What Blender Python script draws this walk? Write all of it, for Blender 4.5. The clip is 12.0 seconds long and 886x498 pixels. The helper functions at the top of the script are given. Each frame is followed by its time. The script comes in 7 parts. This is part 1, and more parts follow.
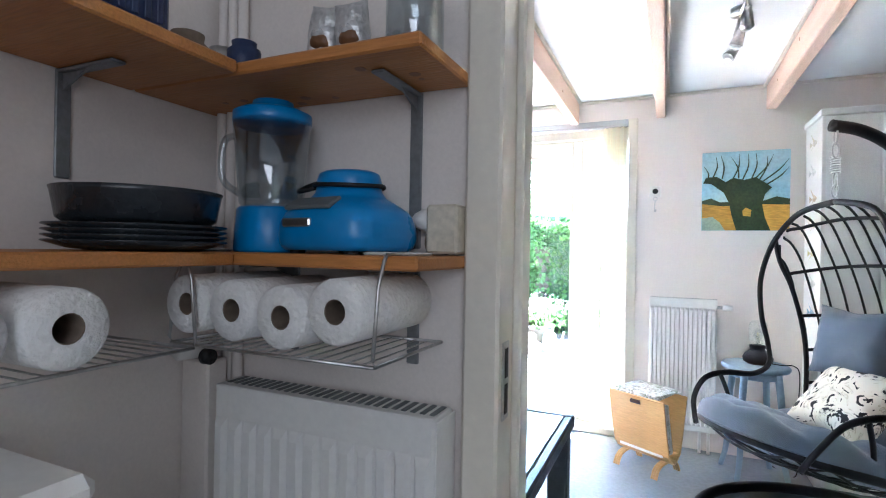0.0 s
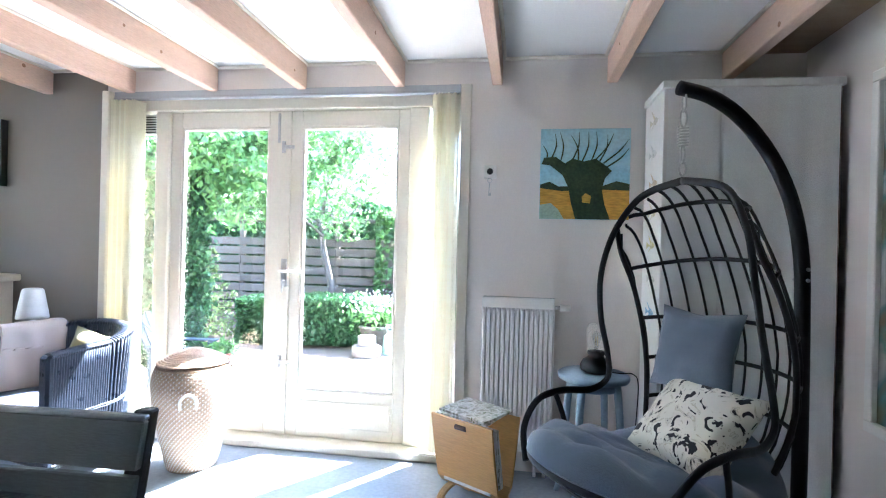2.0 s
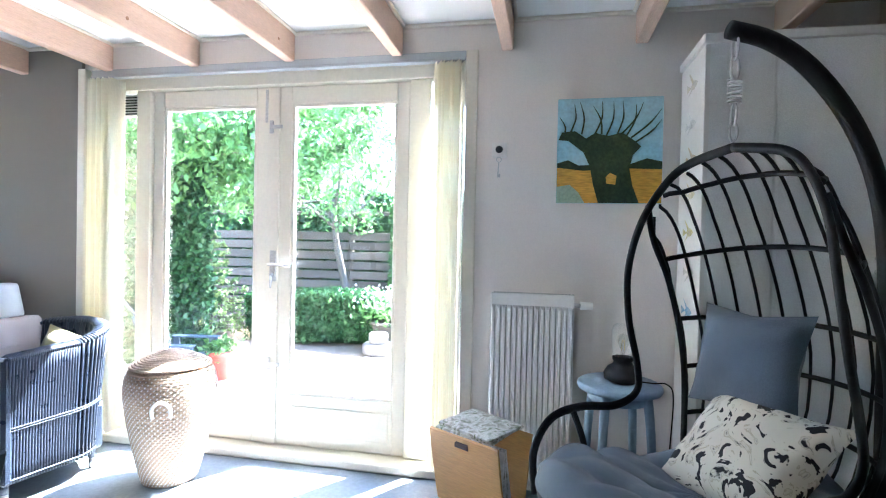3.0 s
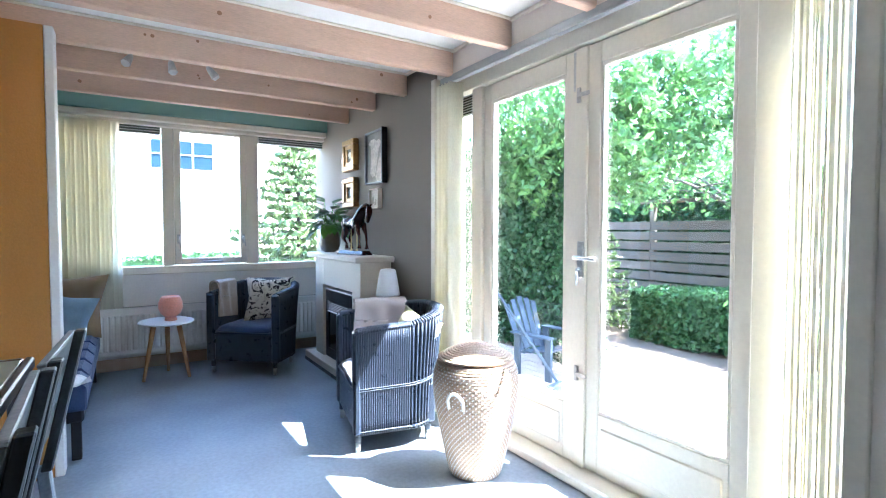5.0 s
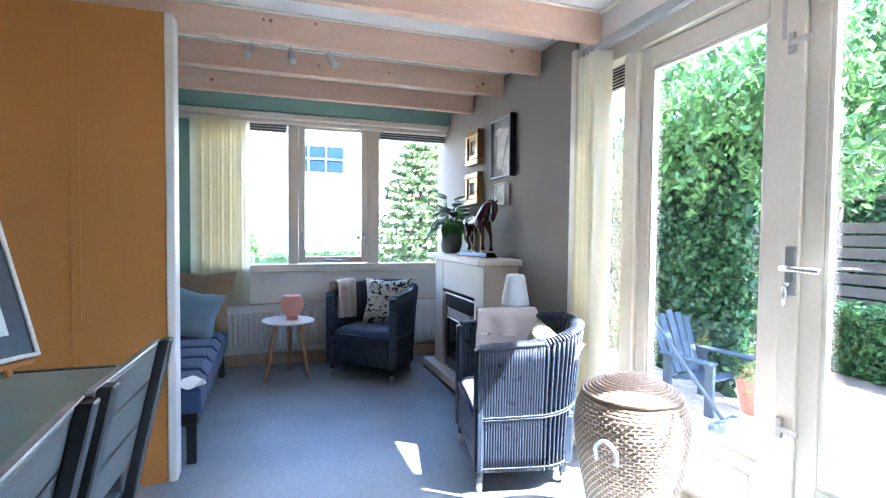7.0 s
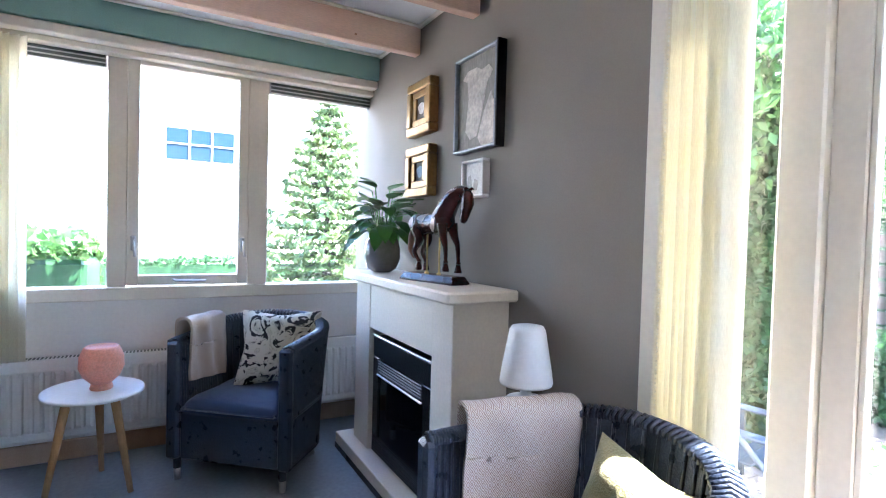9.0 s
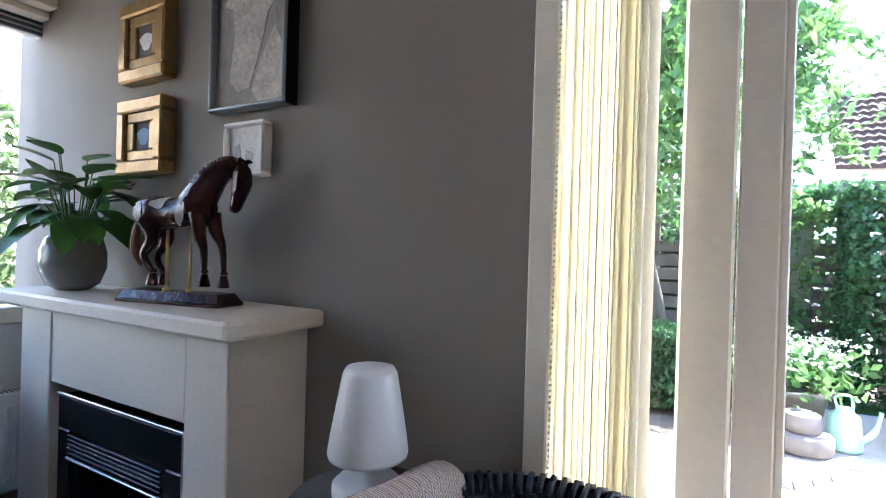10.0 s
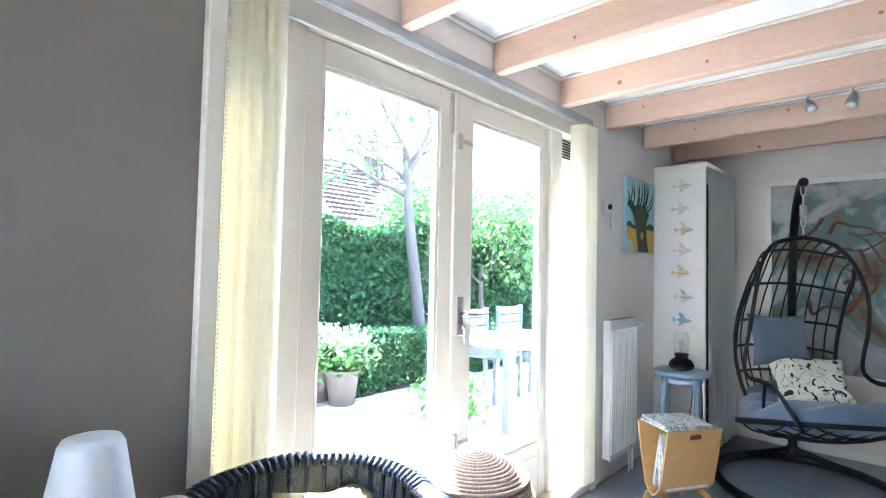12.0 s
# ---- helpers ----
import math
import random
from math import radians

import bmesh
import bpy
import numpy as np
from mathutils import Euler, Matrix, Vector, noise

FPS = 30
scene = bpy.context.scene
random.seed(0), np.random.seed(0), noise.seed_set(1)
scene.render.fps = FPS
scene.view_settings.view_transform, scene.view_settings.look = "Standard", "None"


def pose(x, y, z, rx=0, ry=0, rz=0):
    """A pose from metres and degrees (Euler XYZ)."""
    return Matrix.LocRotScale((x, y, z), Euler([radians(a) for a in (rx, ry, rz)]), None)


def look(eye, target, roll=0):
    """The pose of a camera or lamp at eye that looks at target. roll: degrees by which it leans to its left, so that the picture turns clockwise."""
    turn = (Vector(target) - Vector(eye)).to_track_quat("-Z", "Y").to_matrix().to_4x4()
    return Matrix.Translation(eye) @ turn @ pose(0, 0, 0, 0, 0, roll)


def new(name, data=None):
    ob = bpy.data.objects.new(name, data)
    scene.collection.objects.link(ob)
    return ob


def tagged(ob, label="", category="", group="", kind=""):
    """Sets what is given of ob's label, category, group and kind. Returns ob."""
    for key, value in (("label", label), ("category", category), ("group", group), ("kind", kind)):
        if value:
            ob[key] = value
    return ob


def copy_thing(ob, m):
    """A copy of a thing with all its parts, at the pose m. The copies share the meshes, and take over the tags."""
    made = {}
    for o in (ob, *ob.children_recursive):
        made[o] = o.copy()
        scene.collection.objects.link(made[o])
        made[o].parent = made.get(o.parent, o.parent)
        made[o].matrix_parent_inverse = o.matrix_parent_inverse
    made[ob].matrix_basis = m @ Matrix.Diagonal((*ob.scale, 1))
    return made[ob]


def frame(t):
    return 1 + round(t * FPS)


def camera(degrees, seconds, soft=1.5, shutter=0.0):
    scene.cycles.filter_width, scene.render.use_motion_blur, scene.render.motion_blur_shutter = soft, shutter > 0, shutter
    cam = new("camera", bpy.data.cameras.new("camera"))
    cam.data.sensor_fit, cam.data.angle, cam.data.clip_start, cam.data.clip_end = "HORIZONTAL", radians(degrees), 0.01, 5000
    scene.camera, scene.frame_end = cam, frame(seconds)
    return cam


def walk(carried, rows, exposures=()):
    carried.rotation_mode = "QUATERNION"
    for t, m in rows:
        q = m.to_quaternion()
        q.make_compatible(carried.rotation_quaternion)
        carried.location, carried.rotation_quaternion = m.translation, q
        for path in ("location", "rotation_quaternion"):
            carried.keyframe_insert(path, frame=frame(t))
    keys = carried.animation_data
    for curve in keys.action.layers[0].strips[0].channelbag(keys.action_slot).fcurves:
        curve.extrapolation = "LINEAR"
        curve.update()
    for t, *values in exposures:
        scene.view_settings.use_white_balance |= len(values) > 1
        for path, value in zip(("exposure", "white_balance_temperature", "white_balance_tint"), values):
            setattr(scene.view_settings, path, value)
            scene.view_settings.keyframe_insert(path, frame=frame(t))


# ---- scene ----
cam = camera(82.22, 12.0, soft=1.1)
PATH = [
    (0.0, (1.286, -3.657, 1.245), (0.475, -1.829, 1.246), 1.03),
    (0.5, (1.316, -3.411, 1.237), (0.706, -1.506, 1.232), 1.16),
    (1.0, (1.366, -3.133, 1.223), (0.873, -1.194, 1.209), 1.18),
    (1.5, (1.366, -2.954, 1.229), (1.000, -0.988, 1.216), 1.39),
    (2.0, (1.377, -2.876, 1.221), (1.077, -0.898, 1.216), 1.46),
    (2.5, (1.388, -2.766, 1.207), (1.120, -0.784, 1.199), 1.38),
    (2.7, (1.417, -2.675, 1.203), (1.118, -0.698, 1.185), 1.31),
    (4.3, (1.445, -1.943, 1.191), (0.220, -0.363, 1.123), 0.47),
    (4.5, (1.504, -1.877, 1.190), (0.106, -0.449, 1.119), 0.24),
    (5.0, (1.630, -1.770, 1.183), (-0.064, -0.709, 1.108), 0.07),
    (5.5, (1.667, -1.756, 1.174), (-0.121, -0.862, 1.110), 0.15),
    (6.0, (1.645, -1.724, 1.172), (-0.187, -0.925, 1.110), 0.22),
    (6.5, (1.493, -1.682, 1.164), (-0.375, -0.971, 1.100), 0.36),
    (7.0, (1.205, -1.618, 1.168), (-0.689, -0.981, 1.097), 0.57),
    (7.2, (1.082, -1.573, 1.170), (-0.822, -0.965, 1.095), 0.66),
    (8.8, (-0.104, -1.266, 1.170), (-1.924, -0.439, 1.114), 1.42),
    (9.0, (-0.251, -1.255, 1.185), (-1.994, -0.276, 1.132), 1.57),
    (9.5, (-0.576, -1.230, 1.177), (-2.010, 0.164, 1.151), 1.72),
    (10.0, (-0.841, -1.091, 1.161), (-1.824, 0.651, 1.155), 1.71),
    (10.5, (-1.101, -1.117, 1.194), (-1.355, 0.867, 1.236), 1.58),
    (11.0, (-1.331, -1.195, 1.230), (-0.867, 0.750, 1.292), 1.60),
    (11.5, (-1.507, -1.348, 1.240), (-0.498, 0.380, 1.323), 1.42),
    (12.0, (-1.735, -1.410, 1.250), (-0.263, -0.058, 1.328), 1.24),
]
EXPOSURES = [(0.0, 6.15, 5530, 11), (0.6, 6.1, 5530, 12), (1.3, 5.55, 5480, 11), (2.0, 5.08, 5430, 10), (2.7, 5.08, 5420, 9), (4.5, 4.58, 5390, 7), (7.2, 4.6, 5430, 10), (9.0, 4.75, 5560, 14), (9.7, 4.36, 5600, 14), (10.1, 3.83, 5720, 13), (10.5, 3.80, 5590, 11), (10.9, 4.35, 5480, 9), (11.3, 4.65, 5440, 7), (12.0, 4.88, 5440, 8)]
walk(cam, [(t, look(eye, target, roll)) for t, eye, target, roll in PATH], EXPOSURES)

# ---- world and sun ----
SUN_WAY = Vector((-0.79, -1.08, -1.94)).normalized()   # the way the light travels
world = bpy.data.worlds.new("sky")
scene.world = world
world.use_nodes = True
wn = world.node_tree.nodes
sky = wn.new("ShaderNodeTexSky")
sky.sky_type = "NISHITA"
sky.sun_disc = False
sky.sun_elevation = math.asin(-SUN_WAY.z)
sky.sun_rotation = math.atan2(-SUN_WAY.x, -SUN_WAY.y)
wn["Background"].inputs["Strength"].default_value = 0.15
world.node_tree.links.new(sky.outputs[0], wn["Background"].inputs["Color"])
sun = new("sun", bpy.data.lights.new("sun", "SUN"))
sun.data.energy, sun.data.angle, sun.data.color = 4.2, radians(0.53), (1.0, 0.95, 0.87)
sun.matrix_world = look((4, 6, 9), Vector((4, 6, 9)) + SUN_WAY)


# ---- materials ----
def material(name, col, col2=None, rough=0.6, metal=0.0, scale=3.0, fine=90.0, bump=0.08, stretch=(1, 1, 1), amount=0.5,
             speck=0.12, spec=0.5, random_amount=0.0, sheen=0.0, island=False, depth=0.004, rough_var=0.1, translucent=0.0):
    """Two-scale procedural surface: broad patches between col and col2, fine grain and relief."""
    m = bpy.data.materials.new(name)
    m.use_nodes = True
    nt = m.node_tree
    n, link = nt.nodes, nt.links.new
    b = n["Principled BSDF"]
    col2 = col2 or tuple(c * 0.86 for c in col)
    tc = n.new("ShaderNodeTexCoord")
    mp = n.new("ShaderNodeMapping")
    mp.inputs["Scale"].default_value = stretch
    link(tc.outputs["Object"], mp.inputs[0])
    broad = n.new("ShaderNodeTexNoise")
    broad.inputs["Scale"].default_value = scale
    broad.inputs["Detail"].default_value = 5
    link(mp.outputs[0], broad.inputs["Vector"])
    grain = n.new("ShaderNodeTexNoise")
    grain.inputs["Scale"].default_value = fine
    grain.inputs["Detail"].default_value = 4
    link(mp.outputs[0], grain.inputs["Vector"])
    ramp = n.new("ShaderNodeMapRange")
    ramp.inputs["From Min"].default_value, ramp.inputs["From Max"].default_value = 0.35, 0.65
    ramp.inputs["To Max"].default_value = amount
    link(broad.outputs["Fac"], ramp.inputs["Value"])
    mix = n.new("ShaderNodeMix")
    mix.data_type = "RGBA"
    mix.inputs[6].default_value, mix.inputs[7].default_value = (*col, 1), (*col2, 1)
    link(ramp.outputs[0], mix.inputs[0])
    val = n.new("ShaderNodeMapRange")
    val.inputs["To Min"].default_value, val.inputs["To Max"].default_value = 1 - speck, 1 + speck
    val.inputs["From Min"].default_value, val.inputs["From Max"].default_value = 0.3, 0.7
    link(grain.outputs["Fac"], val.inputs["Value"])
    hsv = n.new("ShaderNodeHueSaturation")
    link(mix.outputs[2], hsv.inputs["Color"])
    if random_amount:
        src = n.new("ShaderNodeNewGeometry" if island else "ShaderNodeObjectInfo")
        r = n.new("ShaderNodeMapRange")
        r.inputs["To Min"].default_value, r.inputs["To Max"].default_value = 1 - random_amount, 1 + random_amount
        link(src.outputs["Random Per Island" if island else "Random"], r.inputs["Value"])
        mul = n.new("ShaderNodeMath")
        mul.operation = "MULTIPLY"
        link(val.outputs[0], mul.inputs[0])
        link(r.outputs[0], mul.inputs[1])
        link(mul.outputs[0], hsv.inputs["Value"])
    else:
        link(val.outputs[0], hsv.inputs["Value"])
    link(hsv.outputs[0], b.inputs["Base Color"])
    rr = n.new("ShaderNodeMapRange")
    rr.inputs["To Min"].default_value, rr.inputs["To Max"].default_value = max(rough - rough_var, 0.02), min(rough + rough_var, 1)
    link(broad.outputs["Fac"], rr.inputs["Value"])
    link(rr.outputs[0], b.inputs["Roughness"])
    b.inputs["Metallic"].default_value = metal
    b.inputs["Specular IOR Level"].default_value = spec
    if sheen:
        b.inputs["Sheen Weight"].default_value = sheen
    if bump:
        bp = n.new("ShaderNodeBump")
        bp.inputs["Strength"].default_value = min(bump * 4, 1.0)
        bp.inputs["Distance"].default_value = depth
        link(grain.outputs["Fac"], bp.inputs["Height"])
        link(bp.outputs[0], b.inputs["Normal"])
    if translucent:
        tr = n.new("ShaderNodeBsdfTranslucent")
        link(hsv.outputs[0], tr.inputs["Color"])
        ms = n.new("ShaderNodeMixShader")
        ms.inputs[0].default_value = translucent
        out = n["Material Output"]
        link(b.outputs[0], ms.inputs[1])
        link(tr.outputs[0], ms.inputs[2])
        link(ms.outputs[0], out.inputs[0])
    return m


def glass_material(name, tint=(1, 1, 1), rough=0.0, gloss=0.08):
    m = bpy.data.materials.new(name)
    m.use_nodes = True
    nt = m.node_tree
    n, link = nt.nodes, nt.links.new
    out = n["Material Output"]
    n.remove(n["Principled BSDF"])
    tr = n.new("ShaderNodeBsdfTransparent")
    tr.inputs[0].default_value = (*tint, 1)
    gl = n.new("ShaderNodeBsdfGlossy")
    gl.inputs["Roughness"].default_value = rough
    lw = n.new("ShaderNodeLayerWeight")
    pw = n.new("ShaderNodeMath")
    pw.operation = "POWER"
    pw.inputs[1].default_value = 4.0
    fr = n.new("ShaderNodeMath")
    fr.operation = "MULTIPLY_ADD"
    fr.inputs[1].default_value, fr.inputs[2].default_value = 0.5, gloss * 0.4
    link(lw.outputs["Facing"], pw.inputs[0])
    link(pw.outputs[0], fr.inputs[0])
    mx = n.new("ShaderNodeMixShader")
    link(fr.outputs[0], mx.inputs[0])
    link(tr.outputs[0], mx.inputs[1])
    link(gl.outputs[0], mx.inputs[2])
    link(mx.outputs[0], out.inputs[0])
    return m


M_WALL = material("warm_white_wall_paint", (0.80, 0.74, 0.69), (0.76, 0.70, 0.65), rough=0.9, scale=1.2, fine=160, bump=0.04, speck=0.03)
M_GREY = material("taupe_grey_wall_paint", (0.250, 0.225, 0.190), (0.232, 0.208, 0.176), rough=0.85, scale=1.5, fine=180, bump=0.03, speck=0.03)
M_TEAL = material("teal_wall_paint", (0.25, 0.42, 0.37), (0.22, 0.38, 0.34), rough=0.85, fine=150, speck=0.05)
M_BROWN = material("ochre_brown_wall_paint", (0.52, 0.235, 0.055), (0.47, 0.205, 0.048), rough=0.55, scale=1.1, fine=120, speck=0.05)
M_CEIL = material("white_ceiling_panel", (0.86, 0.86, 0.85), (0.82, 0.82, 0.81), rough=0.85, scale=2, fine=140, speck=0.03)
M_TAN = material("bare_board", (0.42, 0.30, 0.2), (0.36, 0.25, 0.16), rough=0.7, stretch=(1, 6, 1), speck=0.1)
M_BEAM = material("whitewashed_pine", (0.70, 0.50, 0.39), (0.62, 0.42, 0.31), rough=0.6, scale=2.2, fine=40, stretch=(9, 0.9, 9), speck=0.1, bump=0.08, random_amount=0.05)
M_KNOT = material("pine_knot", (0.36, 0.19, 0.11), (0.28, 0.14, 0.08), rough=0.6, scale=30)
M_FRAME = material("cream_gloss_paint", (0.78, 0.73, 0.63), (0.74, 0.69, 0.59), rough=0.38, scale=2, fine=60, bump=0.03, speck=0.03)
M_WHITE = material("white_lacquer", (0.80, 0.78, 0.74), (0.76, 0.74, 0.70), rough=0.4, scale=2, fine=60, bump=0.03, speck=0.03)
M_CREAM = material("cream_fireplace_paint", (0.80, 0.735, 0.63), (0.76, 0.69, 0.59), rough=0.5, scale=2.5, fine=80, bump=0.04, speck=0.04)
M_RAD = material("radiator_enamel", (0.80, 0.79, 0.76), (0.77, 0.76, 0.72), rough=0.35, scale=4, bump=0.02, speck=0.03)
M_FLOOR = material("blue_grey_linoleum", (0.245, 0.272, 0.298), (0.205, 0.232, 0.258), rough=0.42, scale=2.6, fine=46, bump=0.02, speck=0.11, amount=0.9)
M_METAL = material("brushed_steel", (0.55, 0.55, 0.54), rough=0.32, metal=1.0, scale=12, bump=0.03)
M_ALU = material("white_rail", (0.78, 0.78, 0.77), rough=0.35, scale=6, bump=0.02, speck=0.03)
M_RAIL = material("grey_aluminium_rail", (0.42, 0.44, 0.47), (0.38, 0.40, 0.43), rough=0.35, metal=0.4, scale=6, bump=0.02, speck=0.03)
M_BLACK = material("black_powder_coat", (0.009, 0.0095, 0.011), (0.014, 0.0145, 0.016), rough=0.48, scale=10, fine=200, bump=0.08, spec=0.35)
M_GLASS = glass_material("window_glass")
M_LAMELLA = material("cream_blind_fabric", (0.96, 0.94, 0.86), (0.945, 0.915, 0.81), rough=0.9, scale=5, fine=220, stretch=(1, 1, 0.3), bump=0.12, speck=0.06, random_amount=0.10, translucent=0.75)
M_NET = material("sheer_curtain", (0.82, 0.76, 0.64), (0.78, 0.72, 0.60), rough=0.95, stretch=(1, 1, 0.2), fine=200, translucent=0.5, speck=0.06)
M_WICKER = material("woven_seagrass", (0.52, 0.38, 0.27), (0.40, 0.28, 0.19), rough=0.8, scale=14, fine=140, bump=0.25, speck=0.28)
M_RATTAN = material("dark_navy_rattan", (0.021, 0.029, 0.047), (0.030, 0.038, 0.056), rough=0.30, scale=22, fine=160, bump=0.2, speck=0.3)
M_NAVY = material("navy_cushion", (0.016, 0.028, 0.070), (0.022, 0.036, 0.084), rough=0.85, scale=6, fine=260, bump=0.15, speck=0.25, sheen=0.3)
M_SOFA = material("dark_blue_sofa_fabric", (0.020, 0.038, 0.095), (0.030, 0.050, 0.115), rough=0.75, scale=5, fine=260, bump=0.15, speck=0.2, sheen=0.12)
M_GREYCUSH = material("grey_cushion", (0.108, 0.140, 0.185), (0.090, 0.117, 0.158), rough=0.9, scale=5, fine=300, bump=0.18, speck=0.14, sheen=0.3)
M_BEECH = material("bent_beech_plywood", (0.62, 0.36, 0.13), (0.55, 0.30, 0.10), rough=0.45, scale=2, fine=26, stretch=(1, 1, 9), speck=0.1)
M_BLUEPAINT = material("pale_blue_paint", (0.27, 0.36, 0.46), (0.23, 0.32, 0.42), rough=0.5, scale=8, fine=60, speck=0.08)
M_TABLEMETAL = material("anthracite_aluminium", (0.05, 0.055, 0.06), (0.06, 0.065, 0.07), rough=0.4, metal=0.3, scale=6, speck=0.08)
M_SLAT = material("grey_composite_slat", (0.135, 0.15, 0.152), (0.115, 0.13, 0.132), rough=0.5, scale=3, fine=60, stretch=(1, 5, 5), speck=0.1)
M_SILVER = material("silver_aluminium", (0.30, 0.33, 0.36), rough=0.45, metal=0.6, scale=10, bump=0.02)
M_TABLEGLASS = material("smoked_green_table_glass", (0.24, 0.33, 0.31), (0.22, 0.31, 0.29), rough=0.07, scale=1.5, fine=8, bump=0.0, speck=0.03, rough_var=0.03)
M_PINE = material("orange_pine_shelf", (0.50, 0.21, 0.055), (0.42, 0.16, 0.04), rough=0.45, scale=2.5, fine=30, stretch=(0.8, 9, 9), speck=0.14)
M_PAVE = material("sandy_paving", (0.42, 0.38, 0.34), (0.32, 0.29, 0.27), rough=0.9, scale=3, fine=60, bump=0.2, speck=0.15, random_amount=0.14)
M_SOIL = material("garden_soil", (0.13, 0.10, 0.075), (0.09, 0.07, 0.05), rough=0.95, scale=4, fine=40, bump=0.4, speck=0.3)
M_LEAF = material("hedge_leaf", (0.032, 0.095, 0.030), (0.052, 0.125, 0.036), rough=0.5, scale=1.5, fine=20, bump=0, random_amount=0.4, island=True, translucent=0.35)
M_LEAF_LIGHT = material("light_tree_leaf", (0.075, 0.17, 0.048), (0.12, 0.21, 0.055), rough=0.5, scale=1.5, fine=20, bump=0, random_amount=0.35, island=True, translucent=0.45)
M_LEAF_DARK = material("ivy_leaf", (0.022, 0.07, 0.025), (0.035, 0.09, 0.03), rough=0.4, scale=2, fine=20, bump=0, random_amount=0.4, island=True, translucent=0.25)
M_NEEDLE = material("spruce_needles", (0.11, 0.165, 0.06), (0.17, 0.21, 0.075), rough=0.6, scale=2, fine=20, bump=0, random_amount=0.3, island=True, translucent=0.3)
M_BARK = material("bark", (0.105, 0.09, 0.078), (0.07, 0.058, 0.048), rough=0.9, scale=9, fine=60, stretch=(1, 1, 0.25), bump=0.35, speck=0.25)
M_FENCE = material("weathered_fence_board", (0.095, 0.078, 0.060), (0.068, 0.054, 0.042), rough=0.85, scale=2, fine=40, stretch=(0.6, 5, 5), bump=0.2, speck=0.2, random_amount=0.2)
M_BRICKWHITE = material("whitewashed_house_wall", (0.70, 0.66, 0.60), (0.63, 0.59, 0.53), rough=0.9, scale=1, fine=30, speck=0.06)
M_ROOF = material("clay_roof_tile", (0.058, 0.033, 0.027), (0.042, 0.024, 0.019), rough=0.8, scale=1.5, fine=30, bump=0.1, speck=0.2, random_amount=0.2)
M_BLUEGLASS = material("roof_window_glass", (0.012, 0.028, 0.042), rough=0.5, speck=0.03, bump=0, spec=0.05)


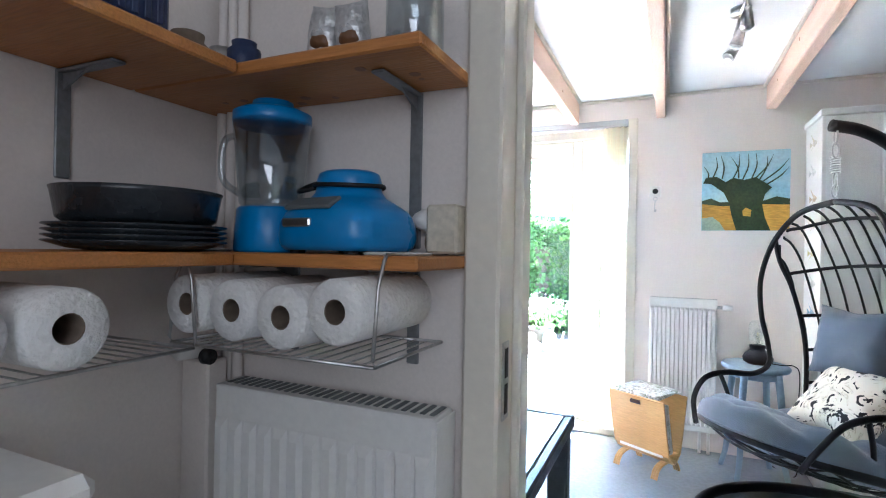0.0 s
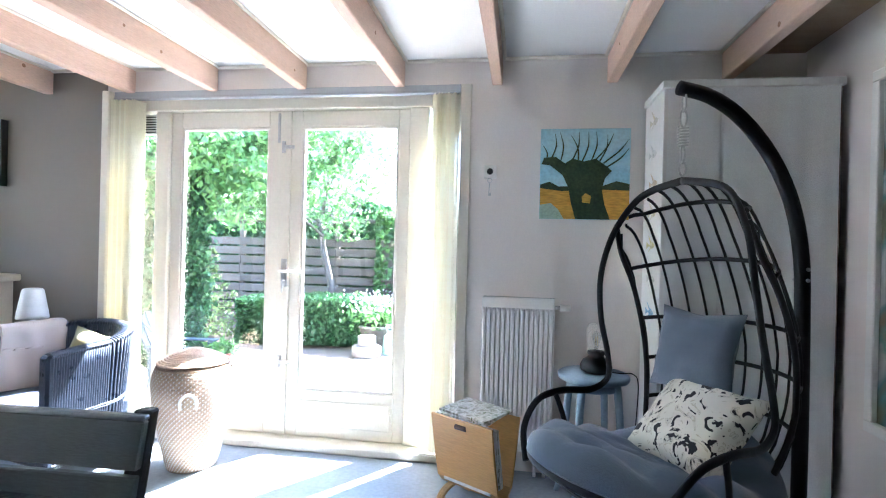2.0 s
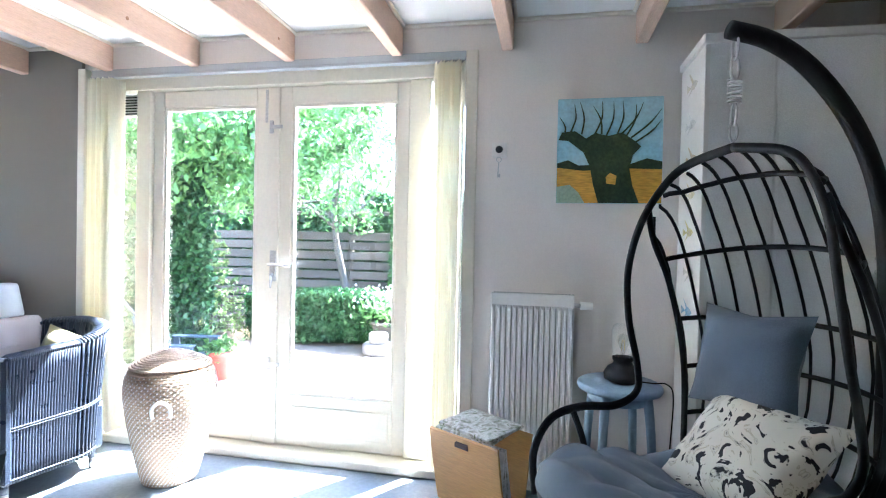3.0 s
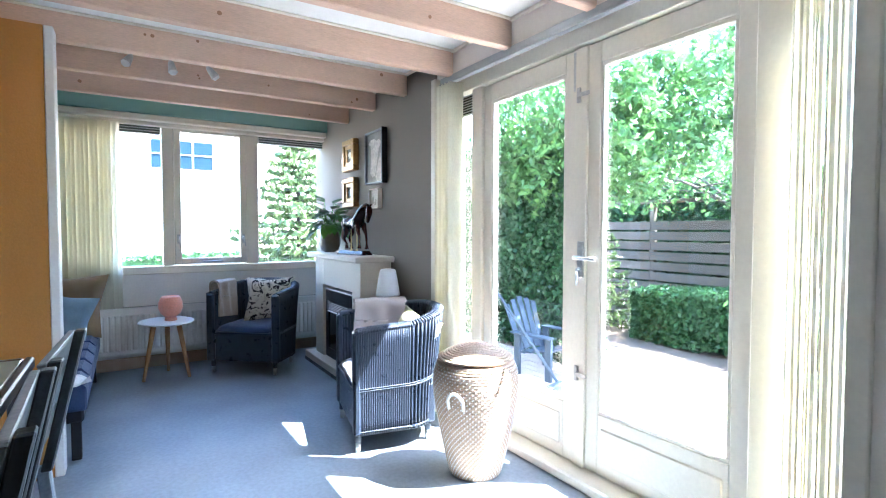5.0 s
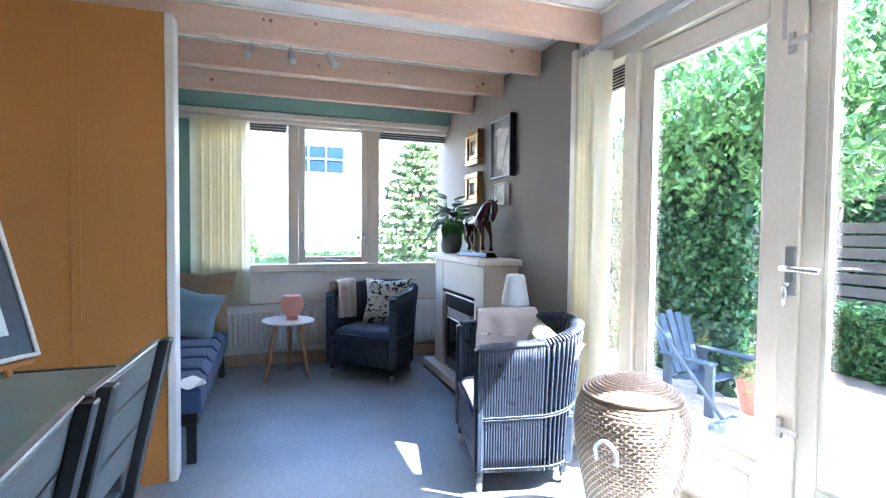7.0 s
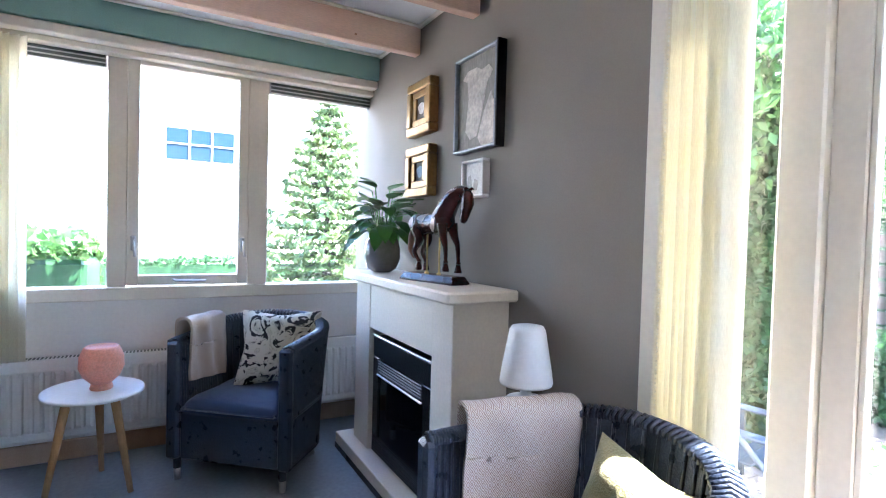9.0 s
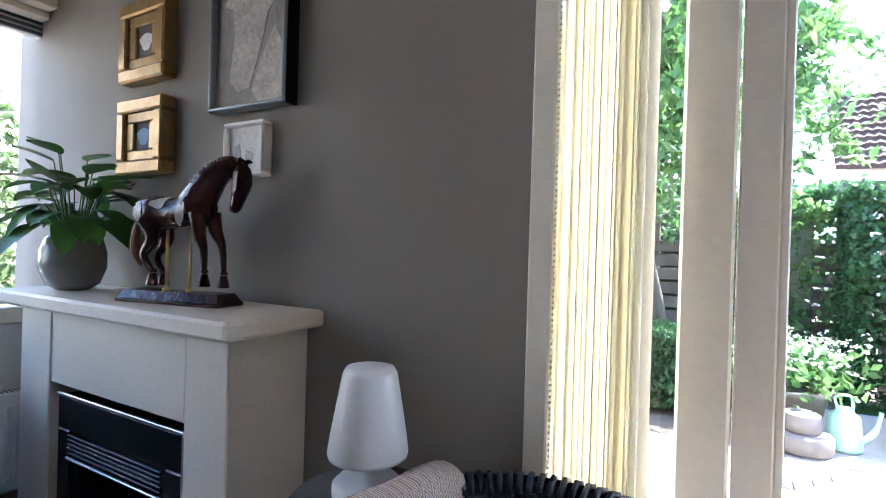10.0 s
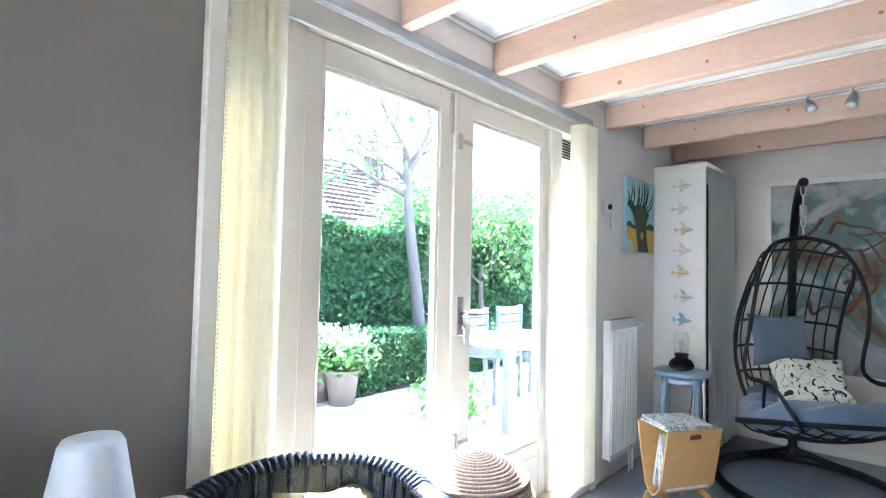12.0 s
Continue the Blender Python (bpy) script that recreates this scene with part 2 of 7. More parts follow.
# ---- mesh helpers ----
class Build:
    """Collects vertices and faces of one mesh."""

    def __init__(self):
        self.v, self.f = [], []

    def add(self, verts, faces, m=None):
        o = len(self.v)
        self.v.extend(tuple(m @ Vector(p)) if m else tuple(p) for p in verts)
        self.f.extend(tuple(i + o for i in q) for q in faces)
        return self

    def box(self, x0, x1, y0, y1, z0, z1, c=0.0, m=None):
        """A box with chamfered edges of width c."""
        c = min(c, (x1 - x0) * 0.45, (y1 - y0) * 0.45, (z1 - z0) * 0.45)
        X, Y, Z = (x0, x1), (y0, y1), (z0, z1)
        if c <= 0:
            v = [(X[i], Y[j], Z[k]) for i in (0, 1) for j in (0, 1) for k in (0, 1)]
            f = [(0, 1, 3, 2), (4, 6, 7, 5), (0, 4, 5, 1), (2, 3, 7, 6), (0, 2, 6, 4), (1, 5, 7, 3)]
            return self.add(v, f, m)
        v, idx = [], {}
        for i in (0, 1):
            for j in (0, 1):
                for k in (0, 1):
                    s = (1 if i == 0 else -1, 1 if j == 0 else -1, 1 if k == 0 else -1)
                    for a in range(3):
                        p = [X[i] + s[0] * c, Y[j] + s[1] * c, Z[k] + s[2] * c]
                        p[a] = (X[i], Y[j], Z[k])[a]
                        idx[i, j, k, a] = len(v)
                        v.append(p)
        f = []
        for a in range(3):
            b, d = (a + 1) % 3, (a + 2) % 3
            for side in (0, 1):
                q = []
                for u, w in ((0, 0), (1, 0), (1, 1), (0, 1)):
                    key = [0, 0, 0]
                    key[a], key[b], key[d] = side, u, w
                    q.append(idx[(*key, a)])
                f.append(tuple(q if side else q[::-1]))
            for u in (0, 1):
                for w in (0, 1):
                    k0, k1 = [0, 0, 0], [0, 0, 0]
                    k0[a], k1[a] = 0, 1
                    k0[b] = k1[b] = u
                    k0[d] = k1[d] = w
                    q = (idx[(*k0, b)], idx[(*k1, b)], idx[(*k1, d)], idx[(*k0, d)])
                    f.append(q if u == w else q[::-1])
        for i in (0, 1):
            for j in (0, 1):
                for k in (0, 1):
                    q = (idx[i, j, k, 0], idx[i, j, k, 1], idx[i, j, k, 2])
                    f.append(q if (i + j + k) % 2 else q[::-1])
        return self.add(v, f, m)

    def tube(self, pts, r, seg=10, closed=False, caps=True, m=None):
        """A round bar along the points; r is one radius or one for each point."""
        pts = [Vector(p) for p in pts]
        n = len(pts)
        rs = r if isinstance(r, (list, tuple)) else [r] * n
        up = None
        v, f = [], []
        for i in range(n):
            if closed:
                d = pts[(i + 1) % n] - pts[i - 1]
            else:
                d = pts[min(i + 1, n - 1)] - pts[max(i - 1, 0)]
            d.normalize()
            if up is None:
                up = Vector((0, 0, 1)) if abs(d.z) < 0.9 else Vector((1, 0, 0))
            side = d.cross(up).normalized()
            up = side.cross(d).normalized()
            for k in range(seg):
                a = 2 * math.pi * k / seg
                v.append(pts[i] + rs[i] * (math.cos(a) * side + math.sin(a) * up))
        for i in range(n if closed else n - 1):
            for k in range(seg):
                a, b = i * seg + k, i * seg + (k + 1) % seg
                c, d = ((i + 1) % n) * seg + (k + 1) % seg, ((i + 1) % n) * seg + k
                f.append((a, b, c, d))
        if caps and not closed:
            f.append(tuple(range(seg))[::-1])
            f.append(tuple((n - 1) * seg + k for k in range(seg)))
        return self.add(v, f, m)

    def lathe(self, prof, seg=28, c=(0, 0, 0), m=None, caps=True):
        """A turned shape: (radius, height) from bottom to top."""
        v, f = [], []
        for r, z in prof:
            for k in range(seg):
                a = 2 * math.pi * k / seg
                v.append((c[0] + r * math.cos(a), c[1] + r * math.sin(a), c[2] + z))
        for i in range(len(prof) - 1):
            for k in range(seg):
                a, b = i * seg + k, i * seg + (k + 1) % seg
                f.append((a, b, b + seg, a + seg))
        if caps:
            f.append(tuple(range(seg))[::-1])
            f.append(tuple((len(prof) - 1) * seg + k for k in range(seg)))
        return self.add(v, f, m)

    def grid(self, fn, nu, nv, wrap_u=False, m=None):
        """A surface fn(u, v), u and v from 0 to 1."""
        v = [fn(i / (nu if wrap_u else nu - 1), j / (nv - 1)) for i in range(nu) for j in range(nv)]
        f = []
        for i in range(nu if wrap_u else nu - 1):
            for j in range(nv - 1):
                a, b = i * nv + j, ((i + 1) % nu) * nv + j
                f.append((a, b, b + 1, a + 1))
        return self.add(v, f, m)

    def cushion(self, w, h, t, m=None, n=14, pinch=0.16, wob=0.0):
        """A stuffed cushion of width w and height h in its XZ plane, t thick."""
        for s in (1, -1):
            def fn(u, q):
                a, b = 2 * u - 1, 2 * q - 1
                e = max(0.0, (1 - abs(a) ** 2.6)) ** 0.5 * max(0.0, (1 - abs(b) ** 2.6)) ** 0.5
                k = 1 - pinch * (1 - abs(a)) * abs(b) ** 3
                k2 = 1 - pinch * (1 - abs(b)) * abs(a) ** 3
                bulge = wob * noise.noise(Vector((a * 2.3 + 7, b * 2.3, s * 3.0)))
                return (a * w / 2 * k2, s * (e * t / 2 * (1 + bulge)) , b * h / 2 * k)
            o = len(self.f)
            self.grid(fn, n, n, m=m)
            if s > 0:
                self.f[o:] = [q[::-1] for q in self.f[o:]]
        return self

    def data(self, name, mat, smooth=False):
        me = bpy.data.meshes.new(name)
        me.from_pydata(self.v, [], self.f)
        if smooth:
            me.polygons.foreach_set("use_smooth", [True] * len(me.polygons))
        me.materials.append(mat)
        me.update()
        return me


def part(name, b, mat, parent=None, label="", smooth=False, m=None):
    """Links one mesh object, under a thing or a part when parent is given."""
    ob = new(name, b.data(name, mat, smooth))
    if parent:
        ob.parent = parent
    if m:
        ob.matrix_basis = m
    if label:
        ob["label"] = label
    return ob


def thing(name, label, category, m=None, group="", kind=""):
    ob = new(name)
    ob.empty_display_size = 0.05
    if m:
        ob.matrix_basis = m
    return tagged(ob, label, category, group, kind)


def box_part(name, mat, dims, parent=None, c=0.003, label=""):
    return part(name, Build().box(*dims, c=c), mat, parent, label)


def setting(name, b, mat, label, category, smooth=False):
    return tagged(part(name, b, mat, None, "", smooth), label, category, "", "structure")


def quick_mesh(name, verts, quads, mat):
    """A mesh from numpy arrays of corners and quads."""
    me = bpy.data.meshes.new(name)
    me.vertices.add(len(verts))
    me.vertices.foreach_set("co", np.asarray(verts, dtype=np.float32).ravel())
    k = quads.shape[1]
    me.loops.add(quads.size)
    me.loops.foreach_set("vertex_index", quads.astype(np.int32).ravel())
    me.polygons.add(len(quads))
    me.polygons.foreach_set("loop_start", np.arange(0, quads.size, k, dtype=np.int32))
    me.polygons.foreach_set("loop_total", np.full(len(quads), k, dtype=np.int32))
    me.materials.append(mat)
    me.update()
    me.validate()
    return me


def leaf_mesh(name, centres, size, mat, rng, droop=0.3, long=1.9):
    """Many small folded leaves, each four triangles, round the centres."""
    n = len(centres)
    a = rng.normal(size=(n, 3))
    a[:, 2] -= droop
    a /= np.linalg.norm(a, axis=1)[:, None]
    t = rng.normal(size=(n, 3))
    b = np.cross(a, t)
    b /= np.linalg.norm(b, axis=1)[:, None]
    c = np.cross(a, b)
    s = (size * rng.uniform(0.6, 1.35, n))[:, None]
    p = np.stack([centres - a * s * long / 2, centres + b * s / 2 + c * s * 0.18, centres + a * s * long / 2 - c * s * 0.1,
                  centres - b * s / 2 + c * s * 0.18, centres], 1).reshape(-1, 3)
    i = np.arange(n)[:, None] * 5
    tri = np.concatenate([i + np.array([[0, 1, 4]]), i + np.array([[1, 2, 4]]), i + np.array([[2, 3, 4]]), i + np.array([[3, 0, 4]])])
    return quick_mesh(name, p, tri, mat)

def at(x, y, z=0.0, rz=0.0, rx=0.0, ry=0.0):
    return pose(x, y, z, rx, ry, rz)


# ---- the room ----
X_W, X_E, Y_S, Z_C = -3.40, 2.80, -2.83, 2.28     # inner faces of the walls, and the ceiling
Z_B = 2.13                                        # underside of the beams

setting("floor", Build().box(-3.6, 3.0, -5.0, 0.12, -0.06, 0.0), M_FLOOR, "speckled blue-grey linoleum floor", "floor")
setting("ceiling", Build().box(-3.6, 3.0, -5.0, 0.14, Z_C, Z_C + 0.08), M_CEIL, "white panelled ceiling above pine beams", "ceiling")
# north wall, with the opening for the garden doors
n = Build()
n.box(-3.6, -1.205, -0.06, 0.18, 0.0, Z_C)
setting("wall_north_grey", n, M_GREY, "taupe-grey painted wall beside the garden doors", "wall")
n = Build()
n.box(1.09, 3.0, -0.04, 0.18, 0.0, Z_C)
n.box(-1.205, 1.09, -0.04, 0.18, 2.14, Z_C)
setting("wall_north", n, M_WALL, "warm white painted wall round the garden doors", "wall")
setting("wall_east", Build().box(X_E, X_E + 0.12, -5.0, -0.0405, 0.0, Z_C), M_WALL, "warm white painted side wall", "wall")
# south wall, with the doorway to the storage nook
n = Build()
n.box(-1.47, 1.0, -2.91, Y_S, 0.0, Z_C)
n.box(1.90, X_E, -2.91, Y_S, 0.0, Z_C)
n.box(1.0, 1.90, -2.91, Y_S, 2.08, Z_C)
setting("wall_south", n, M_WALL, "white painted wall with a doorway", "wall")
setting("wall_south_teal", Build().box(X_W, -1.47, -2.91, Y_S, 0.0, Z_C), M_TEAL, "teal painted wall behind the sofa", "wall")
# storage nook and hall behind the doorway
setting("wall_nook_west", Build().box(0.36, 0.46, -5.0, -2.91, 0.0, Z_C), M_WALL, "white painted wall of the storage nook", "wall")
setting("wall_hall_south", Build().box(0.36, X_E, -5.1, -5.0, 0.0, Z_C), M_WALL, "white painted back wall of the hall", "wall")
# west wall: parapet, side piece and the strip above the window
n = Build()
n.box(-3.52, X_W, -2.2, 0.0, 0.0, 0.80)
n.box(-3.52, X_W, -2.2, 0.0, 2.16, Z_C)
setting("wall_west", n, M_WHITE, "white panelled parapet under the window", "wall")
setting("wall_west_teal", Build().box(-3.52, X_W, -2.91, -2.2, 0.0, Z_C), M_TEAL, "teal painted wall beside the window", "wall")
setting("trim_teal_lintel", Build().box(-3.39, -3.24, -2.83, -0.063, 2.14, Z_C - 0.002, c=0.003), M_TEAL, "teal boxed lintel above the window", "lintel")
n = Build()
n.box(-3.385, -3.26, -2.82, -0.064, 2.09, 2.137, c=0.006)
n.box(-3.40, -3.33, -2.82, -0.064, 2.06, 2.09, c=0.004)
setting("trim_curtain_pelmet", n, M_FRAME, "white wooden pelmet with a blind rail", "pelmet")
# ochre partition with its white end post
part_wall = setting("wall_partition", Build().box(-1.47, -1.37, Y_S, -2.075, 0.0, Z_B - 0.002), M_BROWN, "ochre-brown painted partition wall", "partition wall")
setting("trim_partition_post", Build().box(-1.475, -1.365, -2.073, -2.035, 0.0, Z_B - 0.002, c=0.004), M_WHITE, "white painted end post of the partition", "post")
setting("trim_partition_batten", Build().box(-1.3695, -1.364, -2.44, -2.40, 0.0, Z_B - 0.004, c=0.004), M_BROWN, "ochre painted joint batten", "batten")
# skirting
n = Build()
n.box(-3.399, -3.38, -2.82, -0.065, 0.0, 0.10, c=0.004)
setting("baseboard_west", n, M_TAN, "low wooden skirting under the radiator", "skirting")
setting("baseboard_east", Build().box(2.783, 2.799, -2.82, -0.62, 0.0, 0.07, c=0.004), M_WHITE, "white skirting", "skirting")

# ---- ceiling beams and panel battens ----
BEAM_X = [-3.24, -2.70, -2.13, -1.60, -1.035, -0.48, 0.085, 0.675, 1.23, 1.845, 2.42]
rng = np.random.default_rng(5)
for i, x in enumerate(BEAM_X[1:]):
    n = Build().box(x - 0.028, x + 0.028, -2.825, (-0.063 if x < -1.2 else -0.043), Z_B, Z_C - 0.004, c=0.005)
    ob = tagged(part("ceiling_beam", n, M_BEAM), "whitewashed pine ceiling beam with knots", "beam", "ceiling beams", "structure")
    k = Build()
    for _ in range(9):
        y, z, s = rng.uniform(-2.6, -0.1), rng.uniform(Z_B + 0.03, Z_C - 0.03), rng.choice((-1, 1))
        r = rng.uniform(0.006, 0.012)
        k.tube([(x + s * 0.0275, y, z), (x + s * 0.0292, y, z)], r, 9)
    part("knot", k, M_KNOT, ob)
n = Build()
for a, b in zip(BEAM_X[:-1], BEAM_X[1:]):
    a, b = a + 0.03, b - 0.03
    n.box(a, b, *((-0.088, -0.063) if a < -1.4 else (-0.068, -0.043)), Z_C - 0.018, Z_C - 0.001, c=0.004)
    n.box(a, a + 0.018, -2.82, -0.03, Z_C - 0.014, Z_C - 0.001, c=0.004)
    n.box(b - 0.018, b, -2.82, -0.03, Z_C - 0.014, Z_C - 0.001, c=0.004)
setting("trim_ceiling_batten", n, M_FRAME, "thin white battens along the ceiling panels", "batten")
setting("trim_ceiling_board", Build().box(2.45, 2.79, -1.2, -0.044, Z_C - 0.02, Z_C - 0.003, c=0.003), M_TAN, "bare tan board in the last ceiling bay", "board")

# ---- garden doors: frame, side lights, two leaves ----
fr = thing("window_1", "cream wooden frame of the garden doors with narrow side lights", "door frame", kind="structure")
FY0, FY1 = -0.012, 0.15
for x0, x1 in ((-1.2045, -1.155), (1.03, 1.09)):
    box_part("post", M_FRAME, (x0, x1, -0.088 if x0 < 0 else -0.060, FY1, 0.0, 2.139), fr, 0.004)
box_part("post", M_FRAME, (-0.93, -0.832, 0.040, FY1, 0.05, 2.04), fr, 0.006)
box_part("post", M_FRAME, (0.722, 0.835, 0.040, FY1, 0.05, 2.04), fr, 0.006)
box_part("head", M_FRAME, (-1.154, 1.029, 0.030, FY1, 2.04, 2.135), fr, 0.004)
box_part("threshold", M_FRAME, (-1.161, 1.029, -0.05, FY1, 0.0, 0.048), fr, 0.008)
for x0, x1 in ((-1.153, -0.932), (0.837, 1.028)):
    box_part("sill", M_FRAME, (x0, x1, 0.05, FY1 - 0.02, 0.05, 0.14), fr, 0.004)
    p = part("pane", Build().box(x0, x1, 0.095, 0.101, 0.142, 2.038), M_GLASS, fr)
    p.visible_shadow = False
    box_part("vent_grille", M_ALU, (x0 + 0.01, x1 - 0.01, 0.07, 0.094, 1.90, 2.03), fr, 0.003, "grey slotted ventilation grille")
    g = Build()
    for k in range(7):
        z = 1.912 + k * 0.016
        g.box(x0 + 0.02, x1 - 0.02, 0.066, 0.0695, z, z + 0.007)
    part("slot", g, M_BLACK, fr)
# rail of the vertical blinds
n = Build()
n.box(-1.15, 1.028, -0.060, -0.044, 2.088, 2.104, c=0.003)
n.box(-1.15, 1.028, -0.042, -0.026, 2.088, 2.104, c=0.003)
n.box(-1.15, 1.028, -0.052, -0.030, 2.1045, 2.139, c=0.002)
tagged(part("blind_rail", n, M_RAIL), "white double curtain rail above the garden doors", "blind rail")


DOOR_Y = 0.048      # the leaves stand back from the room face of the wall


def leaf(name, x0, x1, g0, g1, label):
    d = thing(name, label, "door", at(0.0, DOOR_Y, 0.0), kind="structure")
    y0, y1 = 0.012, 0.062
    box_part("stile", M_FRAME, (x0, g0, y0, y1, 0.052, 2.035), d, 0.004)
    box_part("stile", M_FRAME, (g1, x1, y0, y1, 0.052, 2.035), d, 0.004)
    box_part("rail", M_FRAME, (g0, g1, y0, y1, 1.94, 2.035), d, 0.004)
    box_part("rail", M_FRAME, (g0, g1, y0, y1, 0.052, 0.335), d, 0.004)
    box_part("panel", M_FRAME, (g0 + 0.02, g1 - 0.02, y0 - 0.008, y0 + 0.004, 0.115, 0.275), d, 0.006)
    for a, b, z0, z1 in ((g0, g1, 0.335, 0.353), (g0, g1, 1.922, 1.94), (g0, g0 + 0.016, 0.353, 1.922), (g1 - 0.016, g1, 0.353, 1.922)):
        box_part("glazing_bead", M_FRAME, (a, b, y0 + 0.004, y0 + 0.03, z0, z1), d, 0.003)
    p = part("pane", Build().box(g0 + 0.004, g1 - 0.004, 0.040, 0.046, 0.34, 1.936), M_GLASS, d)
    p.visible_shadow = False
    return d


d1 = leaf("door_1", -0.828, -0.053, -0.757, -0.166, "closed cream glazed garden door")
d2 = leaf("door_2", -0.048, 0.718, 0.050, 0.652, "closed cream glazed garden door with a lever handle")
box_part("cover_strip", M_FRAME, (-0.088, -0.018, -0.006, 0.0115, 0.055, 2.03), d2, 0.003)
h = part("handle_plate", Build().box(-0.060, -0.022, -0.0165, -0.0065, 0.96, 1.13, c=0.003), M_METAL, d2, "brushed steel backplate")
h = Build().tube([(-0.041, -0.016, 1.055), (-0.041, -0.055, 1.055), (-0.029, -0.062, 1.055), (0.089, -0.062, 1.053)], 0.009, 10)
part("door_handle", h, M_METAL, d2, "steel lever handle", True)
h = Build().tube([(-0.041, -0.016, 1.0), (-0.041, -0.04, 1.0)], 0.008, 10)
h.tube([(-0.041, -0.036, 0.995), (-0.037, -0.04, 0.965), (-0.041, -0.036, 0.925)], [0.004, 0.009, 0.004], 8)
part("key", h, M_METAL, d2, "keys hanging in the lock", True)
for z in (0.505, 1.81):
    h = Build().box(-0.071, -0.049, -0.0195, -0.0065, z - 0.035, z + 0.035, c=0.003)
    h.box(-0.061, 0.014, -0.028, -0.020, z - 0.012, z + 0.008, c=0.003, m=None)
    part("catch", h, M_METAL, d2, "steel sash catch")
# long surface bolt on the other leaf
part("bolt", Build().box(-0.108, -0.092, 0.0005, 0.0115, 1.84, 2.02, c=0.002), M_METAL, d1, "narrow steel shoot bolt")

# ---- west window: frame, casement, panes ----
w = thing("window_2", "cream wooden three-part window with an openable middle casement", "window", kind="structure")
WX0, WX1 = -3.50, -3.395
box_part("sill", M_FRAME, (WX0, WX1 + 0.03, -2.195, -0.004, 0.80, 0.868), w, 0.005)
box_part("head", M_FRAME, (WX0, WX1, -2.195, -0.004, 2.10, 2.155), w, 0.004)
for y0, y1 in ((-2.195, -2.15), (-1.905, -1.86), (-1.49, -1.40), (-0.80, -0.69), (-0.036, -0.004)):
    box_part("mullion", M_FRAME, (WX0, WX1, y0, y1, 0.869, 2.099), w, 0.005)
for y0, y1 in ((-2.15, -1.905), (-1.86, -1.49), (-0.69, -0.036)):
    p = part("pane", Build().box(-3.46, -3.454, y0, y1, 0.869, 2.099), M_GLASS, w)
    p.visible_shadow = False
    box_part("vent_grille", M_ALU, (-3.45, -3.41, y0 + 0.004, y1 - 0.004, 2.0, 2.095), w, 0.004, "dark slotted ventilation grille")
    g = Build()
    for k in range(4):
        g.box(-3.409, -3.405, y0 + 0.01, y1 - 0.01, 2.006 + k * 0.022, 2.02 + k * 0.022, c=0.002)
    part("slat", g, M_SLAT, w)
cs = Build()
for y0, y1, z0, z1 in ((-1.398, -1.345, 0.875, 2.095), (-0.855, -0.802, 0.875, 2.095), (-1.345, -0.855, 0.875, 0.93), (-1.345, -0.855, 2.04, 2.095)):
    cs.box(-3.44, WX1 + 0.012, y0, y1, z0, z1, c=0.004)
casement = part("casement", cs, M_FRAME, w)
p = part("pane", Build().box(-3.425, -3.419, -1.345, -0.855, 0.93, 2.04), M_GLASS, casement)
p.visible_shadow = False
for y in (-1.37, -0.83):
    h = Build().box(-3.383, -3.372, y - 0.012, y + 0.012, 1.06, 1.14, c=0.003)
    h.tube([(-3.372, y, 1.12), (-3.35, y, 1.115), (-3.345, y + 0.01, 1.03)], 0.006, 8)
    part("window_catch", h, M_METAL, casement, "steel casement fastener", True)
h = Build().tube([(-3.38, -1.18, 0.905), (-3.35, -1.17, 0.90), (-3.345, -1.02, 0.90)], 0.006, 8)
part("window_stay", h, M_METAL, casement, "steel window stay", True)

# doorway to the nook: jambs, head and strike plate
j = thing("door_3", "white painted door frame of the open doorway", "door frame", kind="structure")
box_part("jamb", M_FRAME, (1.0, 1.058, -2.935, -2.805, 0.0, 2.08), j, 0.005)
box_part("stop", M_FRAME, (1.0585, 1.074, -2.868, -2.815, 0.0, 2.0295), j, 0.004)
box_part("jamb", M_FRAME, (1.842, 1.90, -2.935, -2.805, 0.0, 2.08), j, 0.005)
box_part("head", M_FRAME, (1.058, 1.842, -2.935, -2.805, 2.03, 2.08), j, 0.005)
sp = part("strike_plate", Build().box(1.0582, 1.0615, -2.918, -2.888, 0.985, 1.105, c=0.003), M_METAL, j, "steel strike plate")
n = Build()
for z in (0.995, 1.05):
    n.box(1.0612, 1.0625, -2.911, -2.897, z, z + 0.045, c=0.0)
part("slot", n, M_BLACK, sp)

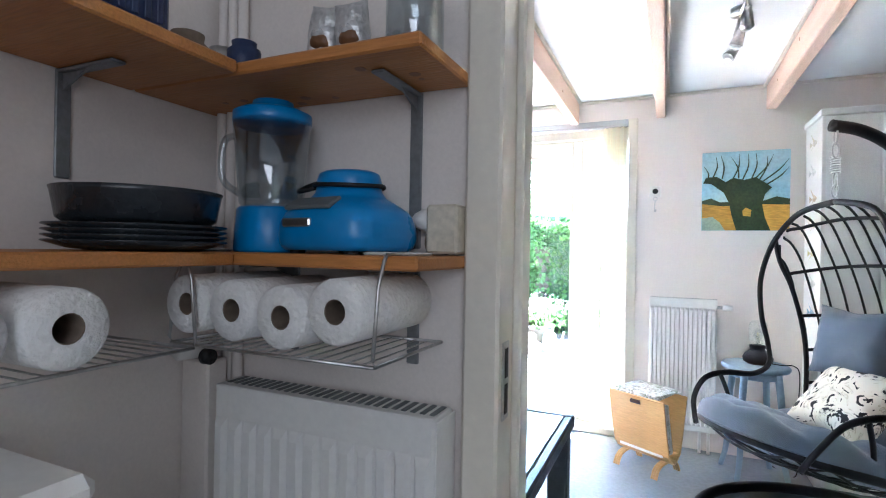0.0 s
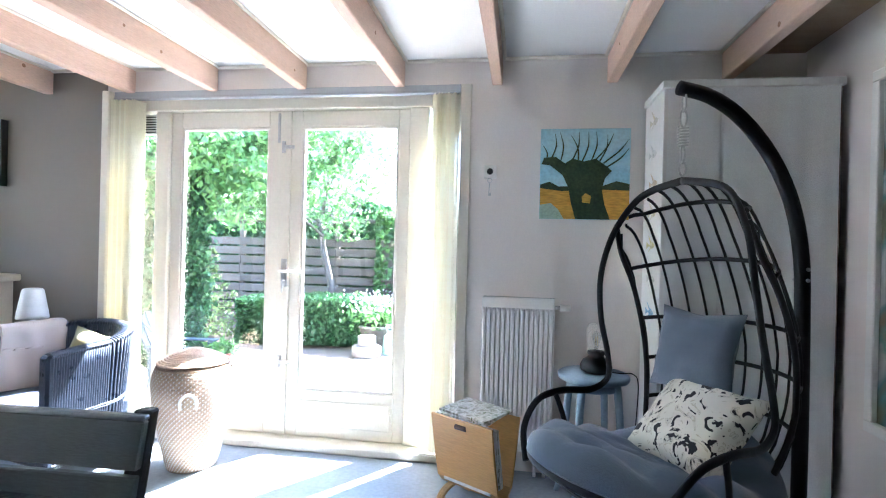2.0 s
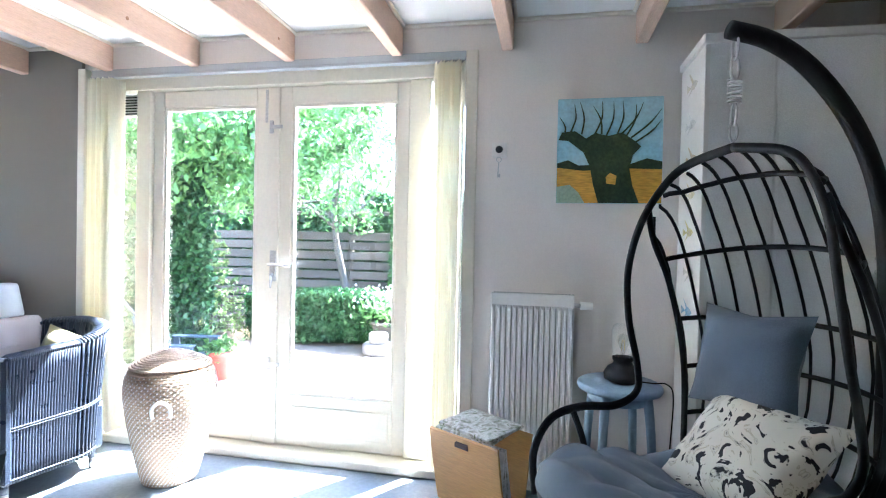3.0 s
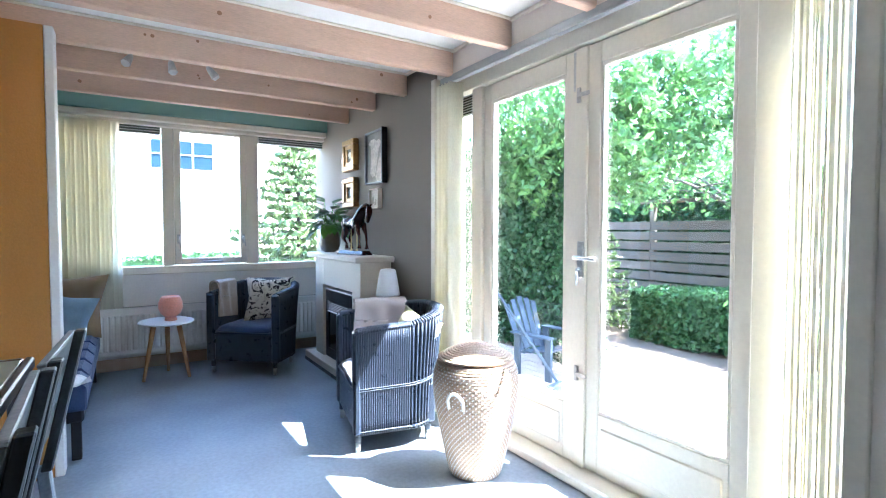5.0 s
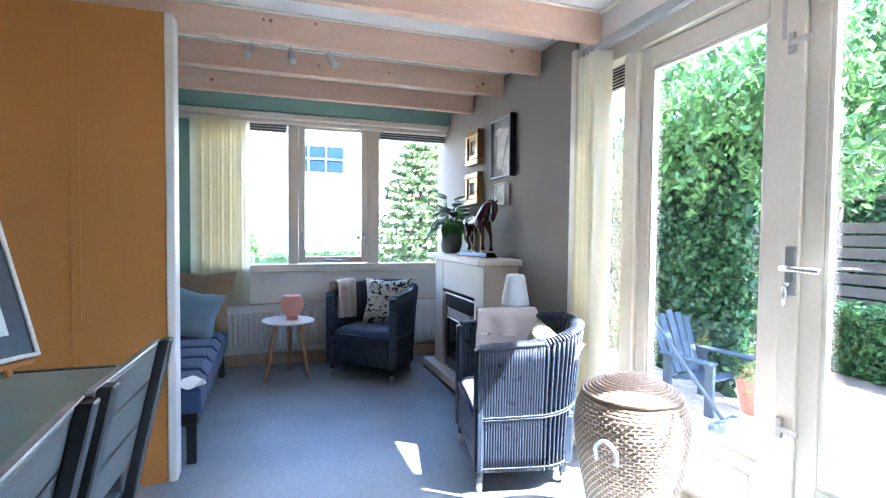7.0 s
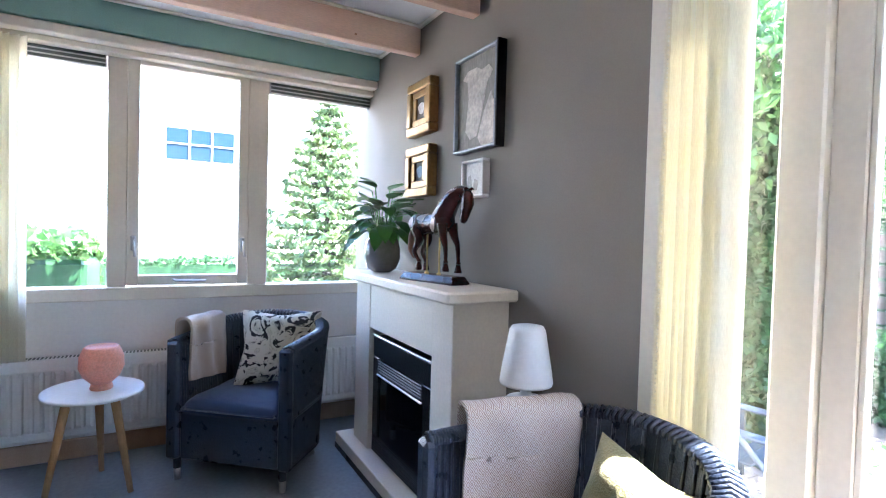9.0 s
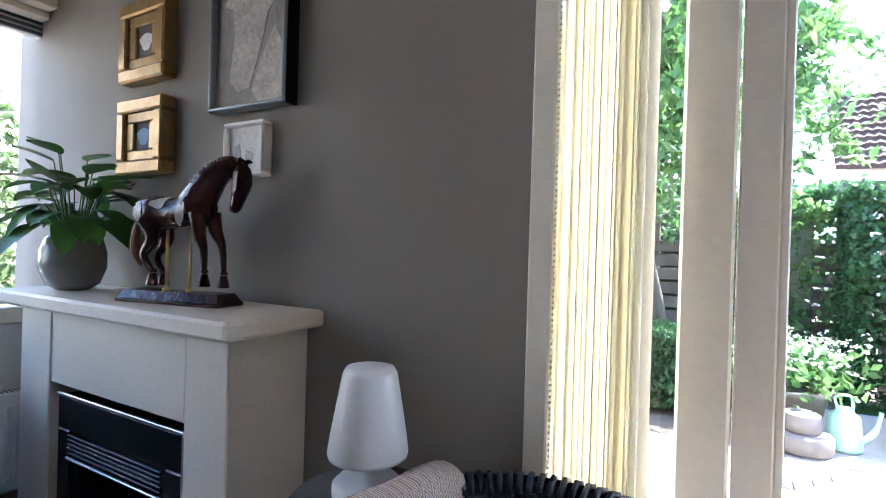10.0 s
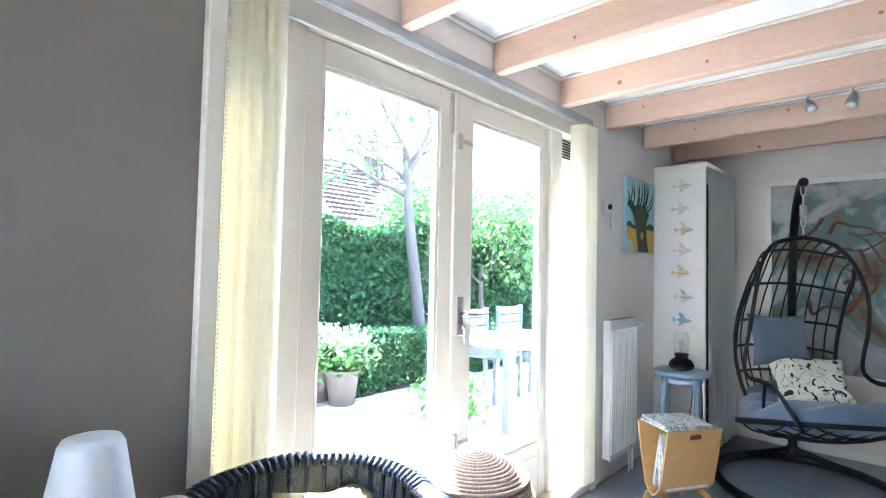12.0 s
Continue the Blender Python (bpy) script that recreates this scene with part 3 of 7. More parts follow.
# ---- pattern materials ----
def pattern_material(name, colours, scale, rough=0.9, kind="VORONOI", stretch=(1, 1, 1), distort=0.0):
    """Irregular printed shapes in the given colours."""
    m = bpy.data.materials.new(name)
    m.use_nodes = True
    nt = m.node_tree
    n, link = nt.nodes, nt.links.new
    b = n["Principled BSDF"]
    tc, mp = n.new("ShaderNodeTexCoord"), n.new("ShaderNodeMapping")
    mp.inputs["Scale"].default_value = stretch
    link(tc.outputs["Object"], mp.inputs[0])
    if kind == "WAVE":
        t = n.new("ShaderNodeTexWave")
        t.inputs["Scale"].default_value, t.inputs["Distortion"].default_value = scale, distort
        fac = t.outputs["Fac"]
    else:
        t = n.new("ShaderNodeTexNoise")
        t.inputs["Scale"].default_value, t.inputs["Distortion"].default_value, t.inputs["Detail"].default_value = scale, distort, 3
        fac = t.outputs["Fac"]
    link(mp.outputs[0], t.inputs["Vector"])
    ramp = n.new("ShaderNodeValToRGB")
    ramp.color_ramp.interpolation = "LINEAR"
    e = ramp.color_ramp.elements
    while len(e) < len(colours):
        e.new(0.5)
    for i, (p, c) in enumerate(colours):
        e[i].position, e[i].color = p, (*c, 1)
    link(fac, ramp.inputs[0])
    grain = n.new("ShaderNodeTexNoise")
    grain.inputs["Scale"].default_value = 300
    bp = n.new("ShaderNodeBump")
    bp.inputs["Strength"].default_value, bp.inputs["Distance"].default_value = 0.4, 0.002
    link(grain.outputs["Fac"], bp.inputs["Height"])
    link(bp.outputs[0], b.inputs["Normal"])
    link(ramp.outputs[0], b.inputs["Base Color"])
    b.inputs["Roughness"].default_value = rough
    return m


def lozenge_material(name, pale, dark, half_w, half_h):
    """A woven cloth of nested lozenges, half_w and half_h the half width and height of one."""
    m = bpy.data.materials.new(name)
    m.use_nodes = True
    n, link = m.node_tree.nodes, m.node_tree.links.new
    b = n["Principled BSDF"]
    tc, xyz = n.new("ShaderNodeTexCoord"), n.new("ShaderNodeSeparateXYZ")
    link(tc.outputs["Object"], xyz.inputs[0])

    def math_node(op, a, b=None, value=None):
        q = n.new("ShaderNodeMath")
        q.operation = op
        link(a, q.inputs[0])
        if b is not None:
            link(b, q.inputs[1])
        if value is not None:
            q.inputs[1].default_value = value
        return q.outputs[0]

    u = math_node("DIVIDE", math_node("PINGPONG", xyz.outputs[0], value=half_w), value=half_w)
    v = math_node("DIVIDE", math_node("PINGPONG", xyz.outputs[2], value=half_h), value=half_h)
    ring = math_node("PINGPONG", math_node("ADD", u, v), value=0.25)
    ramp = n.new("ShaderNodeValToRGB")
    e = ramp.color_ramp.elements
    e[0].position, e[0].color, e[1].position, e[1].color = 0.08, (*dark, 1), 0.15, (*pale, 1)
    link(ring, ramp.inputs[0])
    link(ramp.outputs[0], b.inputs["Base Color"])
    grain, bp = n.new("ShaderNodeTexNoise"), n.new("ShaderNodeBump")
    grain.inputs["Scale"].default_value = 320
    bp.inputs["Strength"].default_value, bp.inputs["Distance"].default_value = 0.5, 0.002
    link(grain.outputs["Fac"], bp.inputs["Height"])
    link(bp.outputs[0], b.inputs["Normal"])
    b.inputs["Roughness"].default_value = 0.95
    return m


INK, CREAM = (0.02, 0.02, 0.022), (0.66, 0.62, 0.52)
M_FLORAL = pattern_material("black_floral_print", [(0.0, INK), (0.41, INK), (0.425, CREAM), (0.56, CREAM), (0.575, (0.45, 0.41, 0.30)), (0.61, CREAM), (0.66, INK)], 9.5, distort=2.4)
M_THROW = lozenge_material("diamond_weave_throw", (0.62, 0.54, 0.47), (0.30, 0.21, 0.16), 0.011, 0.016)
M_BEIGE = material("beige_throw", (0.42, 0.32, 0.24), (0.37, 0.28, 0.21), rough=0.95, scale=8, fine=240, bump=0.2, speck=0.15, sheen=0.3)
M_OLIVE = material("olive_cushion", (0.25, 0.22, 0.09), (0.21, 0.18, 0.07), rough=0.9, scale=8, fine=200, bump=0.15, sheen=0.3)
M_TANCUSH = material("tan_cushion", (0.27, 0.19, 0.11), (0.23, 0.16, 0.09), rough=0.9, scale=6, fine=240, bump=0.15, sheen=0.3)
M_LIGHTBLUE = material("light_blue_cushion", (0.25, 0.36, 0.46), (0.21, 0.32, 0.42), rough=0.9, scale=6, fine=240, bump=0.15, sheen=0.3)
M_OPAL = material("opal_lamp_plastic", (0.82, 0.83, 0.84), rough=0.35, scale=6, bump=0.0, speck=0.02, translucent=0.15)
M_PINK = material("pink_glass_lamp", (0.90, 0.42, 0.29), (0.92, 0.50, 0.37), rough=0.35, scale=40, fine=120, bump=0.1, translucent=0.25, speck=0.1)
M_OAK = material("oak_leg", (0.42, 0.23, 0.09), (0.36, 0.19, 0.07), rough=0.5, scale=4, fine=30, stretch=(6, 6, 0.8))
M_GREYTABLE = material("grey_lacquer_table", (0.13, 0.13, 0.13), (0.11, 0.11, 0.11), rough=0.4, scale=5)
M_MAHOGANY = material("polished_mahogany", (0.048, 0.012, 0.008), (0.028, 0.008, 0.006), rough=0.2, scale=9, fine=40, speck=0.2)
M_MAHWHITE = material("pale_painted_wood", (0.52, 0.47, 0.45), (0.44, 0.38, 0.36), rough=0.35, scale=14)
M_BRASS = material("brass_rod", (0.70, 0.52, 0.22), rough=0.3, metal=1.0, scale=10, bump=0.02)
M_GOLD = material("antique_gold_frame", (0.36, 0.22, 0.07), (0.22, 0.12, 0.04), rough=0.38, metal=0.5, scale=9, fine=50, speck=0.2)
M_CANVAS = material("grey_canvas", (0.16, 0.145, 0.13), (0.12, 0.11, 0.10), rough=0.9, scale=7, fine=90, speck=0.1)
M_PALEPAINT = material("pale_oil_paint", (0.55, 0.50, 0.44), (0.30, 0.28, 0.26), rough=0.7, scale=18, fine=60, speck=0.2, bump=0.3)
M_COWGROUND = material("grey_beige_brushwork", (0.30, 0.285, 0.25), (0.20, 0.19, 0.17), rough=0.8, scale=11, fine=70, speck=0.18, bump=0.3, stretch=(1, 1, 0.4))
M_PAPER = material("off_white_paper", (0.74, 0.72, 0.68), (0.70, 0.67, 0.63), rough=0.9, scale=5)
M_FIREBLACK = material("black_fireplace_metal", (0.013, 0.014, 0.016), (0.02, 0.021, 0.023), rough=0.3, metal=0.3, scale=9)
M_POT = material("glazed_grey_pot", (0.22, 0.20, 0.18), (0.32, 0.31, 0.30), rough=0.18, scale=5, fine=30, speck=0.1)
M_PLANT = material("lily_leaf", (0.065, 0.19, 0.028), (0.10, 0.26, 0.042), rough=0.35, scale=8, fine=40, random_amount=0.3, island=True, translucent=0.25)
M_CURTAIN = material("grey_white_curtain", (0.82, 0.82, 0.80), (0.78, 0.78, 0.76), rough=0.95, scale=4, fine=200, bump=0.12, speck=0.06)
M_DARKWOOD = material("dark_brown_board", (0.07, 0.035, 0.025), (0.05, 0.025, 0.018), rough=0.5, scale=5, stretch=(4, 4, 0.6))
M_SKYBLUE = material("painted_sky", (0.33, 0.60, 0.72), (0.58, 0.74, 0.72), rough=0.6, scale=6, fine=60, speck=0.1, bump=0.2)
M_FIELD = material("painted_field", (0.62, 0.36, 0.05), (0.48, 0.23, 0.03), rough=0.6, scale=14, fine=60, speck=0.25, stretch=(0.4, 1, 2), bump=0.2)
M_TREEPAINT = material("painted_willow", (0.025, 0.05, 0.018), (0.06, 0.09, 0.03), rough=0.6, scale=18, fine=60, speck=0.3, bump=0.2)
M_POND = material("painted_pond", (0.40, 0.52, 0.42), (0.30, 0.45, 0.30), rough=0.6, scale=14)
M_MAG = pattern_material("magazine_cover", [(0.3, (0.10, 0.13, 0.05)), (0.45, (0.42, 0.40, 0.34)), (0.55, (0.70, 0.69, 0.66)), (0.7, (0.16, 0.20, 0.10))], 24, rough=0.35, distort=1.0)
M_ABSTRACT = pattern_material("abstract_painting", [(0.28, (0.05, 0.045, 0.035)), (0.40, (0.19, 0.15, 0.10)), (0.47, (0.10, 0.20, 0.20)), (0.54, (0.34, 0.35, 0.34)), (0.64, (0.42, 0.42, 0.42)), (0.74, (0.35, 0.13, 0.07))], 2.2, rough=0.55, distort=1.4)
M_JAR = glass_material("clear_jar_glass", (0.84, 0.88, 0.90), gloss=0.45)
M_CLEAR = glass_material("clear_lamp_glass", (0.93, 0.95, 0.95), gloss=0.2)


def smooth_path(pts, k=6):
    """Catmull-Rom points through pts."""
    P = [Vector(p) for p in pts]
    out = []
    for i in range(len(P) - 1):
        a, b, c, d = P[max(i - 1, 0)], P[i], P[i + 1], P[min(i + 2, len(P) - 1)]
        for j in range(k):
            t = j / k
            out.append(0.5 * ((2 * b) + (c - a) * t + (2 * a - 5 * b + 4 * c - d) * t * t + (3 * b - a - 3 * c + d) * t ** 3))
    return out + [P[-1]]


# ---- hanging egg chair on its stand ----
def squash(b, ky=0.72, kx=0.92):
    b.v = [(p[0] * kx, p[1] * ky, p[2]) for p in b.v]
    return b


def egg_chair():
    m = at(1.945, -0.948, 0.0, 195.0)
    st = thing("egg_chair_stand", "black tubular steel stand with a curved arm and ring base", "chair stand", m)
    pole = smooth_path([(0.02, 0, 1.815), (-0.10, 0, 1.79), (-0.22, 0, 1.72), (-0.34, 0, 1.59), (-0.43, 0, 1.42), (-0.475, 0, 1.22), (-0.485, 0, 1.0), (-0.49, 0, 0.6), (-0.49, 0, 0.03)], 5)
    part("pole", Build().tube(pole, 0.026, 14), M_BLACK, st, smooth=True)
    ring = [(0.0 + 0.52 * math.cos(a), 0.46 * math.sin(a), 0.028) for a in np.linspace(0, 2 * math.pi, 48, endpoint=False)]
    part("base_ring", Build().tube(ring, 0.026, 10, closed=True), M_BLACK, st, smooth=True)
    part("cross_bar", Build().tube([(-0.49, 0, 0.10), (-0.40, 0.30, 0.03)], 0.016, 8).tube([(-0.49, 0, 0.10), (-0.40, -0.30, 0.03)], 0.016, 8), M_BLACK, st, smooth=True)
    part("collar", Build().tube([(-0.49, 0, 0.02), (-0.49, 0, 0.11)], 0.036, 14), M_BLACK, st, smooth=True)
    for z in (1.135, 1.175):
        for q in (-0.027, 0.027):
            part("bolt", Build().tube([(-0.478, q, z), (-0.478, q * 1.26, z)], 0.007, 8), M_METAL, st)
    ch = thing("hanging_chain", "steel chain with a coil spring and carabiners", "chain", m)
    for z0, z1, turn in ((1.73, 1.805, 0), (1.675, 1.74, 90), (1.545, 1.61, 0), (1.50, 1.555, 90)):
        pts = []
        for a in np.linspace(0, 2 * math.pi, 14, endpoint=False):
            u = 0.012 * math.cos(a)
            pts.append((u if turn else 0.0, 0.0 if turn else u, (z0 + z1) / 2 + (z1 - z0) / 2 * math.sin(a)))
        part("link", Build().tube(pts, 0.0035, 7, closed=True), M_METAL, ch, smooth=True)
    coil = [(0.017 * math.cos(a), 0.017 * math.sin(a), 1.605 + 0.072 * a / (14 * math.pi)) for a in np.linspace(0, 14 * math.pi, 110)]
    part("spring", Build().tube(coil, 0.003, 6), M_METAL, ch, smooth=True)

    mc = at(1.945, -0.948, 0.0, 217.0)
    ch = thing("egg_chair", "black woven egg-shaped hanging chair", "chair", mc)
    prof = [(1.50, 0.36, 0.0, 0.33), (1.30, 0.385, 0.0, 0.35), (1.15, 0.405, -0.02, 0.38), (1.0, 0.425, -0.05, 0.40),
            (0.85, 0.425, -0.09, 0.40), (0.70, 0.415, -0.11, 0.37), (0.55, 0.39, -0.10, 0.31), (0.42, 0.33, -0.06, 0.25)]
    arch = [(0.0, 1.483), (0.19, 1.455), (0.29, 1.40), (0.36, 1.30), (0.40, 1.18), (0.43, 0.95)]

    def crest(y):
        return float(np.interp(abs(y), [p[0] for p in arch], [p[1] for p in arch]))

    def shell(z, th):
        """The woven hood: it springs from the front arch, leans back and falls to the seat."""
        zs = [p[0] for p in prof][::-1]
        w, xf, d = (float(np.interp(z, zs, [p[k] for p in prof][::-1])) for k in (1, 2, 3))
        top = crest(w * math.cos(th))
        low = 0.90
        k = math.sqrt(max(0.0, 1 - ((z - low) / max(top - low, 0.01)) ** 2)) if z > low else 1.0
        return Vector((xf - 0.9 * d * k * math.sin(th) ** 0.7, w * math.cos(th), z))

    for i in range(1, 14):
        th = math.pi * i / 14
        z1 = crest(0.37 * math.cos(th)) - 0.002
        pts = [shell(z1 - (z1 - 0.42) * q ** 1.5, th) for q in np.linspace(0, 1, 24)]
        part("rib", squash(Build().tube(pts, 0.0065, 6)), M_BLACK, ch, smooth=True)
    for z in (1.34, 1.17, 0.97, 0.80, 0.64, 0.50):
        rise = max(0.02, 0.24 * (z - 0.90))
        e = max(0.2, next(a for a in np.linspace(0.02, 1.5, 120) if crest(shell(z, a).y) >= z))
        pts = [shell(z - 0.03 + rise * math.sin(th), th) for th in np.linspace(e, math.pi - e, 26)]
        part("hoop", squash(Build().tube(pts, 0.0085, 7)), M_BLACK, ch, smooth=True)
    for s in (1, -1):
        pts = smooth_path([(0.0, 0.0, 1.483), (0.0, 0.19 * s, 1.455), (0.02, 0.29 * s, 1.40), (0.055, 0.38 * s, 1.28), (0.075, 0.43 * s, 1.12), (0.05, 0.45 * s, 0.95), (0.0, 0.455 * s, 0.80),
                           (-0.01, 0.46 * s, 0.70), (0.08, 0.475 * s, 0.655), (0.24, 0.485 * s, 0.665), (0.38, 0.475 * s, 0.645), (0.47, 0.44 * s, 0.56), (0.50, 0.37 * s, 0.46)], 6)
        part("side_tube", squash(Build().tube(pts, 0.0140, 12)), M_BLACK, ch, smooth=True)
        edge = 0.2 if s > 0 else math.pi - 0.2
        pts = smooth_path([(0.04, 0.365 * s, 1.33)] + [shell(z, edge) for z in (1.22, 1.10, 0.95, 0.80, 0.65, 0.46)], 5)
        part("inner_tube", squash(Build().tube(pts, 0.013, 10)), M_BLACK, ch, smooth=True)
        pts = smooth_path([(0.28, 0.485 * s, 0.66), (0.24, 0.47 * s, 0.56), (0.22, 0.46 * s, 0.46)], 5)
        part("arm_strut", squash(Build().tube(pts, 0.012, 8)), M_BLACK, ch, smooth=True)
    rim = [(0.13 + 0.47 * math.cos(a), 0.455 * math.sin(a), 0.42 + 0.11 * math.cos(a)) for a in np.linspace(0, 2 * math.pi, 56, endpoint=False)]
    part("seat_rim", squash(Build().tube(rim, 0.018, 12, closed=True), 0.84), M_BLACK, ch, smooth=True)
    bowl = Build()
    for k in range(1, 9):
        y = -0.46 + 0.92 * k / 9
        h = math.sqrt(1 - (y / 0.46) ** 2)
        bowl.tube([(0.13 + 0.46 * h * c, y, 0.42 + 0.108 * h * c - 0.10 * h * (1 - c * c)) for c in np.linspace(-1, 1, 14)], 0.006, 6)
    for k in range(1, 9):
        x = -0.47 + 0.94 * k / 9
        h = math.sqrt(1 - (x / 0.47) ** 2)
        bowl.tube([(0.13 + x, 0.45 * h * c, 0.42 + 0.108 * x / 0.47 - 0.10 * h * (1 - c * c)) for c in np.linspace(-1, 1, 14)], 0.006, 6)
    part("seat_weave", squash(bowl, 0.84), M_BLACK, ch, smooth=True)

    # cushions
    def pad(u, v):
        a, r = 2 * math.pi * u, v
        x, y = 0.13 + 0.50 * r * math.cos(a), 0.445 * r * math.sin(a)
        lift = 0.0 if x > 0.1 else (0.1 - x) ** 2 * 1.0
        tuft = 0.034 * abs(math.sin(7.0 * (x + 0.02 * math.sin(9 * y)) / 0.5)) + 0.022 * abs(math.sin(4.5 * a)) * r
        edge = math.sqrt(max(0.0, 1 - r ** 5))
        wr = 0.010 * noise.noise(Vector((x * 9, y * 9, 3)))
        return (x, y, 0.425 + 0.13 * (x - 0.13) / 0.5 - 0.05 * (1 - r * r) + lift + (0.105 + tuft + wr) * edge)

    def pad_under(u, v):
        p = pad(u, v)
        x, y, _ = p
        lift = 0.0 if x > 0.1 else (0.1 - x) ** 2 * 1.0
        return (x, y, 0.425 + 0.13 * (x - 0.13) / 0.5 - 0.05 * (1 - v * v) + lift - 0.035 * math.sqrt(max(0, 1 - v ** 5)))

    b = Build().grid(pad, 110, 36, wrap_u=True)
    o = len(b.f)
    b.grid(pad_under, 64, 12, wrap_u=True)
    b.f[o:] = [q[::-1] for q in b.f[o:]]
    cu = tagged(part("seat_cushion", squash(b, 0.86), M_GREYCUSH, None, "", True, mc), "blue-grey tufted seat cushion in the egg chair", "cushion")
    b = Build().cushion(0.35, 0.33, 0.13, m=at(-0.17, -0.05, 0.85, 90, -14), wob=0.35)
    tagged(part("back_pillow", b, M_GREYCUSH, None, "", True, mc), "blue-grey back pillow leaning in the egg chair", "cushion")
    b = Build().cushion(0.42, 0.38, 0.15, m=at(-0.02, 0.05, 0.615, 80, -44), wob=0.4)
    tagged(part("throw_pillow", b, M_FLORAL, None, "", True, mc), "cream cushion with a black floral print", "cushion")


egg_chair()


# ---- wardrobe with curtain front and paper birds ----
def wardrobe():
    w = thing("wardrobe", "tall white wardrobe with a grey curtain front", "wardrobe")
    box_part("side_panel", M_WHITE, (2.022, 2.042, -0.39, -0.043, 0.0, 1.985), w, 0.002)
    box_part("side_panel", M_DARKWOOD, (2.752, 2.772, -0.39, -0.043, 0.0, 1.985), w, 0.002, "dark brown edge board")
    box_part("back_panel", M_WHITE, (2.042, 2.752, -0.062, -0.043, 0.0, 1.985), w, 0.002)
    box_part("top_panel", M_WHITE, (2.012, 2.782, -0.405, -0.042, 1.985, 2.022), w, 0.004)

    def fold(u, v):
        x = 2.036 + 0.722 * u
        fade = 0.35 + 0.65 * (1 - v)
        y = -0.402 - fade * (0.006 + 0.012 * math.sin(u * 19) ** 2 * (0.4 + u)) - 0.006 * noise.noise(Vector((u * 5, v * 3, 1)))
        if abs(u - 0.33) < 0.006:
            y += 0.010
        return (x, y, 0.03 + 1.95 * v)

    b = Build().grid(fold, 120, 24)
    b.grid(lambda u, v: (fold(u, v)[0], fold(u, v)[1] + 0.003, fold(u, v)[2]), 120, 24)
    part("curtain", b, M_CURTAIN, w, "pale grey fabric curtain", True)
    box_part("box_lid", M_DARKWOOD, (2.45, 2.70, -0.33, -0.08, 2.024, 2.040), None, 0.003)
    tagged(bpy.data.objects["box_lid"], "flat dark lid lying on the wardrobe", "lid")
    tones = [((0.66, 0.64, 0.58), (0.60, 0.50, 0.22)), ((0.72, 0.72, 0.68), (0.62, 0.62, 0.60)), ((0.62, 0.46, 0.28), (0.7, 0.68, 0.62)), ((0.72, 0.66, 0.45), (0.66, 0.66, 0.62)),
             ((0.70, 0.62, 0.30), (0.66, 0.64, 0.58)), ((0.60, 0.60, 0.55), (0.66, 0.66, 0.6)), ((0.20, 0.42, 0.62), (0.6, 0.6, 0.58))]
    for i, (z, tone) in enumerate(zip((1.868, 1.709, 1.56, 1.414, 1.258, 1.091, 0.928), tones)):
        mt = material("bird_paper", tone[0], tone[1], rough=0.8, scale=30, speck=0.15)
        y = -0.253 + 0.012 * math.sin(i * 2.1)
        b = Build()
        body = [(0.0, -0.055), (0.012, -0.03), (0.02, 0.0), (0.012, 0.03), (0.0, 0.05), (-0.012, 0.03), (-0.018, 0.0), (-0.012, -0.03)]
        b.add([(2.019, y + q, z + p) for p, q in body] + [(2.012, y, z)], [(k, (k + 1) % 8, 8) for k in range(8)])
        for s, l in ((1, 0.055), (-1, 0.040)):
            b.add([(2.020, y - 0.02, z), (2.020, y + 0.02, z), (2.008, y + 0.035, z + s * l), (2.006, y + 0.012, z + s * l * 0.9)], [(0, 1, 2, 3)])
        b.add([(2.020, y + 0.045, z), (2.012, y + 0.075, z + 0.02), (2.012, y + 0.075, z - 0.018)], [(0, 1, 2)])
        tagged(part("paper_bird", b, mt, None), "small folded paper bird stuck to the wardrobe side", "ornament", "paper birds")


wardrobe()


# ---- pictures ----
def flat_polygon(b, pts, y, t=0.0015):
    """A slab of paint: outline (x, z) standing t proud of y, towards -y."""
    n = len(pts)
    v = [(p, y - t, q) for p, q in pts] + [(p, y, q) for p, q in pts]
    b.add(v, [tuple(range(n))] + [(i, i + n, (i + 1) % n + n, (i + 1) % n) for i in range(n)])


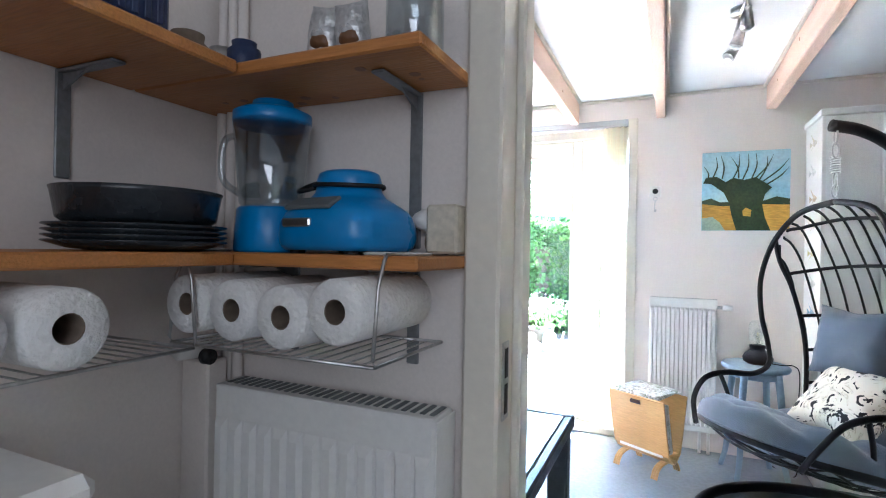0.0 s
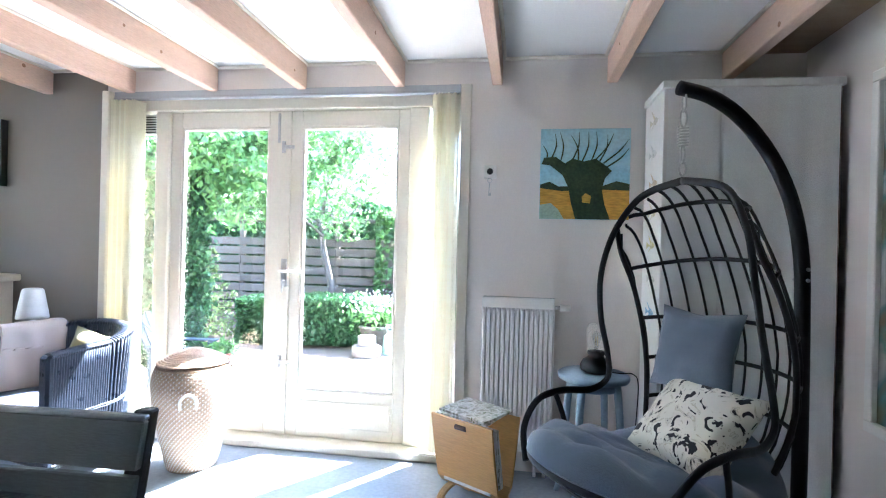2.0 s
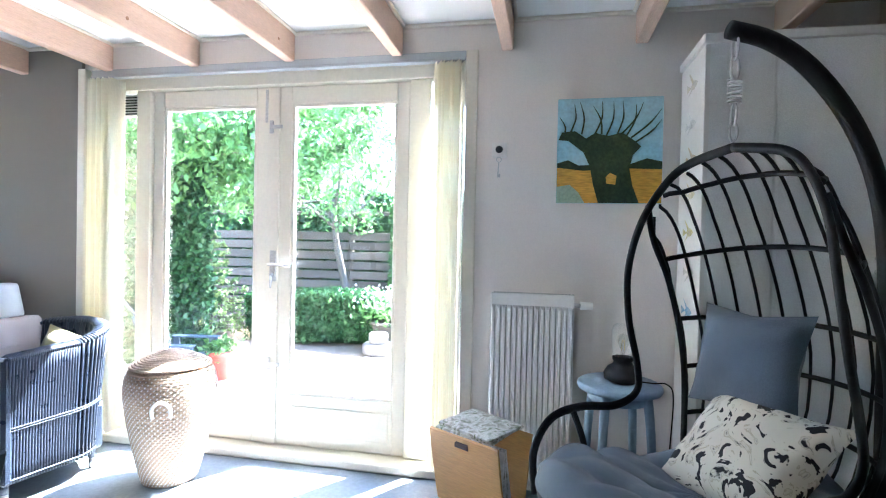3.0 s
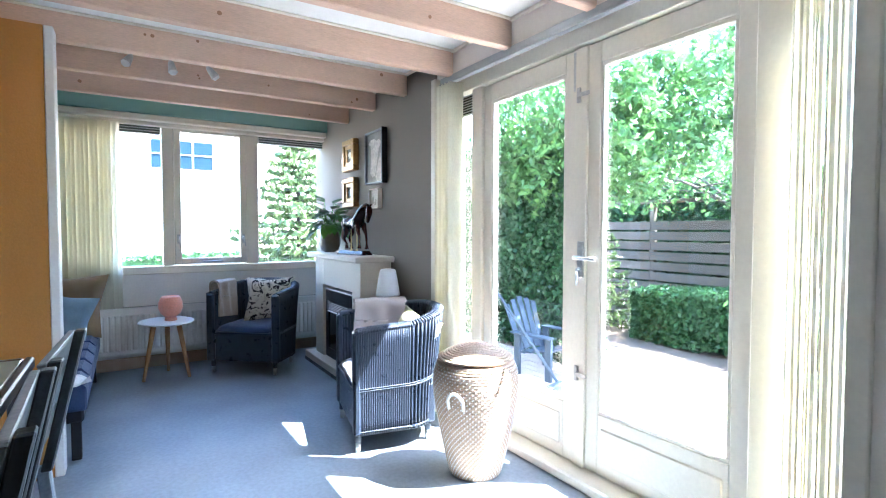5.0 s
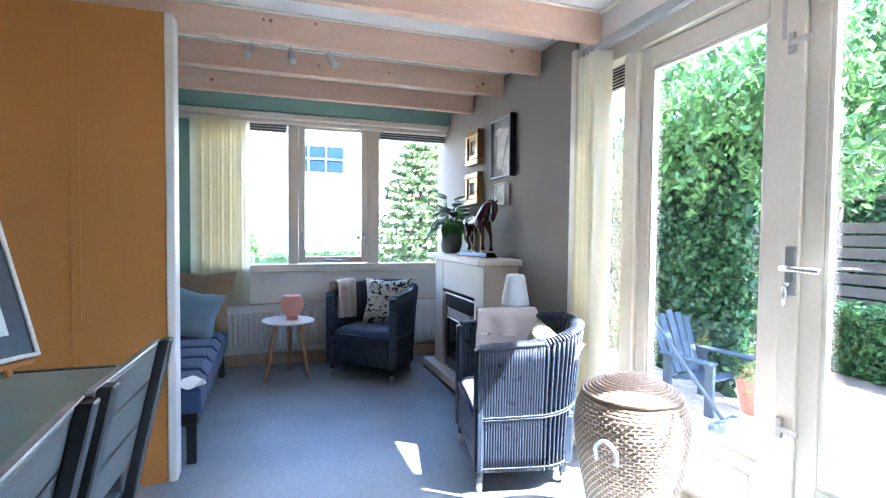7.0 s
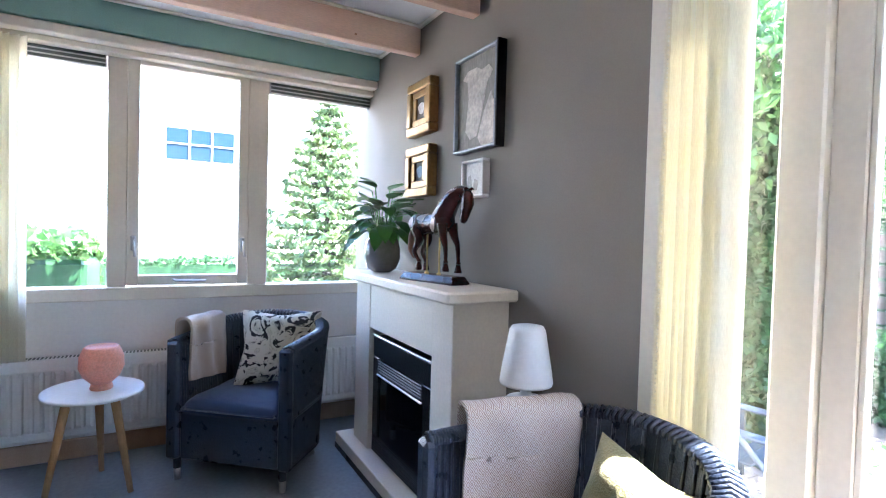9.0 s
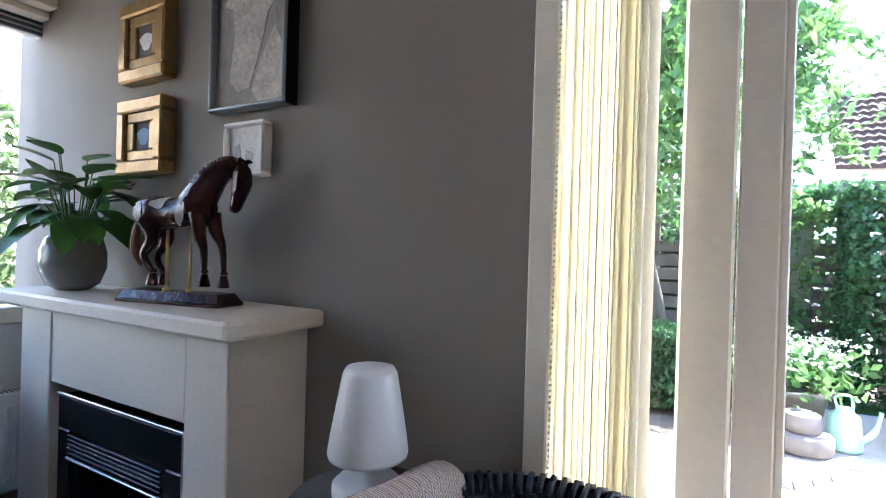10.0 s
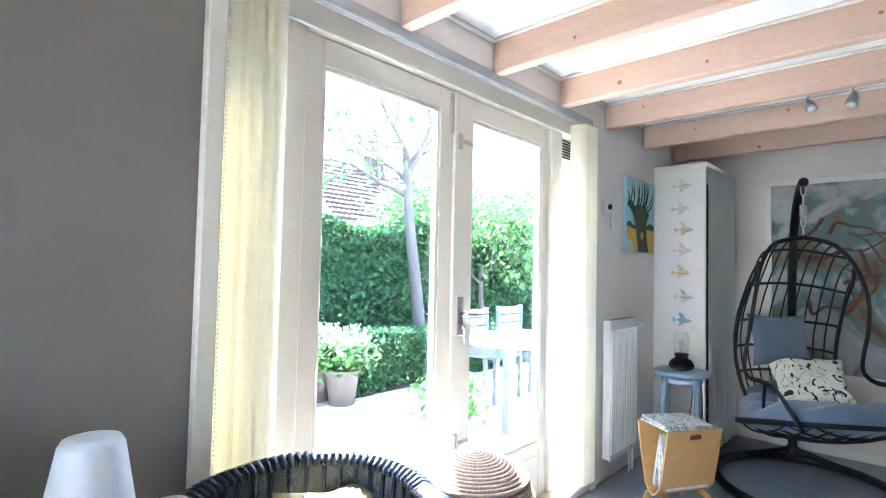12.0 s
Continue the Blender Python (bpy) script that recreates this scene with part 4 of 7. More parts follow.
def willow_painting():
    p = thing("willow_painting", "unframed painting of a pollard willow in an ochre field", "painting", at(1.475, -0.038, 1.393))
    W, H, y = 0.468, 0.487, -0.030
    part("canvas", Build().box(0, W, y, -0.003, 0, H, c=0.002), M_SKYBLUE, p)
    b = Build()
    flat_polygon(b, [(0.001, 0.0), (W - 0.001, 0.0), (W - 0.001, 0.155), (0.30, 0.16), (0.12, 0.15), (0.001, 0.165)], y)
    part("painted_field", b, M_FIELD, p)
    b = Build()
    flat_polygon(b, [(0.001, 0.165), (0.12, 0.15), (0.30, 0.16), (W - 0.001, 0.155), (W - 0.001, 0.19), (0.40, 0.205), (0.33, 0.18), (0.10, 0.175), (0.05, 0.20), (0.001, 0.185)], y - 0.0004)
    part("painted_hedge", b, M_TREEPAINT, p)
    b = Build()
    flat_polygon(b, [(0.001, 0.0), (0.13, 0.0), (0.10, 0.05), (0.06, 0.085), (0.001, 0.075)], y - 0.0006)
    part("painted_pond", b, M_POND, p)
    b = Build()
    trunk = [(0.19, 0.0), (0.165, 0.09), (0.15, 0.17), (0.12, 0.235), (0.05, 0.29), (0.005, 0.295), (0.02, 0.33), (0.08, 0.335), (0.13, 0.30), (0.17, 0.325), (0.23, 0.31), (0.29, 0.325), (0.34, 0.29),
             (0.375, 0.26), (0.34, 0.22), (0.325, 0.16), (0.34, 0.08), (0.37, 0.0)]
    flat_polygon(b, trunk, y - 0.0012, 0.002)
    for x0, z0, x1, z1 in ((0.03, 0.31, 0.01, 0.40), (0.06, 0.33, 0.075, 0.46), (0.11, 0.32, 0.10, 0.47), (0.17, 0.32, 0.20, 0.47), (0.22, 0.31, 0.25, 0.47), (0.27, 0.32, 0.29, 0.47), (0.29, 0.32, 0.38, 0.46),
                           (0.33, 0.30, 0.46, 0.43), (0.35, 0.28, 0.46, 0.38), (0.20, 0.32, 0.16, 0.45), (0.31, 0.31, 0.35, 0.45)):
        b.tube(smooth_path([(x0, y - 0.002, z0), ((x0 + x1) / 2 + 0.015, y - 0.002, (z0 + z1) / 2), (x1, y - 0.002, z1)], 4), [0.004] * 5 + [0.003, 0.002, 0.0015, 0.001], 5)
    part("painted_willow", b, M_TREEPAINT, p)["kind"] = "stuff"
    b = Build()
    flat_polygon(b, [(0.225, 0.09), (0.265, 0.085), (0.27, 0.125), (0.24, 0.14), (0.222, 0.12)], y - 0.0036)
    part("painted_hollow", b, M_FIELD, p)


willow_painting()


def framed(name, label, x0, x1, z0, z1, depth, rail, m_frame, m_side, y=-0.0605):
    p = thing(name, label, "picture")
    for a, b_, c, d in ((x0, x1, z1 - rail, z1), (x0, x1, z0, z0 + rail), (x0, x0 + rail, z0 + rail, z1 - rail), (x1 - rail, x1, z0 + rail, z1 - rail)):
        box_part("frame_rail", m_frame, (a, b_, y - depth, y, c, d), p, min(0.006, rail * 0.35))
    part("backing", Build().box(x0 + rail, x1 - rail, y - depth * 0.55, y, z0 + rail, z1 - rail), m_side, p)
    return p, y - depth * 0.55


def gold_frame(z0, z1, art):
    x0, x1 = -2.715, -2.455
    p, y = framed("gold_picture", "small painting in a deep antique gold frame", x0, x1, z0, z1, 0.055, 0.045, M_GOLD, M_CANVAS)
    for a, b_, c, d in ((x0 + 0.045, x1 - 0.045, z1 - 0.08, z1 - 0.045), (x0 + 0.045, x1 - 0.045, z0 + 0.045, z0 + 0.08), (x0 + 0.045, x0 + 0.085, z0 + 0.08, z1 - 0.08), (x1 - 0.085, x1 - 0.045, z0 + 0.08, z1 - 0.08)):
        box_part("slip", M_GOLD, (a, b_, y - 0.012, y - 0.0005, c, d), p, 0.004)
    b = Build()
    cx, cz = (x0 + x1) / 2, (z0 + z1) / 2
    flat_polygon(b, [(cx + 0.045 * math.cos(a) * (0.8 + 0.2 * math.sin(3 * a)), cz + 0.03 * math.sin(a)) for a in np.linspace(0, 2 * math.pi, 14, endpoint=False)], y - 0.0005)
    part("painted_shape", b, art, p)


gold_frame(1.695, 1.965, M_PAPER)
gold_frame(1.380, 1.635, M_LIGHTBLUE)
p, y = framed("cow_painting", "cow head painting in a black and silver frame", -2.235, -1.912, 1.548, 1.962, 0.045, 0.012, M_SILVER, M_COWGROUND)
box_part("outer_frame", M_BLACK, (-1.9115, -1.903, -0.105, -0.0605, 1.545, 1.968), p, 0.001, "black side of the frame")
b = Build()
head = [(-2.08, 1.90), (-2.15, 1.90), (-2.19, 1.87), (-2.15, 1.85), (-2.14, 1.78), (-2.15, 1.70), (-2.16, 1.64), (-2.12, 1.60), (-2.07, 1.61), (-2.05, 1.66), (-2.02, 1.74), (-2.0, 1.82), (-1.96, 1.86), (-1.99, 1.89), (-2.04, 1.88)]
flat_polygon(b, head, y - 0.0006)
flat_polygon(b, [(-2.06, 1.60), (-2.03, 1.56), (-1.93, 1.57), (-1.93, 1.70), (-1.97, 1.78), (-2.02, 1.70)], y - 0.0004)
part("painted_cow", b, M_PALEPAINT, p)
p, y = framed("small_picture", "small pale print in a cream box frame", -2.165, -1.995, 1.35, 1.51, 0.04, 0.012, M_WHITE, M_PAPER)
b = Build()
flat_polygon(b, [(-2.13, 1.38), (-2.10, 1.40), (-2.11, 1.45), (-2.13, 1.44)], y - 0.0005)
flat_polygon(b, [(-2.09, 1.38), (-2.06, 1.38), (-2.05, 1.42), (-2.08, 1.43)], y - 0.0005)
part("painted_shape", b, M_PALEPAINT, p)

# large abstract painting on the side wall
p = thing("abstract_painting", "large abstract painting of branches in a white wooden frame", "painting")
Y0, Y1, Z0, Z1, X = -2.05, -0.60, 0.53, 1.97, 2.7985
part("canvas", Build().box(X - 0.018, X, Y0 + 0.04, Y1 - 0.04, Z0 + 0.04, Z1 - 0.04), M_ABSTRACT, p)
for a, b_, c, d in ((Y0, Y1, Z1 - 0.045, Z1), (Y0, Y1, Z0, Z0 + 0.045), (Y0, Y0 + 0.045, Z0 + 0.045, Z1 - 0.045), (Y1 - 0.045, Y1, Z0 + 0.045, Z1 - 0.045)):
    box_part("frame_rail", M_WHITE, (X - 0.04, X, a, b_, c, d), p, 0.004)
b = Build()
rng = np.random.default_rng(3)
for _ in range(16):
    y, z = rng.uniform(Y0 + 0.2, Y1 - 0.2), rng.uniform(0.9, 1.7)
    pts = [(X - 0.020, y, z)]
    a = rng.uniform(0, 6.28)
    for _ in range(5):
        a += rng.normal() * 0.7
        y, z = min(max(y + 0.09 * math.cos(a), Y0 + 0.07), Y1 - 0.07), min(max(z + 0.09 * math.sin(a), Z0 + 0.07), Z1 - 0.07)
        pts.append((X - 0.020, y, z))
    pts = smooth_path(pts, 4)
    b.tube(pts, [0.012 * (1 - i / len(pts)) + 0.003 for i in range(len(pts))], 5)
part("painted_branch", b, material("painted_branch", (0.09, 0.05, 0.035), (0.26, 0.09, 0.05), rough=0.6, scale=6), p)["kind"] = "stuff"

# key hook plate
p = thing("key_hook", "white square plate with a black knob and a hanging key", "hook", at(1.203, -0.038, 1.647))
part("plate", Build().box(-0.035, 0.035, -0.034, -0.002, -0.035, 0.035, c=0.004), M_WHITE, p)
part("knob", Build().lathe([(0.014, 0), (0.018, 0.006), (0.016, 0.014), (0.006, 0.018)], 16, m=at(0, -0.034, 0, 0, 90)), M_BLACK, p, smooth=True)
k = Build().tube([(0.012 * math.cos(a), -0.045, -0.05 + 0.012 * math.sin(a)) for a in np.linspace(0, 2 * math.pi, 12, endpoint=False)], 0.002, 6, closed=True)
k.tube([(0, -0.045, -0.062), (-0.004, -0.045, -0.135)], 0.003, 6)
k.box(-0.006, 0.008, -0.047, -0.043, -0.135, -0.118)
part("key", k, M_METAL, p, "old steel key")


# ---- radiators ----
def radiator(name, label, m, length, height, ribs, valve=True, depth=0.085):
    r = thing(name, label, "radiator", m)
    part("panel", Build().box(0, length, -depth, -depth + 0.012, 0, height, c=0.004), M_RAD, r)
    part("panel", Build().box(0, length, -0.030, -0.018, 0.01, height - 0.01, c=0.003), M_RAD, r)
    b = Build()
    for i in range(ribs):
        x = length * (i + 0.5) / ribs
        w = length / ribs * 0.30
        b.add([(x - w * 1.4, -depth - 0.0005, 0.035), (x - w * 0.7, -depth - 0.009, 0.05), (x + w * 0.7, -depth - 0.009, 0.05), (x + w * 1.4, -depth - 0.0005, 0.035),
               (x - w * 1.4, -depth - 0.0005, height - 0.05), (x - w * 0.7, -depth - 0.009, height - 0.065), (x + w * 0.7, -depth - 0.009, height - 0.065), (x + w * 1.4, -depth - 0.0005, height - 0.05)],
              [(0, 1, 5, 4), (1, 2, 6, 5), (2, 3, 7, 6), (0, 3, 2, 1), (4, 5, 6, 7)])
    part("rib", b, M_RAD, r)["kind"] = "stuff"
    b = Build().box(0, length, -depth, -0.018, height - 0.006, height + 0.006, c=0.002)
    part("top_grille", b, M_RAD, r)
    b = Build()
    for i in range(int(length / 0.016)):
        b.box(0.01 + i * 0.016, 0.018 + i * 0.016, -depth + 0.016, -0.024, height + 0.006, height + 0.0075)
    part("slot", b, M_SLAT, r)["kind"] = "stuff"
    for x in (-0.003, length):
        part("side_cover", Build().box(x, x + 0.003, -depth + 0.004, -0.012, 0.012, height, c=0.001), M_RAD, r)
    for k in (0.15, 0.80):
        part("bracket", Build().box(length * k, length * k + 0.03, -0.018, 0.0, 0.08, height - 0.08), M_RAD, r)
    if valve:
        b = Build().tube([(length + 0.003, -0.055, height - 0.04), (length + 0.03, -0.055, height - 0.04)], 0.010, 10)
        part("valve_body", b, M_METAL, r, smooth=True)
        b = Build().tube([(length + 0.03, -0.055, height - 0.04), (length + 0.085, -0.055, height - 0.04)], [0.019, 0.016], 14)
        part("valve_knob", b, M_WHITE, r, "white thermostat knob", True)
    return r


r = radiator("radiator", "tall white ribbed panel radiator on the wall", at(1.182, -0.042, 0.13), 0.385, 0.825, 15, depth=0.060)
b = Build().tube([(0.30, -0.05, 0.0), (0.30, -0.05, -0.13)], 0.009, 8).tube([(0.35, -0.05, 0.0), (0.35, -0.05, -0.13)], 0.009, 8)
part("pipe", b, M_WHITE, r, smooth=True)
radiator("radiator", "long low white panel radiator under the window", at(-3.397, -1.98, 0.14, 90), 1.88, 0.385, 46, valve=False)


# ---- stool with lamp, magazine rack, basket ----
def stool():
    s = thing("stool", "round stool painted pale blue with curved legs", "stool", at(1.745, -0.325, 0, 12))
    part("seat", Build().lathe([(0.150, 0.600), (0.165, 0.604), (0.170, 0.614), (0.168, 0.626), (0.160, 0.632)], 36), M_BLUEPAINT, s, smooth=True)
    part("apron", Build().lathe([(0.118, 0.558), (0.122, 0.562), (0.122, 0.60)], 28), M_BLUEPAINT, s, smooth=True)
    for k in range(4):
        a = math.pi / 4 + k * math.pi / 2
        c, q = math.cos(a), math.sin(a)
        pts = smooth_path([(0.118 * c, 0.118 * q, 0.60), (0.135 * c, 0.135 * q, 0.45), (0.145 * c, 0.145 * q, 0.28), (0.155 * c, 0.155 * q, 0.12), (0.185 * c, 0.185 * q, 0.0)], 5)
        part("leg", Build().tube(pts, [0.020 - 0.006 * i / len(pts) for i in range(len(pts))], 8), M_BLUEPAINT, s, smooth=True)
    b = Build()
    for k in range(4):
        a, e = math.pi / 4 + k * math.pi / 2, math.pi / 4 + (k + 1) * math.pi / 2
        b.tube([(0.146 * math.cos(a), 0.146 * math.sin(a), 0.25), (0.146 * math.cos(e), 0.146 * math.sin(e), 0.25)], 0.009, 8)
    part("stretcher", b, M_BLUEPAINT, s, smooth=True)
    l = thing("table_lamp", "small black lamp with a clear glass cylinder and bare bulb", "lamp", at(1.757, -0.318, 0.6325))
    part("base", Build().lathe([(0.052, 0.0), (0.072, 0.012), (0.076, 0.035), (0.062, 0.06), (0.042, 0.072), (0.036, 0.085), (0.042, 0.092), (0.042, 0.104)], 30), M_BLACK, l, smooth=True)
    part("glass_shade", Build().lathe([(0.037, 0.104), (0.046, 0.14), (0.047, 0.21), (0.040, 0.232), (0.026, 0.242)], 28, caps=False), M_CLEAR, l, smooth=True)
    part("bulb", Build().lathe([(0.008, 0.104), (0.010, 0.13), (0.021, 0.16), (0.022, 0.175), (0.014, 0.195), (0.002, 0.20)], 16), M_CLEAR, l, smooth=True)
    part("filament", Build().tube([(-0.006, 0, 0.13), (-0.004, 0, 0.175), (0, 0, 0.165), (0.004, 0, 0.175), (0.006, 0, 0.13)], 0.0012, 5), M_BRASS, l)
    part("cable", Build().tube(smooth_path([(0.06, 0, 0.006), (0.12, -0.01, 0.004), (0.17, -0.02, 0.006), (0.195, -0.02, -0.05), (0.19, 0.0, -0.3), (0.2, 0.06, -0.62), (0.10, 0.20, -0.628)], 6), 0.003, 6), M_BLACK, l, smooth=True)


stool()


def magazine_rack():
    r = thing("magazine_rack", "bent beech plywood magazine rack on bowed feet", "magazine rack", at(1.19, -0.485, 0.0, -31))
    for s in (1, -1):
        def fn(u, v, s=s):
            z = 0.085 + 0.35 * v
            y = s * (0.045 + 0.075 * v ** 0.8) if v > 0.08 else s * (0.045 * (v / 0.08) ** 0.5)
            return ((u - 0.5) * 0.345, y, z if v > 0.08 else 0.075 + 0.038 * v / 0.08 * 1.0)
        b = Build().grid(fn, 2, 26)
        b.grid(lambda u, v, fn=fn, s=s: (fn(u, v)[0], fn(u, v)[1] - s * 0.009, fn(u, v)[2] + 0.004), 2, 26)
        for u in (0, 1):
            o = len(b.v)
            pts = [fn(u, k / 25) for k in range(26)]
            b.v.extend(pts + [(x, y - s * 0.009, z + 0.004) for x, y, z in pts])
            b.f.extend((o + k, o + k + 1, o + k + 27, o + k + 26) for k in range(25))
        top = [fn(u, 1.0) for u in (0, 1)]
        b.add(top + [(x, y - s * 0.009, z + 0.004) for x, y, z in top], [(0, 1, 3, 2)])
        part("side_panel", b, M_BEECH, r)
        part("hand_hole", Build().tube([(-0.03, s * 0.1135, 0.405), (0.03, s * 0.1135, 0.405)], 0.0125, 10), M_DARKWOOD, r, "dark oval hand hole")
    for x in (-0.12, 0.12):
        pts = smooth_path([(x, -0.115, 0.008), (x, -0.09, 0.055), (x, -0.04, 0.078), (x, 0.04, 0.078), (x, 0.09, 0.055), (x, 0.115, 0.008)], 6)
        b = Build()
        for q in (-0.012, 0.0, 0.012):
            b.tube([(p[0] + q, p[1], p[2]) for p in pts], 0.008, 7)
        part("foot", b, M_BEECH, r, smooth=True)
    m0 = at(1.19, -0.485, 0.0, -31)
    for k in range(5):
        mm = m0 @ at(0.0, -0.055 + 0.024 * k, 0.115, 0, -9 + 5 * k)
        tagged(part("magazine", Build().box(-0.135, 0.135, -0.007, 0.007, 0, 0.285 - 0.012 * (k % 3), c=0.002), (M_PAPER, M_MAG)[k % 2], None, "", False, mm), "magazine standing in the rack", "magazine", "magazines in the rack")
    for k in range(2):
        mm = m0 @ at(-0.02 + 0.012 * k, 0.01, 0.4375 + 0.0125 * k, 4 - 9 * k, 3)
        tagged(part("magazine", Build().box(-0.14, 0.14, -0.105, 0.105, 0, 0.011, c=0.002), M_MAG, None, "", False, mm), "glossy garden magazine lying on the rack", "magazine", "magazines on the rack")


magazine_rack()


def basket():
    r = thing("laundry_basket", "tall lidded basket of woven natural seagrass", "basket", at(-0.375, -0.325, 0))
    prof = [(0.118, 0.0), (0.135, 0.06), (0.158, 0.16), (0.182, 0.28), (0.198, 0.38), (0.203, 0.45), (0.196, 0.51), (0.178, 0.555)]
    zs, rs = [p[1] for p in prof], [p[0] for p in prof]
    b = Build()
    z = 0.006
    while z < 0.552:
        rad = float(np.interp(z, zs, rs))
        n = 80
        ph = 0.5 * (round(z / 0.0125) % 2)
        pts = [((rad + 0.0022 * math.sin(2 * math.pi * 0.5 * (k + ph * 2))) * math.cos(2 * math.pi * k / n), (rad + 0.0022 * math.sin(math.pi * (k + ph * 2))) * math.sin(2 * math.pi * k / n), z) for k in range(n)]
        b.tube(pts, 0.0068, 6, closed=True)
        z += 0.0125
    part("body", b, M_WICKER, r, smooth=True)["kind"] = "stuff"
    part("liner", Build().lathe([(p[0] - 0.006, max(p[1], 0.004)) for p in prof], 40), M_WICKER, r, smooth=True)
    stitch = Build()
    rg = np.random.default_rng(8)
    for row in range(43):
        zz = 0.012 + row * 0.0125
        rad = float(np.interp(zz, zs, rs)) + 0.0072
        for k in range(46):
            a = 2 * math.pi * (k + row * 0.5) / 46
            c, q = math.cos(a), math.sin(a)
            t = Vector((-q, c, 0))
            p0 = Vector((rad * c, rad * q, zz))
            stitch.add([p0 - t * 0.0045 + Vector((0, 0, -0.004)), p0 + t * 0.0015 + Vector((0, 0, -0.004)), p0 + t * 0.0055 + Vector((0, 0, 0.004)), p0 - t * 0.0005 + Vector((0, 0, 0.004)), p0 * 1.012 + Vector((0, 0, -zz * 0.012))],
                       [(0, 1, 4), (1, 2, 4), (2, 3, 4), (3, 0, 4)])
    part("pale_stitching", stitch, M_PAPER, r, "pale stitches over the coils")["kind"] = "stuff"
    lid = Build()
    for k in range(14):
        rad = 0.178 - k * 0.0125
        zz = 0.566 + 0.068 * (1 - (rad / 0.178) ** 1.6)
        lid.tube([(rad * math.cos(a), rad * math.sin(a), zz) for a in np.linspace(0, 2 * math.pi, 56, endpoint=False)], 0.0072, 6, closed=True)
    lid.lathe([(0.172, 0.558), (0.165, 0.570), (0.10, 0.600), (0.02, 0.628)], 40)
    lo = part("lid", lid, M_WICKER, r, smooth=True)
    lo["kind"] = "stuff"
    part("knob", Build().lathe([(0.012, 0.625), (0.016, 0.633), (0.010, 0.64)], 12), M_WICKER, lo, smooth=True)
    for a in (-62, 118):
        h = Build().tube(smooth_path([(0.198, -0.038, 0.36), (0.212, -0.036, 0.41), (0.218, 0.0, 0.437), (0.212, 0.036, 0.41), (0.198, 0.038, 0.36)], 6), 0.0085, 8)
        part("handle", h, M_PAPER, r, "pale wrapped rope handle", True, at(0, 0, 0, a))


basket()


